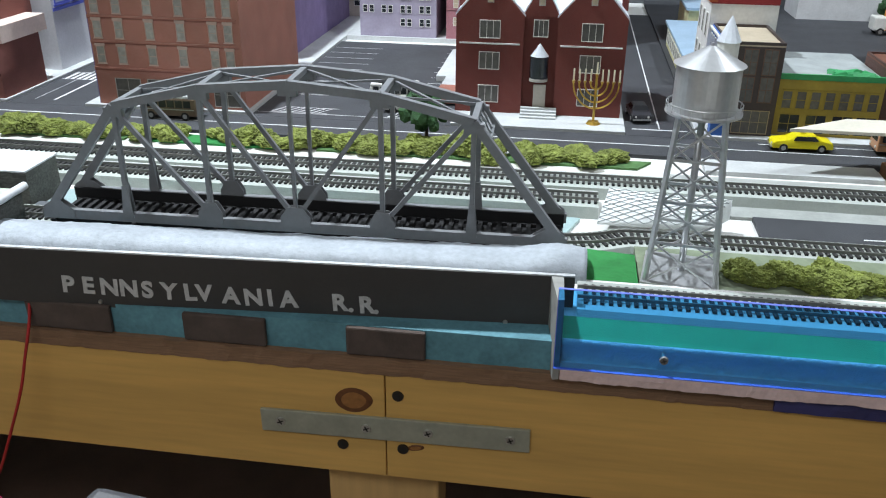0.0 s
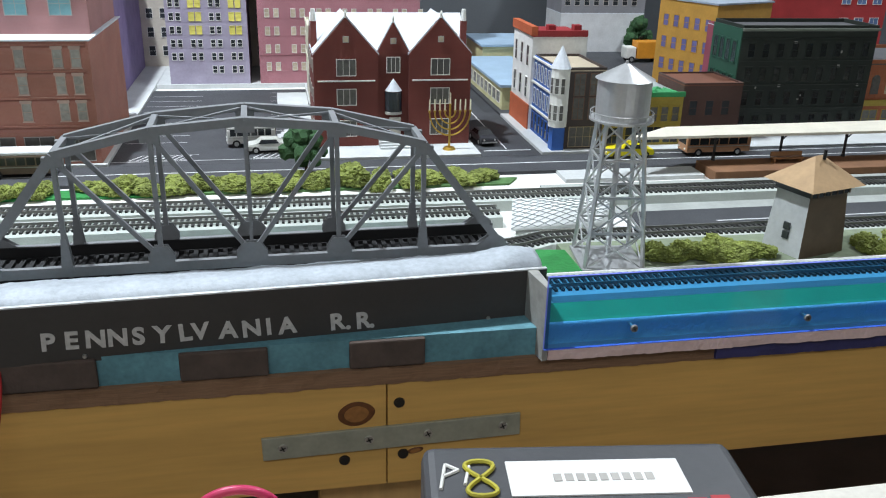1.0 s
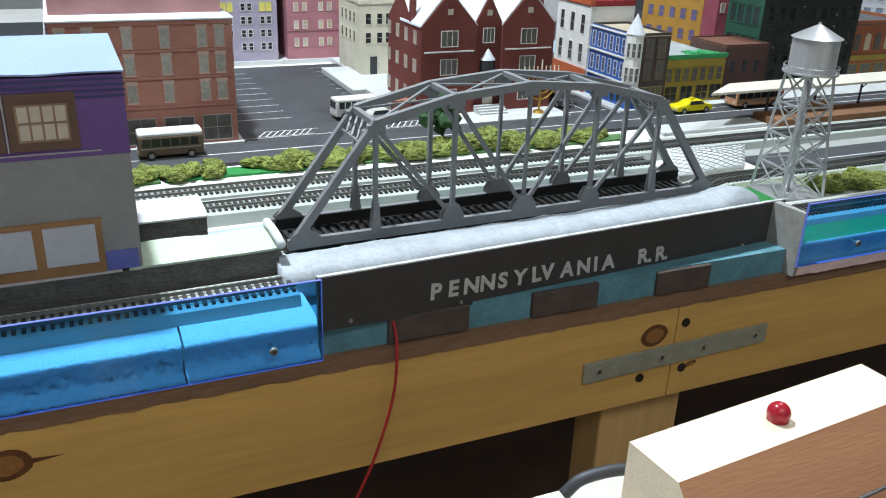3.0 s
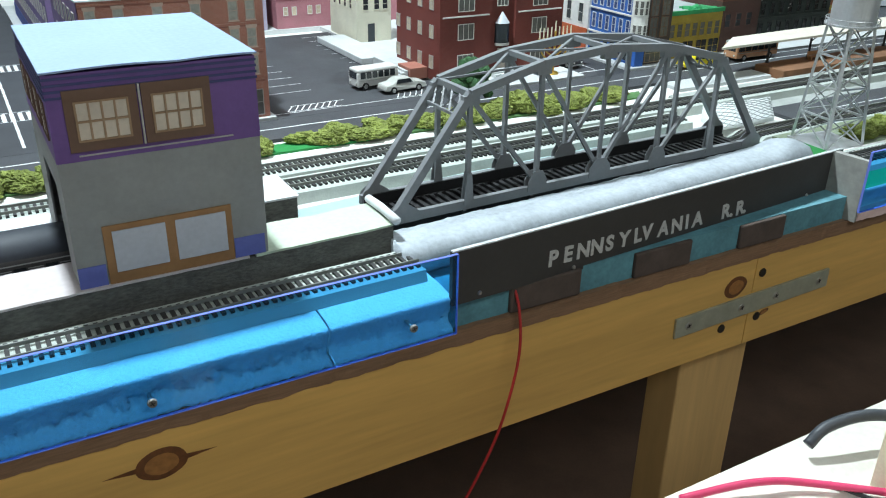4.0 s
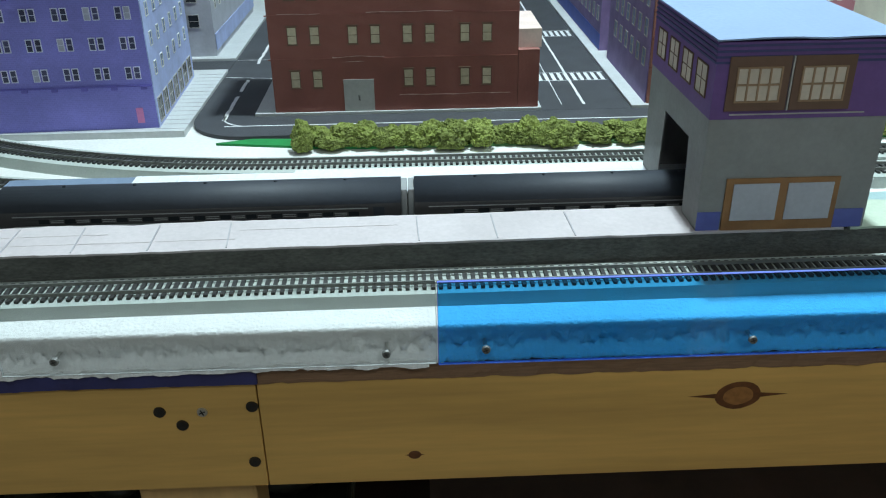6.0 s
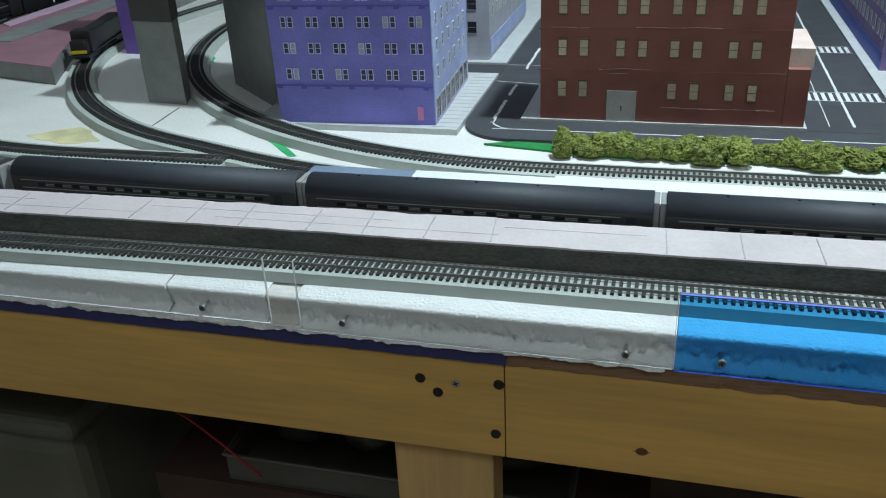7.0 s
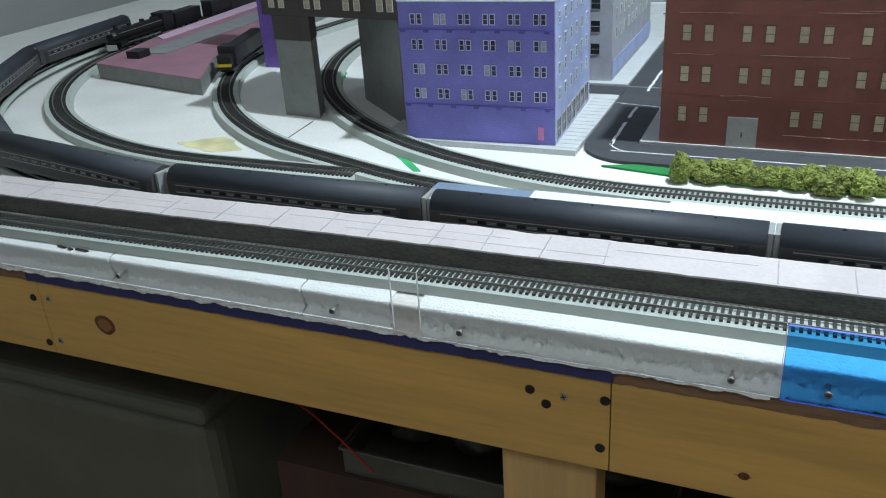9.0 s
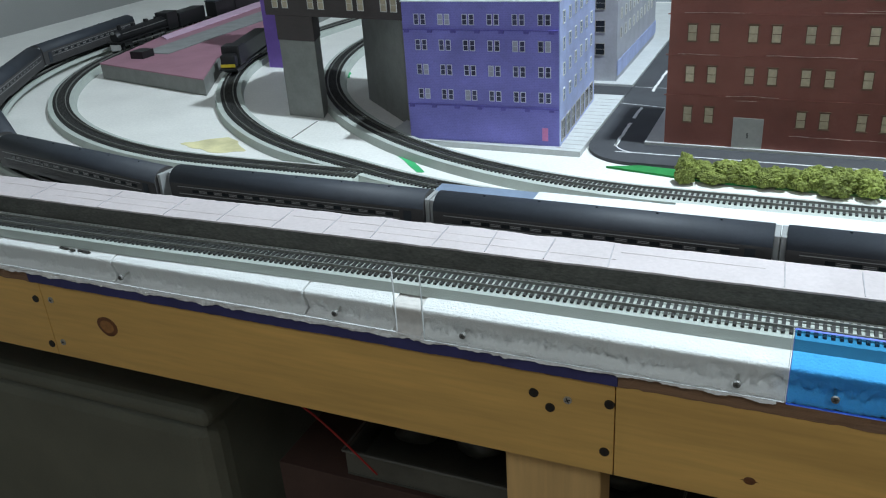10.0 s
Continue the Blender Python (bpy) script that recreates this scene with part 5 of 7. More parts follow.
HWS = window_mesh(0.015, 0.0175, M("frame_pale_stone", (0.74, 0.72, 0.66)), GLASS_GREY, "tri", 0.0)
for cx, hw, gh, y in GABS:
    zs = (0.095, 0.060, 0.022) if hw > 0.03 else (0.097,)
    for z in zs:
        put("window", HWN if hw > 0.03 else HWS, hall, on_front(cx, y, z))
for cx in (0.0380, 0.1510):
    band(hall, cx - 0.034, cx + 0.034, 0.0, 0.0785, 0.0800, FRAME_WHITE, 0.0018, "string_course")
bay = [(0.0945 + 0.0105 * math.cos(a), 0.004 - 0.0095 * math.sin(a)) for a in [radians(18 * i) for i in range(11)]]
bm = bmesh.new()
prism(bm, bay[::-1], 0.042, 0.066)
bayp = part("bay_window", bm, GLASS_DARK, hall, "dark glazed bay window")
bm = bmesh.new()
n = len(bay)
a = [bm.verts.new((x, y, 0.0665)) for x, y in bay]
tip = bm.verts.new((0.0945, 0.003, 0.081))
for i in range(n - 1):
    bm.faces.new((a[i], a[i + 1], tip))
part("bay_roof", bm, SNOW, bayp)
bm = bmesh.new()
prism(bm, [(x, y - 0.001) for x, y in bay][::-1], 0.0385, 0.0415)
part("bay_sill", bm, FRAME_STONE, bayp)
bm = bmesh.new()
box(bm, 0.0895, 0.1035, 0.0022, 0.0042, 0.0, 0.034)
part("door", bm, M("stone_door", (0.50, 0.46, 0.40), 0.7), hall, "pale stone doorway")
for k in range(4):
    bm = bmesh.new()
    box(bm, 0.076 - 0.002 * (3 - k) * 0, 0.117, -0.020 + 0.005 * k, -0.015 + 0.005 * k, 0.0, 0.0022 * (k + 1))
    part("step", bm, PAVING, hall)
for k in range(4):
    wins(hall, window_mesh(0.009, 0.015, FRAME_STONE, GLASS_PALE, "cross"), (0.02 + 0.03 * k,), (0.022, 0.060, 0.095), 0.0, lambda x, y, z: on_west(y, x, z))
bm = bmesh.new()
box(bm, -0.026, -0.001, 0.028, 0.062, 0.0, 0.014)
part("side_porch", bm, BRICK, hall, "red brick side porch with steps")
for k in range(4):
    bm = bmesh.new()
    box(bm, -0.045 + 0.0045 * k, -0.0405 + 0.0045 * k, 0.032, 0.058, -0.003, 0.0028 * (k + 1))
    part("step", bm, PAVING, hall)

# golden candelabrum in front of the hall
GOLD = M("gold_plastic", (0.55, 0.35, 0.06), 0.35, 0.7, var=0.15, scale=200)
men = thing("candelabrum", "small golden nine-branched candelabrum with white candles", "candelabrum", pose(0.128, 0.478, PZ))
bm = bmesh.new()
cyl(bm, (0, 0, 0), (0, 0, 0.003), 0.008, 0.006, 16)
cyl(bm, (0, 0, 0.003), (0, 0, 0.054), 0.0014, None, 8)
part("stem", bm, GOLD, men)
for k in range(1, 5):
    r = 0.0062 * k
    pts = [(r * math.cos(a), 0, 0.046 - r * math.sin(a) * 1.15) for a in [math.pi * i / 18 for i in range(19)]]
    part("branch", tube(pts, 0.0010, 6), GOLD, men)
for k in range(-4, 5):
    z = 0.056 if k == 0 else 0.048
    bm = bmesh.new()
    cyl(bm, (0.0062 * k, 0, z - 0.003), (0.0062 * k, 0, z), 0.0010, 0.0020, 8)
    part("cup", bm, GOLD, men)
    bm = bmesh.new()
    cyl(bm, (0.0062 * k, 0, z), (0.0062 * k, 0, z + 0.013), 0.0011, 0.0008, 8)
    part("candle", bm, M("candle_wax", (0.72, 0.66, 0.48), 0.5), men)

# shops on the right-hand block
WHITEB = M("white_painted_brick", (0.70, 0.70, 0.68), 0.7, var=0.08, scale=60)
ORANGE = M("orange_paint", (0.45, 0.10, 0.035), 0.65, var=0.12, scale=60)
REDROOF = M("red_roof", (0.30, 0.025, 0.030), 0.65, var=0.12, scale=60)
BLUEP = M("blue_paint", (0.03, 0.12, 0.42), 0.55, var=0.12, scale=60)
red = thing("row_house", "white and orange row house with a red roof", "building", pose(-0.024, -0.034, 0))
block(red, 0.276, 0.350, 0.600, 0.690, PZ, 1.104, WHITEB, REDROOF, 0.0)
bm = bmesh.new()
box(bm, 0.2745, 0.2762, 0.600, 0.690, PZ, 1.016)
part("shopfront", bm, ORANGE, red)
bm = bmesh.new()
box(bm, 0.2735, 0.282, 0.599, 0.691, 1.1057, 1.117)
part("parapet", bm, ORANGE, red)
bm = bmesh.new()
box(bm, 0.2825, 0.350, 0.5995, 0.603, 1.1057, 1.112)
part("parapet", bm, REDROOF, red)
for x in (0.30, 0.335):
    bm = bmesh.new()
    box(bm, x, x + 0.010, 0.612, 0.624, 1.1057, 1.117)
    part("chimney", bm, REDROOF, red)
wins(red, window_mesh(0.010, 0.026, FRAME_WHITE, GLASS_DARK, "sash"), (0.617, 0.645, 0.673), (1.037, 1.078), 0.2758, lambda x, y, z: on_west(y, x, z))
blu = thing("corner_shop", "blue and white corner shop with a white conical turret", "building", pose(-0.0275, -0.0325, 0))
block(blu, 0.285, 0.344, 0.497, 0.5985, PZ, 1.078, M("dark_brown_paint", (0.06, 0.045, 0.042), 0.65), M("tan_roof", (0.45, 0.38, 0.28), 0.8), 0.003)
bm = bmesh.new()
box(bm, 0.2835, 0.2852, 0.505, 0.5985, PZ, 1.081)
part("blue_front", bm, BLUEP, blu, "blue painted front")
for z in (1.014, 1.047, 1.078):
    band_w(blu, 0.2835, 0.505, 0.5985, z, z + 0.0022, FRAME_WHITE, 0.0025)
wins(blu, window_mesh(0.0060, 0.019, FRAME_WHITE, M("window_navy", (0.02, 0.05, 0.16), 0.3), "sash"), [0.5168 + 0.0145 * k for k in range(6)], (1.031, 1.063), 0.2832, lambda x, y, z: on_west(y, x, z))
wins(blu, window_mesh(0.0095, 0.022, BLUEP, GLASS_DARK, "sash"), [0.5168 + 0.0145 * k for k in range(6)], (0.998,), 0.2832, lambda x, y, z: on_west(y, x, z))
bm = bmesh.new()
cyl(bm, (0.2865, 0.4985, 1.012), (0.2865, 0.4985, 1.082), 0.0115, None, 12)
tur = part("turret", bm, FRAME_WHITE, blu, "white round corner turret")
bm = bmesh.new()
cyl(bm, (0.2865, 0.4985, 1.0822), (0.2865, 0.4985, 1.108), 0.0128, 0.0006, 12)
part("turret_roof", bm, SNOW, tur)
for z in (1.030, 1.062):
    for a in (200, 235, 270):
        put("window", window_mesh(0.0045, 0.018, FRAME_WHITE, GLASS_GREY, "sash"), tur, pose(0.2865 + 0.0115 * math.cos(radians(a)), 0.4985 + 0.0115 * math.sin(radians(a)), z, 0, 0, a - 270))
bm = bmesh.new()
box(bm, 0.279, 0.294, 0.491, 0.506, PZ, 1.011)
part("corner_door", bm, BLUEP, blu)
wins(blu, window_mesh(0.013, 0.026, FRAME_BROWN, GLASS_GREY, "cross"), (0.311, 0.331), (1.033, 1.062), 0.497)
put("shop_window", window_mesh(0.036, 0.024, M("tan_paint", (0.38, 0.30, 0.18), 0.6), GLASS_GREY, "grid"), blu, on_front(0.320, 0.497, 0.998))
YEL = M("mustard_paint", (0.36, 0.265, 0.04), 0.65, var=0.15, scale=60)
yel = thing("shop_building", "mustard yellow shop with a green roof edge", "building", pose(-0.0275, -0.0345, 0))
block(yel, 0.3455, 0.452, 0.508, 0.64, PZ, 1.044, YEL, M("grey_gravel_roof", (0.33, 0.36, 0.36), 0.85, var=0.15), 0.0)
bm = bmesh.new()
box(bm, 0.3455, 0.453, 0.5055, 0.5085, 1.0440, 1.0500)
part("cornice", bm, M("green_trim", (0.03, 0.30, 0.10), 0.6, var=0.2), yel, "green painted cornice")
for k in range(14):
    bm = bmesh.new()
    s = random.uniform(0.002, 0.005)
    cyl(bm, (0.40 + random.uniform(0, 0.05), 0.512 + random.uniform(0, 0.035), 1.0455), (0.40 + random.uniform(0, 0.05), 0.512 + random.uniform(0, 0.03), 1.048), s, s * 0.6, 6)
    part("roof_litter", bm, M("green_trim", (0.03, 0.30, 0.10)), yel)
wins(yel, window_mesh(0.009, 0.018, YEL, GLASS_GREY, "sash", 0.001), [0.356 + 0.0145 * k for k in range(7)], (1.022,), 0.508)
wins(yel, window_mesh(0.020, 0.020, YEL, GLASS_DARK, "cross"), (0.362, 0.389, 0.416, 0.440), (0.996,), 0.508)
brn = thing("shop_building", "brown brick shop with an orange roof edge", "building", pose(-0.0275, -0.0345, 0))
BRN = brick_mat("brown_brick", (0.085, 0.038, 0.028), (0.07, 0.032, 0.025), (0.10, 0.06, 0.05))
block(brn, 0.453, 0.533, 0.512, 0.59, PZ, 1.056, BRN, M("brown_roof", (0.16, 0.06, 0.035), 0.75), 0.002)
wins(brn, window_mesh(0.010, 0.018, BRN, GLASS_DARK, "sash"), (0.468, 0.49, 0.512), (1.028,), 0.512)
DKG = brick_mat("dark_green_brick", (0.014, 0.022, 0.018), (0.018, 0.024, 0.019), (0.03, 0.035, 0.03))
GRN = M("green_front", (0.02, 0.085, 0.055), 0.55, var=0.15)
dg = thing("warehouse_building", "large dark green warehouse with a blank dark side wall", "building", pose(-0.025, -0.025, 0))
block(dg, 0.535, 0.728, 0.530, 0.605, PZ, 1.120, DKG, M("tar_roof", (0.08, 0.08, 0.085)), 0.005)
bm = bmesh.new()
box(bm, 0.5335, 0.5352, 0.530, 0.605, PZ, 1.122)
part("green_front", bm, GRN, dg, "green front with tall windows")
wins(dg, window_mesh(0.0095, 0.026, GRN, GLASS_DARK, "cross", 0.0015), [0.543 + 0.0165 * k for k in range(4)], (1.005, 1.048, 1.092), 0.5335, lambda x, y, z: on_west(y, x, z))
wins(dg, window_mesh(0.0085, 0.017, DKG, M("window_black", (0.008, 0.009, 0.010), 0.25), "sash", 0.0015), [0.550 + 0.0205 * k for k in range(9)], (1.002, 1.033, 1.064, 1.095), 0.530)
for z in (1.018, 1.049, 1.080, 1.109):
    band(dg, 0.536, 0.727, 0.530, z, z + 0.0016, DKG, 0.0016)
for k in range(8):
    bm = bmesh.new()
    x, z = 0.545 + random.uniform(0, 0.17), 1.0 + random.uniform(0, 0.105)
    box(bm, x, x + random.uniform(0.0012, 0.004), 0.5290, 0.5304, z, z + random.uniform(0.001, 0.004))
    part("paint_chip", bm, FRAME_STONE, dg)
band(dg, 0.534, 0.729, 0.530, 1.1195, 1.123, M("grey_green_cornice", (0.16, 0.18, 0.15), 0.7), 0.003)
ob_ = thing("shop_building", "orange brick shop with arched windows", "building", pose(-0.035, -0.035, 0))
ORB = brick_mat("rust_brick", (0.36, 0.10, 0.035), (0.31, 0.085, 0.035), (0.32, 0.14, 0.07))
block(ob_, 0.740, 0.868, 0.550, 0.68, PZ, 1.074, ORB, M("tar_roof", (0.08, 0.08, 0.085)), 0.005, 0.002)
for k in range(5):
    x = 0.757 + 0.0225 * k
    bm = bmesh.new()
    arch = [(x - 0.006, 1.034), (x + 0.006, 1.034)] + [(x + 0.006 * math.cos(a), 1.054 + 0.006 * math.sin(a)) for a in [math.pi * i / 8 for i in range(9)]]
    f0 = [bm.verts.new((px, 0.5488, pz)) for px, pz in arch]
    f1 = [bm.verts.new((px, 0.5502, pz)) for px, pz in arch]
    bm.faces.new(f0)
    bm.faces.new(f1[::-1])
    for i in range(len(arch)):
        bm.faces.new((f0[i], f1[i], f1[(i + 1) % len(arch)], f0[(i + 1) % len(arch)]))
    part("arched_window", bm, GLASS_PALE if k % 2 else GLASS_GREY, ob_)
band(ob_, 0.740, 0.868, 0.550, 1.018, 1.026, YEL, 0.002, "cornice")
wins(ob_, window_mesh(0.022, 0.024, YEL, GLASS_GREY, "cross"), (0.757, 0.787, 0.817, 0.847), (1.0,), 0.550)
ORY = M("ochre_paint", (0.50, 0.27, 0.05), 0.65, var=0.12, scale=50)
orx = thing("ochre_building", "ochre yellow block with lilac windows", "building", pose(0.600, 0.745, PZ, 0, 0, 22))
bm = bmesh.new()
box(bm, 0, 0.13, 0, 0.12, 0, 0.142)
part("wall", bm, ORY, orx)
bm = bmesh.new()
box(bm, -0.002, 0.132, -0.002, 0.122, 0.1422, 0.145)
part("roof", bm, M("bluegrey_roof", (0.30, 0.35, 0.42), 0.7), orx)
LIL = M("window_lilac", (0.14, 0.13, 0.30), 0.4)
for z in (0.04, 0.075, 0.11):
    wins(orx, window_mesh(0.010, 0.018, ORY, LIL, "sash"), [0.015 + 0.022 * k for k in range(5)], (z,), 0.0)
    wins(orx, window_mesh(0.010, 0.018, ORY, LIL, "sash"), [0.015 + 0.022 * k for k in range(5)], (z,), 0.0, lambda x, y, z: on_west(y, x, z))
mg = thing("magenta_house", "small magenta house with white arched windows", "building")
block(mg, 0.563, 0.60, 0.665, 0.70, PZ, 1.104, M("magenta_brick", (0.30, 0.07, 0.10), 0.7), SNOW, 0.002)
wins(mg, window_mesh(0.008, 0.014, FRAME_WHITE, GLASS_PALE, "sash"), (0.573, 0.589), (1.083,), 0.665)
rb = thing("red_building", "bright red block behind the warehouse", "building")
block(rb, 0.74, 0.98, 0.86, 1.0, PZ, 1.18, M("bright_red_brick", (0.36, 0.03, 0.03), 0.7, var=0.12), SNOW, 0.002)
wins(rb, window_mesh(0.016, 0.026, FRAME_WHITE, M("window_blue", (0.10, 0.16, 0.30)), "cross"), [0.90 + 0.03 * k for k in range(3)], (1.08, 1.13, 1.16), 0.86)
wt = thing("white_office", "large white printed card office block", "building", pose(0.945, 0.723, PZ, 0, 0, -40))
WPR = M("white_print", (0.62, 0.66, 0.72), 0.65, var=0.08, scale=40)
bm = bmesh.new()
box(bm, 0, 0.33, 0, 0.2, 0, 0.34)
part("wall", bm, WPR, wt)
bm = bmesh.new()
box(bm, -0.002, 0.332, -0.002, 0.202, 0.3402, 0.343)
part("roof", bm, SNOW, wt)
wins(wt, window_mesh(0.012, 0.018, FRAME_WHITE, M("window_greyblue", (0.22, 0.28, 0.38), 0.4), "sash", 0.001), [0.018 + 0.0205 * k for k in range(15)], [0.078 + 0.031 * k for k in range(9)], 0.0)
band(wt, 0, 0.33, 0.0, 0.050, 0.058, M("office_grey", (0.30, 0.32, 0.35), 0.65), 0.003)
wins(wt, window_mesh(0.022, 0.032, FRAME_WHITE, M("window_greyblue", (0.22, 0.28, 0.38)), "cross"), [0.022 + 0.032 * k for k in range(10)], (0.026,), 0.0)
gb = thing("grey_building", "grey printed card office block at the back", "building")
block(gb, 0.50, 0.68, 1.20, 1.30, PZ, 1.060, M("white_wall_card", (0.60, 0.61, 0.62), 0.7), SNOW, 0.0)
bm = bmesh.new()
box(bm, 0.50, 0.68, 1.20, 1.30, 1.0617, 1.26)
part("upper_wall", bm, M("grey_office_print", (0.24, 0.24, 0.26), 0.65, var=0.12, scale=40), gb, "grey printed upper storeys")
wins(gb, window_mesh(0.010, 0.016, FRAME_STONE, GLASS_DARK, "sash"), [0.512 + 0.0205 * k for k in range(8)], [1.085 + 0.03 * k for k in range(6)], 1.20)
slab("back_board", -0.30, 1.80, 1.36, 1.38, 0.976, 1.18, M("slate_board", (0.105, 0.115, 0.125), 0.5, var=0.15, scale=8), "dark slate-grey board behind the town", "board")
lowb = thing("low_shop", "low cream shop with pale blue flat roofs", "building", pose(-0.024, -0.032, 0))
BLROOF = M("pale_blue_roof", (0.30, 0.42, 0.54), 0.65, var=0.1, scale=30)
bm = bmesh.new()
box(bm, 0.270, 0.345, 0.715, 0.96, PZ, 1.016)
part("wall", bm, M("cream_paint", (0.60, 0.58, 0.32), 0.7), lowb)
bm = bmesh.new()
box(bm, 0.266, 0.349, 0.711, 0.964, 1.0162, 1.020)
part("roof", bm, BLROOF, lowb)
bm = bmesh.new()
box(bm, 0.30, 0.40, 0.97, 1.10, PZ, 1.035)
part("rear_wall", bm, M("cream_paint", (0.60, 0.58, 0.32)), lowb)
bm = bmesh.new()
box(bm, 0.296, 0.404, 0.966, 1.104, 1.0352, 1.039)
part("rear_roof", bm, BLROOF, lowb)
wins(lowb, window_mesh(0.018, 0.016, FRAME_WHITE, GLASS_GREY, "cross"), [0.735 + 0.026 * k for k in range(9)], (0.999,), 0.270, lambda x, y, z: on_west(y, x, z))

# ---- signal tower straddling the line ----
SBGREY = M("grey_stone_print", (0.26, 0.26, 0.25), 0.7, var=0.14, scale=30, bump=0.1)
SBPURP = M("purple_print", (0.15, 0.075, 0.25), 0.6, var=0.12, scale=30)
sb = thing("signal_tower", "grey and purple card signal tower straddling the track", "building", pose(-0.5195, 0.0625, 1.0184) @ Matrix.Diagonal((0.975, 1, 0.978, 1)))
SW, SD, SH = 0.1165, 0.137, 0.1285
def side_wall(x, flip):
    bm = bmesh.new()
    pts = [(0.0008, 0.0), (0.030, 0.0), (0.034, 0.055), (0.092, 0.055), (0.096, -0.006), (SD - 0.0008, -0.006), (SD - 0.0008, 0.0785), (0.0008, 0.0785)]
    f0 = [bm.verts.new((x, y, z)) for y, z in pts]
    f1 = [bm.verts.new((x + 0.0012, y, z)) for y, z in pts]
    bm.faces.new(f0)
    bm.faces.new(f1[::-1])
    for k in range(len(pts)):
        bm.faces.new((f0[k], f1[k], f1[(k + 1) % len(pts)], f0[(k + 1) % len(pts)]))
    part("side_wall", bm, SBGREY, sb, "grey card side with an opening for trains")
side_wall(0.0, 1)
side_wall(SW - 0.0012, -1)
bm = bmesh.new()
box(bm, 0, SW, -0.0006, 0.0006, 0, 0.0785)
part("front_wall", bm, SBGREY, sb)
bm = bmesh.new()
box(bm, 0, SW, SD - 0.0006, SD + 0.0006, -0.006, 0.0785)
part("back_wall", bm, SBGREY, sb)
bm = bmesh.new()
box(bm, -0.0004, SW + 0.0004, -0.0010, SD + 0.0010, 0.0787, SH)
part("upper_storey", bm, SBPURP, sb, "purple upper storey")
for x0, x1, y0, y1 in ((-0.001, SW + 0.001, -0.0016, -0.0011), (-0.0012, -0.0005, -0.001, SD)):
    for z in (0.115, 0.1185, 0.122, 0.1255):
        bm = bmesh.new()
        box(bm, x0, x1, y0, y1, z, z + 0.0014)
        part("stripe", bm, M("navy_stripe", (0.05, 0.055, 0.16), 0.6), sb)
for x in (0.0275, 0.0690):
    bm = bmesh.new()
    box(bm, x - 0.0195, x + 0.0195, -0.0024, -0.0011, 0.0845, 0.1195)
    part("window_surround", bm, FRAME_BROWN, sb)
    bm = bmesh.new()
    for k in range(-2, 3):
        box(bm, x + k * 0.0070 - 0.0006, x + k * 0.0070 + 0.0006, -0.0033, -0.0022, 0.0905, 0.1125, 0)
    for z in (0.0905, 0.1015, 0.1125):
        box(bm, x - 0.0146, x + 0.0146, -0.0032, -0.0022, z - 0.0005, z + 0.0005, 0)
    win = part("window", bm, M("tan_frame", (0.33, 0.21, 0.12), 0.6), sb)
    for k in range(4):
        for z in (0.0912, 0.1022):
            bm = bmesh.new()
            box(bm, x - 0.0134 + k * 0.0070, x - 0.0076 + k * 0.0070, -0.0026, -0.0020, z, z + 0.0096)
            part("pane", bm, M("window_cream", (0.60, 0.52, 0.42), 0.5, var=0.12, scale=60), win)
bm = bmesh.new()
box(bm, 0.0478, 0.0488, -0.0029, -0.0011, 0.0845, 0.1195)
part("post", bm, FRAME_STONE, sb)
bm = bmesh.new()
box(bm, 0.012, 0.100, -0.0018, -0.0011, 0.0815, 0.0823)
part("sill_line", bm, FRAME_STONE, sb)
OAK = M("oak_print", (0.30, 0.155, 0.060), 0.6, var=0.15, scale=60)
bm = bmesh.new()
box(bm, 0.017, 0.094, -0.0020, -0.0007, 0.0, 0.0375)
part("door_frame", bm, OAK, sb, "orange-brown door frame")
for x in (0.0375, 0.0745):
    bm = bmesh.new()
    box(bm, x - 0.0155, x + 0.0155, -0.0028, -0.0021, 0.0075, 0.0340)
    part("door", bm, M("pale_panel", (0.48, 0.49, 0.53), 0.6, var=0.06), sb, "pale grey door panel")
for x in (0.0, 0.0945):
    bm = bmesh.new()
    box(bm, x, x + 0.020 - 0.004 * (x == 0), -0.0014, -0.0007, 0.0, 0.0135)
    part("corner_block", bm, M("blue_corner", (0.12, 0.14, 0.42), 0.6), sb, "blue printed corner")
bm = bmesh.new()
n = 24
lo_, hi_ = [], []
for i in range(n + 1):
    x = -0.0015 + (SW + 0.003) * i / n
    z = SH + 0.0008 + 0.0012 * abs(math.sin(i / n * 5.2)) * (0.4 + 0.6 * math.sin(i / n * math.pi))
    lo_.append([bm.verts.new((x, -0.0025, z)), bm.verts.new((x, SD + 0.002, SH + 0.0006))])
    hi_.append([bm.verts.new((x, -0.0025, z + 0.0011)), bm.verts.new((x, SD + 0.002, SH + 0.0017))])
for i in range(n):
    bm.faces.new((hi_[i][0], hi_[i + 1][0], hi_[i + 1][1], hi_[i][1]))
    bm.faces.new((lo_[i][1], lo_[i + 1][1], lo_[i + 1][0], lo_[i][0]))
    bm.faces.new((lo_[i][0], lo_[i + 1][0], hi_[i + 1][0], hi_[i][0]))
    bm.faces.new((lo_[i + 1][1], lo_[i][1], hi_[i][1], hi_[i + 1][1]))
bm.faces.new((lo_[0][1], lo_[0][0], hi_[0][0], hi_[0][1]))
bm.faces.new((lo_[n][0], lo_[n][1], hi_[n][1], hi_[n][0]))
part("roof", bm, M("bluish_white_card", (0.27, 0.36, 0.54), 0.6, var=0.04, scale=20), sb, "bluish white curling card roof")
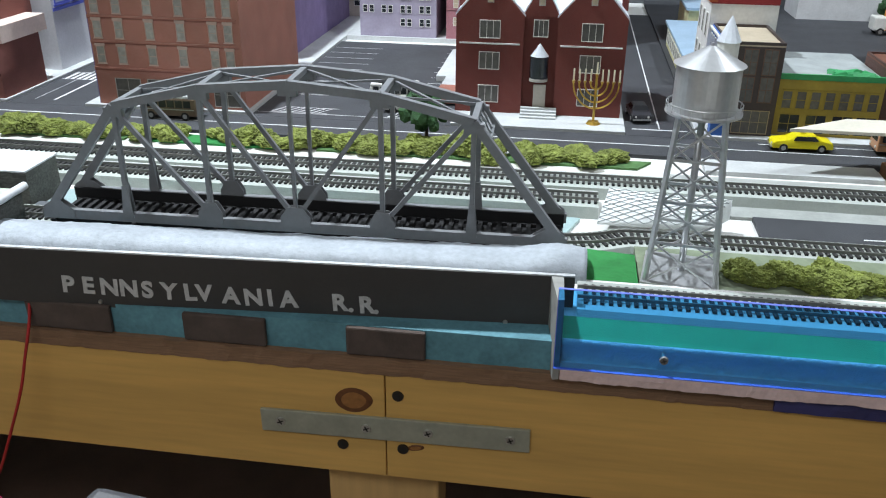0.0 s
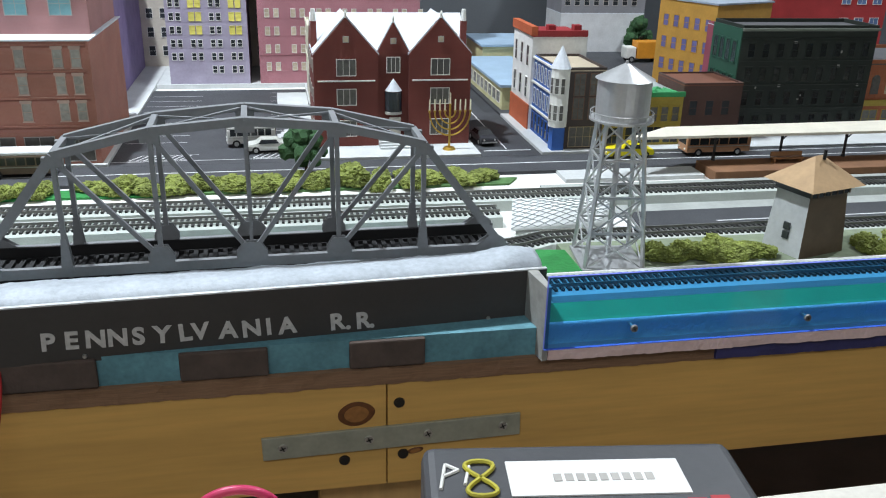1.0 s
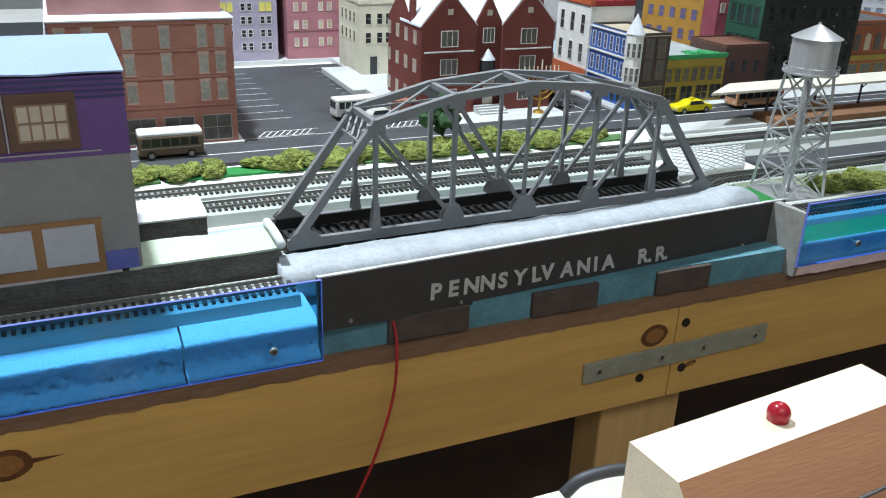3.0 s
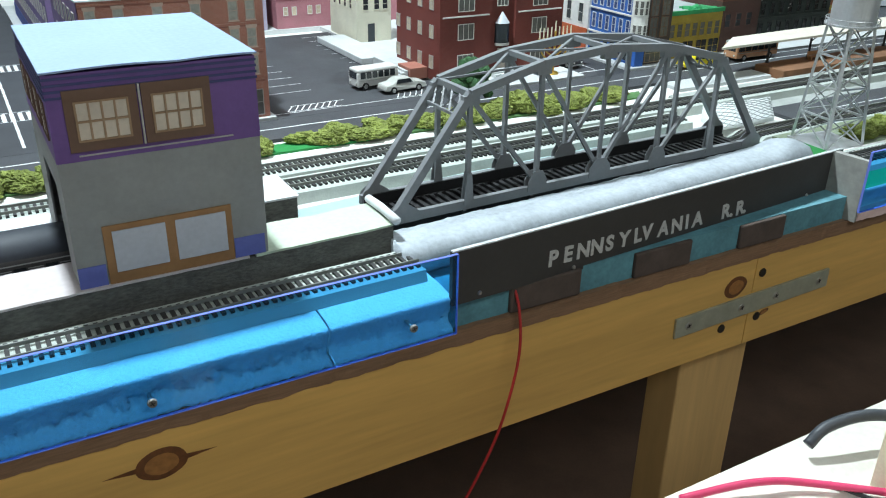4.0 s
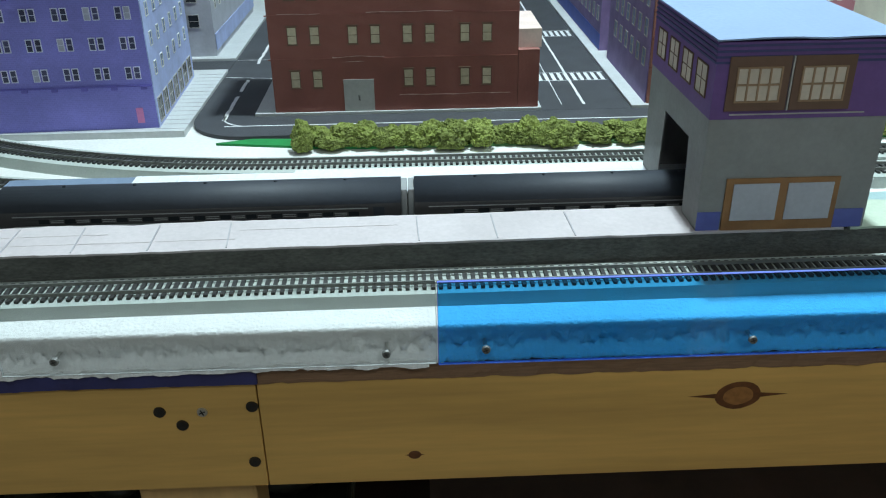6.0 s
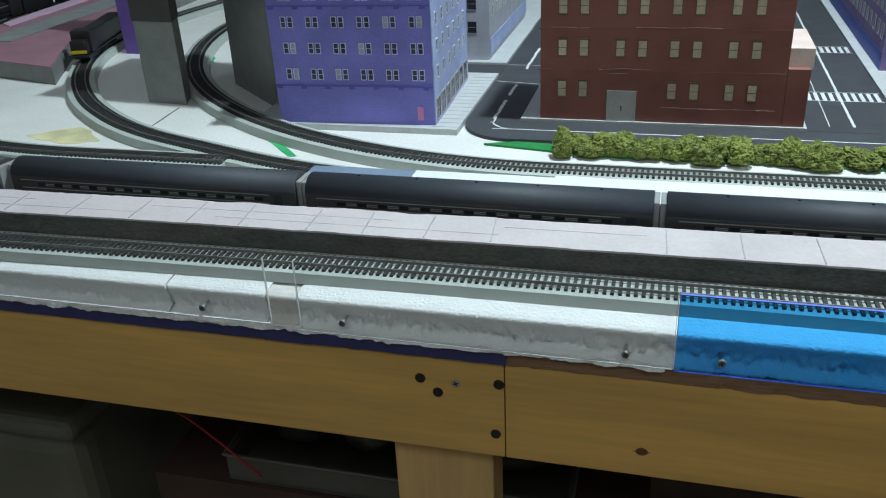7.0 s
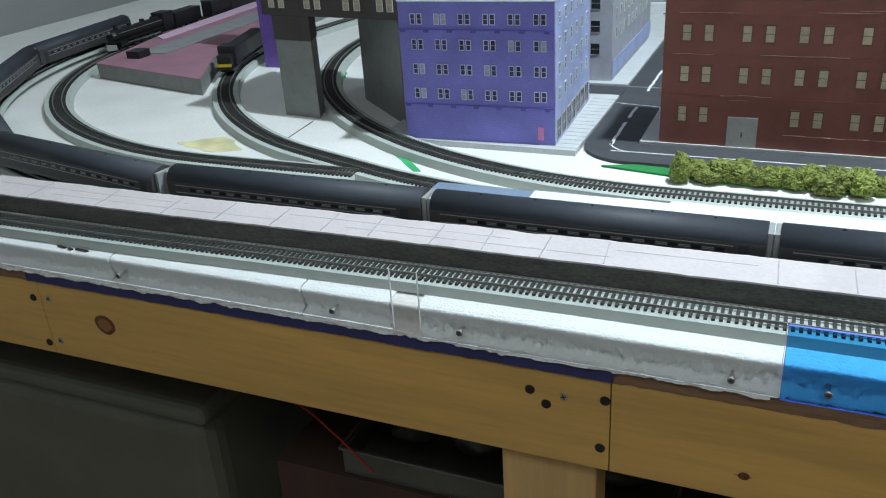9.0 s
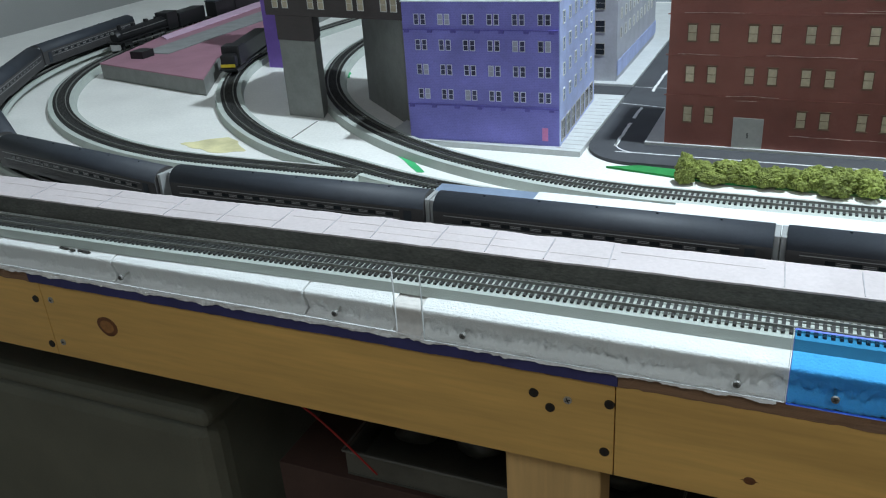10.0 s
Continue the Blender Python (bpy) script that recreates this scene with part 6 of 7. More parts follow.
for k in range(4):
    put("window", window_mesh(0.020, 0.020, FRAME_BROWN, M("window_cream", (0.60, 0.52, 0.42)), "cross"), sb, on_west(-0.0004, 0.022 + 0.031 * k, 0.100))

# ---- platform canopy and cabin on the right ----
can = thing("platform_canopy", "long cream station canopy on dark posts over a brown platform", "canopy")
part("platform", soft_box(0.405, 1.45, 0.335, 0.384, 0.976, 0.988, 0.0006), M("brown_platform", (0.20, 0.095, 0.045), 0.8, var=0.2, scale=40), can, "brown platform deck")
bm = bmesh.new()
v = [bm.verts.new(p) for p in ((0.308, 0.360, 1.0205), (1.45, 0.372, 1.0195), (1.45, 0.430, 1.0215), (0.37, 0.400, 1.0215), (0.308, 0.360, 1.0235), (1.45, 0.372, 1.0225), (1.45, 0.430, 1.0245), (0.37, 0.400, 1.0245))]
for q in ((3, 2, 1, 0), (4, 5, 6, 7), (0, 1, 5, 4), (1, 2, 6, 5), (2, 3, 7, 6), (3, 0, 4, 7)):
    bm.faces.new([v[i] for i in q])
part("roof", bm, M("cream_canopy", (0.66, 0.62, 0.52), 0.7, var=0.08, scale=30), can, "cream canopy roof")
for k in range(12):
    x = 0.425 + 0.085 * k
    bm = bmesh.new()
    cyl(bm, (x, 0.3815, 0.988), (x, 0.3815, 1.020), 0.0016, None, 8)
    cyl(bm, (x, 0.3815, 0.988), (x, 0.3815, 0.992), 0.0028, 0.0018, 8)
    bar(bm, (x, 0.3815, 1.010), (x, 0.372, 1.019), 0.0012, 0.0012)
    part("post", bm, BLACK, can)
for x in (0.49, 0.71, 0.93):
    bm = bmesh.new()
    box(bm, x, x + 0.04, 0.362, 0.368, 0.9925, 0.9940)
    box(bm, x, x + 0.04, 0.3675, 0.369, 0.9945, 1.000)
    for d in (0.002, 0.036):
        box(bm, x + d, x + d + 0.002, 0.362, 0.368, 0.988, 0.9925)
    solo("bench", bm, M("bench_brown", (0.28, 0.14, 0.06), 0.7), "small brown bench under the canopy", "bench", group="platform benches")

cabn = thing("signal_cabin", "grey and brown model signal cabin with a tan hipped roof", "cabin", pose(0.364, 0.103, 0.992, 0, 0, 16))
bm = bmesh.new()
a = [bm.verts.new(p) for p in ((-0.026, -0.020, 0), (0.026, -0.020, 0), (0.026, 0.020, 0), (-0.026, 0.020, 0), (-0.022, -0.017, 0.052), (0.022, -0.017, 0.052), (0.022, 0.017, 0.052), (-0.022, 0.017, 0.052))]
for q, mi in (((3, 2, 1, 0), 0), ((4, 5, 6, 7), 0), ((0, 1, 5, 4), 1), ((1, 2, 6, 5), 1), ((2, 3, 7, 6), 0), ((3, 0, 4, 7), 0)):
    bm.faces.new([a[i] for i in q]).material_index = mi
part("body", bm, [M("cabin_grey", (0.46, 0.48, 0.48), 0.7, var=0.1, scale=60), M("cabin_brown", (0.125, 0.088, 0.055), 0.75, var=0.15, scale=60)], cabn)
bm = bmesh.new()
box(bm, -0.0235, 0.0235, -0.0185, 0.0185, 0.0522, 0.0590)
part("window_band", bm, GLASS_DARK, cabn, "dark band of windows")
for k in range(7):
    bm = bmesh.new()
    box(bm, -0.0235 + 0.0075 * k, -0.0222 + 0.0075 * k, -0.0192, -0.0184, 0.0522, 0.059)
    part("mullion", bm, M("cabin_brown", (0.19, 0.115, 0.055)), cabn)
bm = bmesh.new()
o = [bm.verts.new(p) for p in ((-0.031, -0.026, 0.0592), (0.031, -0.026, 0.0592), (0.031, 0.026, 0.0592), (-0.031, 0.026, 0.0592))]
t1 = [bm.verts.new(p) for p in ((-0.004, 0, 0.0815), (0.004, 0, 0.0815))]
bm.faces.new(o[::-1])
bm.faces.new((o[0], o[1], t1[1], t1[0]))
bm.faces.new((o[1], o[2], t1[1]))
bm.faces.new((o[2], o[3], t1[0], t1[1]))
bm.faces.new((o[3], o[0], t1[0]))
part("roof", bm, M("tan_roof_paint", (0.44, 0.29, 0.155), 0.7, var=0.12, scale=60), cabn, "tan hipped roof")
bm = bmesh.new()
cyl(bm, (0.002, -0.004, 0.079), (0.002, -0.004, 0.087), 0.0014, None, 8)
part("stovepipe", bm, BLACK, cabn)
for z in (0.016, 0.024):
    bm = bmesh.new()
    box(bm, -0.0262, -0.0245, -0.005, 0.001, z - 0.003, z + 0.003)
    part("window", bm, GLASS_DARK, cabn)

# mesh-covered plaster pad by the bridge
bm = bmesh.new()
q = [(0.137, 0.219, 1.006), (0.236, 0.214, 1.004), (0.214, 0.186, 0.9915), (0.128, 0.187, 0.988)]
nu = 14
grid_v = [[None] * (nu + 1) for _ in range(nu + 1)]
for i in range(nu + 1):
    for j in range(nu + 1):
        u, w = i / nu, j / nu
        p = Vector(q[0]) * (1 - u) * (1 - w) + Vector(q[1]) * u * (1 - w) + Vector(q[2]) * u * w + Vector(q[3]) * (1 - u) * w
        p.z += 0.004 * math.sin(math.pi * u) * math.sin(math.pi * w) + 0.0008 * noise.noise(p * 90)
        grid_v[i][j] = p
va = [[bm.verts.new(p) for p in r] for r in grid_v]
vb = [[bm.verts.new((p.x, p.y, 0.9865)) for p in r] for r in grid_v]
for i in range(nu):
    for j in range(nu):
        bm.faces.new((va[i][j], va[i + 1][j], va[i + 1][j + 1], va[i][j + 1]))
for i in range(nu):
    for (a, b) in (((i, 0), (i + 1, 0)), ((i, nu), (i + 1, nu)), ((0, i), (0, i + 1)), ((nu, i), (nu, i + 1))):
        bm.faces.new((va[a[0]][a[1]], va[b[0]][b[1]], vb[b[0]][b[1]], vb[a[0]][a[1]]))
pad = thing("plaster_pad", "white plaster pad covered with wire mesh beside the track", "plaster pad")
part("pad", bm, M("plaster", (0.80, 0.83, 0.82), 0.8, var=0.08, scale=60), pad, smooth=True)
for k in range(1, nu):
    for d in (0, 1):
        pts = []
        for i in range(nu + 1):
            j = (i + (k - nu // 2) * 2) if d == 0 else (nu - i + (k - nu // 2) * 2)
            if 0 <= j <= nu:
                pts.append(grid_v[i][j] + Vector((0, 0, 0.0004)))
        if len(pts) > 2:
            part("wire", tube(pts, 0.0003, 4), M("mesh_wire", (0.30, 0.34, 0.34), 0.5, 0.5), pad)

# ---- planting ----
def bush_mesh(seed, w, d, h, mat, n=15):
    rnd = random.Random(seed)
    bm = bmesh.new()
    for k in range(n):
        r = rnd.uniform(0.26, 0.50) * h
        c = Vector((rnd.uniform(-0.42, 0.42) * w, rnd.uniform(-0.35, 0.35) * d, r * 0.7 + rnd.random() ** 2 * (h - 1.5 * r)))
        ret = bmesh.ops.create_icosphere(bm, subdivisions=4, radius=r)
        for v in ret["verts"]:
            p = v.co.copy()
            f = 1 + 0.30 * noise.noise(p * 150 + Vector((seed * 7, k * 3, 0))) + 0.30 * noise.noise(p * 480 + Vector((k * 5, seed, 0))) + 0.20 * noise.noise(p * 1000 + Vector((k, seed, 0)))
            v.co = c + p * f
            v.co.z = max(v.co.z, 0.0)
    return mesh_of("bush", bm, mat)


BUSHES = [bush_mesh(s, 0.040, 0.024, 0.027, BUSH) for s in range(5)]
TALL = [bush_mesh(20 + s, 0.026, 0.024, 0.036, BUSH) for s in range(2)]
rnd = random.Random(8)
x = -0.815
while x < 0.152:
    tall = rnd.random() < 0.14
    me = rnd.choice(TALL if tall else BUSHES)
    if not (-0.285 < x < -0.27):
        ob = tagged(new("bush", me), "olive green foam hedge bush beside the road", "bush", "roadside hedge")
        ob.matrix_basis = pose(x, 0.363 + rnd.uniform(-0.006, 0.006), 0.978, 0, 0, rnd.uniform(0, 360)) @ Matrix.Diagonal((rnd.uniform(0.65, 1.05), rnd.uniform(0.65, 1.0), rnd.uniform(0.40, 0.85) if x < -0.5 else rnd.uniform(0.36, 0.60), 1))
    x += rnd.uniform(0.020, 0.034)
x = 0.236
while x < 0.95:
    if not (0.322 < x < 0.418):
        ob = tagged(new("bush", rnd.choice(BUSHES)), "olive green foam bush beside the blue-edged track", "bush", "trackside hedge")
        ob.matrix_basis = pose(x, 0.092 + rnd.uniform(-0.004, 0.004), 0.9905, 0, 0, rnd.uniform(0, 360)) @ Matrix.Diagonal((0.8, 0.75, rnd.uniform(0.38, 0.60), 1))
    x += rnd.uniform(0.022, 0.03)


def tree(x, y, z, h, w, seed):
    th = thing("tree", "small dark green model tree", "tree", pose(x, y, z))
    rr = random.Random(seed)
    bm = bmesh.new()
    cyl(bm, (0, 0, 0), (0.001, 0, h * 0.5), 0.0022, 0.0014, 8)
    for k in range(5):
        a = rr.uniform(0, 6.28)
        cyl(bm, (0, 0, h * 0.28 + 0.002 * k), (math.cos(a) * w * 0.3, math.sin(a) * w * 0.3, h * 0.55), 0.0011, 0.0005, 6)
    part("trunk", bm, M("bark", (0.07, 0.045, 0.03), 0.9), th)
    bm = bmesh.new()
    for k in range(26):
        r = rr.uniform(0.12, 0.2) * w
        a, q_, u = rr.uniform(0, 6.28), math.sqrt(rr.random()) * w * 0.42, rr.uniform(0.30, 0.95)
        c = Vector((math.cos(a) * q_ * math.sin(u * 3.0), math.sin(a) * q_ * math.sin(u * 3.0), h * u))
        ret = bmesh.ops.create_icosphere(bm, subdivisions=2, radius=r)
        for v in ret["verts"]:
            p = v.co.copy()
            v.co = c + p * (1 + 0.5 * noise.noise(p * 260 + Vector((k, seed, 0))))
    part("crown", bm, BUSH_DARK, th)
    return th


tree(-0.047, 0.395, 0.980, 0.056, 0.048, 3)
tree(0.655, 1.165, PZ, 0.070, 0.060, 5)
tree(0.30, 0.69, PZ, 0.05, 0.03, 9)


# ---- vehicles ----
def wheel(th, x, y, r, w):
    bm = bmesh.new()
    cyl(bm, (x, y - w / 2, r), (x, y + w / 2, r), r, None, 16)
    t = part("wheel", bm, RUBBER, th)
    bm = bmesh.new()
    cyl(bm, (x, y - w / 2 - 0.0003, r), (x, y + w / 2 + 0.0003, r), r * 0.55, None, 12)
    part("hub", bm, SCREW_STEEL, t)


def body_profile(pts, w, inset=0.0):
    """A side outline (x, z) given width, with the roof drawn in."""
    bm = bmesh.new()
    top = max(z for _, z in pts)
    low = min(z for _, z in pts)
    rows = []
    for s in (-1, 1):
        rows.append([bm.verts.new((x, s * (w / 2 - inset * max(0, (z - low) / (top - low) - 0.45) / 0.55), z)) for x, z in pts])
    bm.faces.new(rows[0])
    bm.faces.new(rows[1][::-1])
    for k in range(len(pts)):
        bm.faces.new((rows[0][k], rows[1][k], rows[1][(k + 1) % len(pts)], rows[0][(k + 1) % len(pts)]))
    return bm


def sedan(label, paint_m, m, L=0.060, W=0.022, sign_m=None, lit=True):
    th = thing("car", label, "car", m)
    k = L / 0.060
    pts = [(-0.030 * k, 0.004), (0.030 * k, 0.004), (0.0305 * k, 0.0085), (0.029 * k, 0.0105), (0.014 * k, 0.0118), (0.008 * k, 0.0172), (-0.012 * k, 0.0175), (-0.018 * k, 0.0118), (-0.0295 * k, 0.0105), (-0.0305 * k, 0.007)]
    bm = body_profile(pts, W, 0.004)
    bmesh.ops.bevel(bm, geom=list(bm.edges), offset=0.0007, segments=2, affect="EDGES")
    part("body", bm, paint_m, th, smooth=False)
    for s in (-1, 1):
        bm = bmesh.new()
        f = [bm.verts.new((x * k, s * (W / 2 - y), z)) for x, y, z in ((-0.0155, 0.0004, 0.0122), (0.0105, 0.0004, 0.0122), (0.0068, 0.0030, 0.0163), (-0.0115, 0.0030, 0.0165))]
        bm.faces.new(f)
        bmesh.ops.solidify(bm, geom=bm.faces[:], thickness=0.0004)
        part("side_window", bm, GLASS_DARK, th)
    for x in (-0.019 * k, 0.019 * k):
        for y in (-W / 2 + 0.0012, W / 2 - 0.0012):
            wheel(th, x, y, 0.0044, 0.003)
    for y in (-0.007, 0.007):
        bm = bmesh.new()
        cyl(bm, (0.0302 * k, y, 0.0085), (0.0312 * k, y, 0.0085), 0.0013, None, 8)
        part("headlight", bm, FRAME_WHITE, th)
    for x in (-0.031 * k, 0.031 * k):
        bm = bmesh.new()
        box(bm, x - 0.0008, x + 0.0008, -W / 2 + 0.001, W / 2 - 0.001, 0.0045, 0.0062)
        part("bumper", bm, SCREW_STEEL, th)
    if sign_m:
        bm = bmesh.new()
        box(bm, -0.003, 0.002, -0.003, 0.003, 0.0176, 0.0200)
        part("roof_sign", bm, sign_m, th)
    return th


TAXI = M("taxi_yellow", (0.72, 0.62, 0.01), 0.35, var=0.05)
sedan("bright yellow model taxi on the street", TAXI, pose(0.340, 0.434, RZ, 0, 0, 182), sign_m=TAXI)
sedan("black and white model saloon car by the kerb", M("car_black", (0.03, 0.03, 0.035), 0.3), pose(0.180, 0.520, RZ, 0, 0, -84), 0.050)
sedan("pale cream model saloon in the street", M("car_cream", (0.55, 0.56, 0.52), 0.35), pose(-0.085, 0.500, RZ, 0, 0, 4), 0.056)
sedan("dark green model car at the street end", M("car_green", (0.05, 0.10, 0.08), 0.35), pose(-0.545, 0.98, RZ, 0, 0, 90), 0.050)


def bus(label, c, roof, m, L=0.066, W=0.025, H=0.029, glass=GLASS_DARK):
    th = thing("bus", label, "bus", m)
    part("body", soft_box(-L / 2, L / 2, -W / 2, W / 2, 0.0045, H - 0.004, 0.0014), c, th)
    part("roof", soft_box(-L / 2 + 0.0005, L / 2 - 0.0005, -W / 2 + 0.0004, W / 2 - 0.0004, H - 0.0045, H, 0.0018), roof, th)
    n = 6
    for s in (-1, 1):
        for k in range(n):
            bm = bmesh.new()
            x = -L / 2 + 0.004 + (L - 0.008) * k / n
            box(bm, x, x + (L - 0.008) / n - 0.0015, s * W / 2 - 0.0004, s * W / 2 + 0.0004, 0.0145, 0.0225)
            part("side_window", bm, glass, th)
        bm = bmesh.new()
        box(bm, -L / 2 + 0.002, L / 2 - 0.002, s * W / 2 - 0.0006, s * W / 2 + 0.0006, 0.0118, 0.0128)
        part("trim", bm, SCREW_STEEL, th)
    for s in (-1, 1):
        bm = bmesh.new()
        box(bm, s * L / 2 - 0.0004, s * L / 2 + 0.0004, -W / 2 + 0.003, W / 2 - 0.003, 0.0145, 0.0225)
        part("windscreen", bm, glass, th)
        for y in (-0.008, 0.008):
            bm = bmesh.new()
            cyl(bm, (s * L / 2, y, 0.009), (s * (L / 2 + 0.0008), y, 0.009), 0.0014, None, 8)
            part("light", bm, FRAME_WHITE, th)
    for x in (-L * 0.31, L * 0.30):
        for y in (-W / 2 + 0.001, W / 2 - 0.001):
            wheel(th, x, y, 0.0048, 0.003)
    return th


BUSB = M("bus_tan", (0.16, 0.115, 0.075), 0.45, var=0.2, scale=80)
bus("brown and tan model bus with a pale roof", BUSB, CARD_WHITE, pose(-0.345, 0.430, RZ))
bus("white model van in the car park", M("van_white", (0.66, 0.66, 0.64), 0.4), M("van_white", (0.66, 0.66, 0.64)), pose(-0.108, 0.532, RZ, 0, 0, 4), 0.058, 0.024, 0.026)
bus("tan and silver model coach behind the canopy", M("coach_tan", (0.52, 0.27, 0.14), 0.4), SILVER, pose(0.455, 0.438, RZ), 0.085, 0.025, 0.028)
lor = thing("lorry", "orange and white model lorry", "lorry", pose(0.640, 1.080, PZ, 0, 0, 0) @ Matrix.Diagonal((1.25, 1.25, 1.25, 1)))
part("cargo_box", soft_box(-0.02, 0.03, -0.012, 0.012, 0.006, 0.032, 0.001), M("lorry_orange", (0.62, 0.25, 0.02), 0.5), lor)
part("cab", soft_box(-0.038, -0.021, -0.011, 0.011, 0.006, 0.024, 0.002), FRAME_WHITE, lor)
for x in (-0.028, 0.016):
    for y in (-0.010, 0.010):
        wheel(lor, x, y, 0.005, 0.003)


# ---- trains ----
CARGREY = M("coach_grey", (0.066, 0.063, 0.064), 0.5, 0.1, var=0.12, scale=50)
CARROOF = M("coach_roof", (0.030, 0.036, 0.047), 0.62, 0.0, var=0.10, scale=60)
DIAPH = M("coach_diaphragm", (0.30, 0.31, 0.31), 0.6)
PINST = M("coach_stripe", (0.36, 0.36, 0.36), 0.5)


def coach():
    """A streamlined passenger coach, 28.5 cm long, standing on z = 0 at rail level."""
    L, W = 0.284, 0.0315
    th = thing("passenger_coach", "dark grey streamlined model passenger coach", "train coach", group="passenger train")
    prof = [(-W / 2, 0.0065), (W / 2, 0.0065), (W / 2, 0.030)] + [(W / 2 * math.cos(a), 0.030 + 0.0125 * math.sin(a)) for a in [math.pi * i / 14 for i in range(1, 14)]] + [(-W / 2, 0.030)]
    bm = bmesh.new()
    rows = [[bm.verts.new((x, y, z)) for y, z in prof] for x in (-L / 2, L / 2)]
    n = len(prof)
    for k in range(n):
        f = bm.faces.new((rows[0][k], rows[1][k], rows[1][(k + 1) % n], rows[0][(k + 1) % n]))
        f.material_index = 1 if 2 <= k <= 15 else 0
        f.smooth = f.material_index == 1
    bm.faces.new(rows[0])
    bm.faces.new(rows[1][::-1])
    part("body", bm, [CARGREY, CARROOF], th)
    for s in (-1, 1):
        for z, h, c in ((0.0105, 0.0008, CARGREY), (0.0130, 0.0008, CARGREY), (0.0155, 0.0008, CARGREY), (0.0186, 0.0007, PINST), (0.0204, 0.0005, CARGREY), (0.0243, 0.0005, CARGREY), (0.0262, 0.0007, PINST), (0.0285, 0.0008, CARGREY)):
            bm = bmesh.new()
            box(bm, -L / 2 + 0.024, L / 2 - 0.010, s * W / 2 - 0.0004, s * W / 2 + 0.0004, z, z + h)
            part("rib", bm, c, th)
        for k in range(13):
            x = -L / 2 + 0.034 + k * 0.0182
            bm = bmesh.new()
            box(bm, x - 0.0036, x + 0.0036, s * W / 2 - 0.0003, s * W / 2 + 0.0005, 0.0210, 0.0241)
            part("side_window", bm, GLASS_DARK, th)
            if k < 12:
                for z in (0.0216, 0.0230):
                    bm = bmesh.new()
                    box(bm, x + 0.0046, x + 0.0136, s * W / 2 - 0.0003, s * W / 2 + 0.0004, z, z + 0.0005)
                    part("stripe", bm, PINST, th)
        bm = bmesh.new()
        box(bm, -L / 2 + 0.012, -L / 2 + 0.020, s * W / 2 - 0.0005, s * W / 2 + 0.0005, 0.009, 0.0275)
        part("door", bm, CARROOF, th)
    for s in (-1, 1):
        part("diaphragm", soft_box(s * (L / 2 + 0.0022) - 0.0022, s * (L / 2 + 0.0022) + 0.0022, -0.0115, 0.0115, 0.006, 0.0385, 0.0008), DIAPH, th, "pale grey end diaphragm")
    for k in range(5):
        bm = bmesh.new()
        cyl(bm, (-L / 2 + 0.04 + k * 0.05, 0, 0.0420), (-L / 2 + 0.04 + k * 0.05, 0, 0.0436), 0.0014, 0.001, 8)
        part("roof_vent", bm, CARROOF, th)
    for x in (-L / 2 + 0.045, L / 2 - 0.045):
        bm = bmesh.new()
        box(bm, x - 0.019, x + 0.019, -0.0115, -0.0095, 0.003, 0.0075)
        box(bm, x - 0.019, x + 0.019, 0.0095, 0.0115, 0.003, 0.0075)
        for d in (-0.013, 0.013):
            cyl(bm, (x + d, -0.0095, 0.0048), (x + d, 0.0095, 0.0048), 0.0048, None, 12)
        part("bogie", bm, BLACK, th)
    bm = bmesh.new()
    box(bm, -0.05, 0.05, -0.012, 0.012, 0.003, 0.0068)
    part("underframe", bm, BLACK, th)
    return th


def set_on(path, s, z, half):
    """A pose on the track: a vehicle with bogies half apart, centred at s."""
    a, b = along(path, s - half), along(path, s + half)
    return pose((a[0] + b[0]) / 2, (a[1] + b[1]) / 2, z, 0, 0, math.degrees(math.atan2(b[1] - a[1], b[0] - a[0])))


def dist_at(path, x):
    d = 0
    for a, b in zip(path, path[1:]):
        if b[0] <= x:
            return d
        d += math.hypot(b[0] - a[0], b[1] - a[1])
    return d


RAILZ = 0.9928
first = coach()
s0 = dist_at(T0, -0.425) + 0.142
first.matrix_basis = set_on(T0, s0, RAILZ, 0.097)
for k in range(1, 7):
    copy_thing(first, set_on(T0, s0 + 0.2935 * k, RAILZ, 0.097))


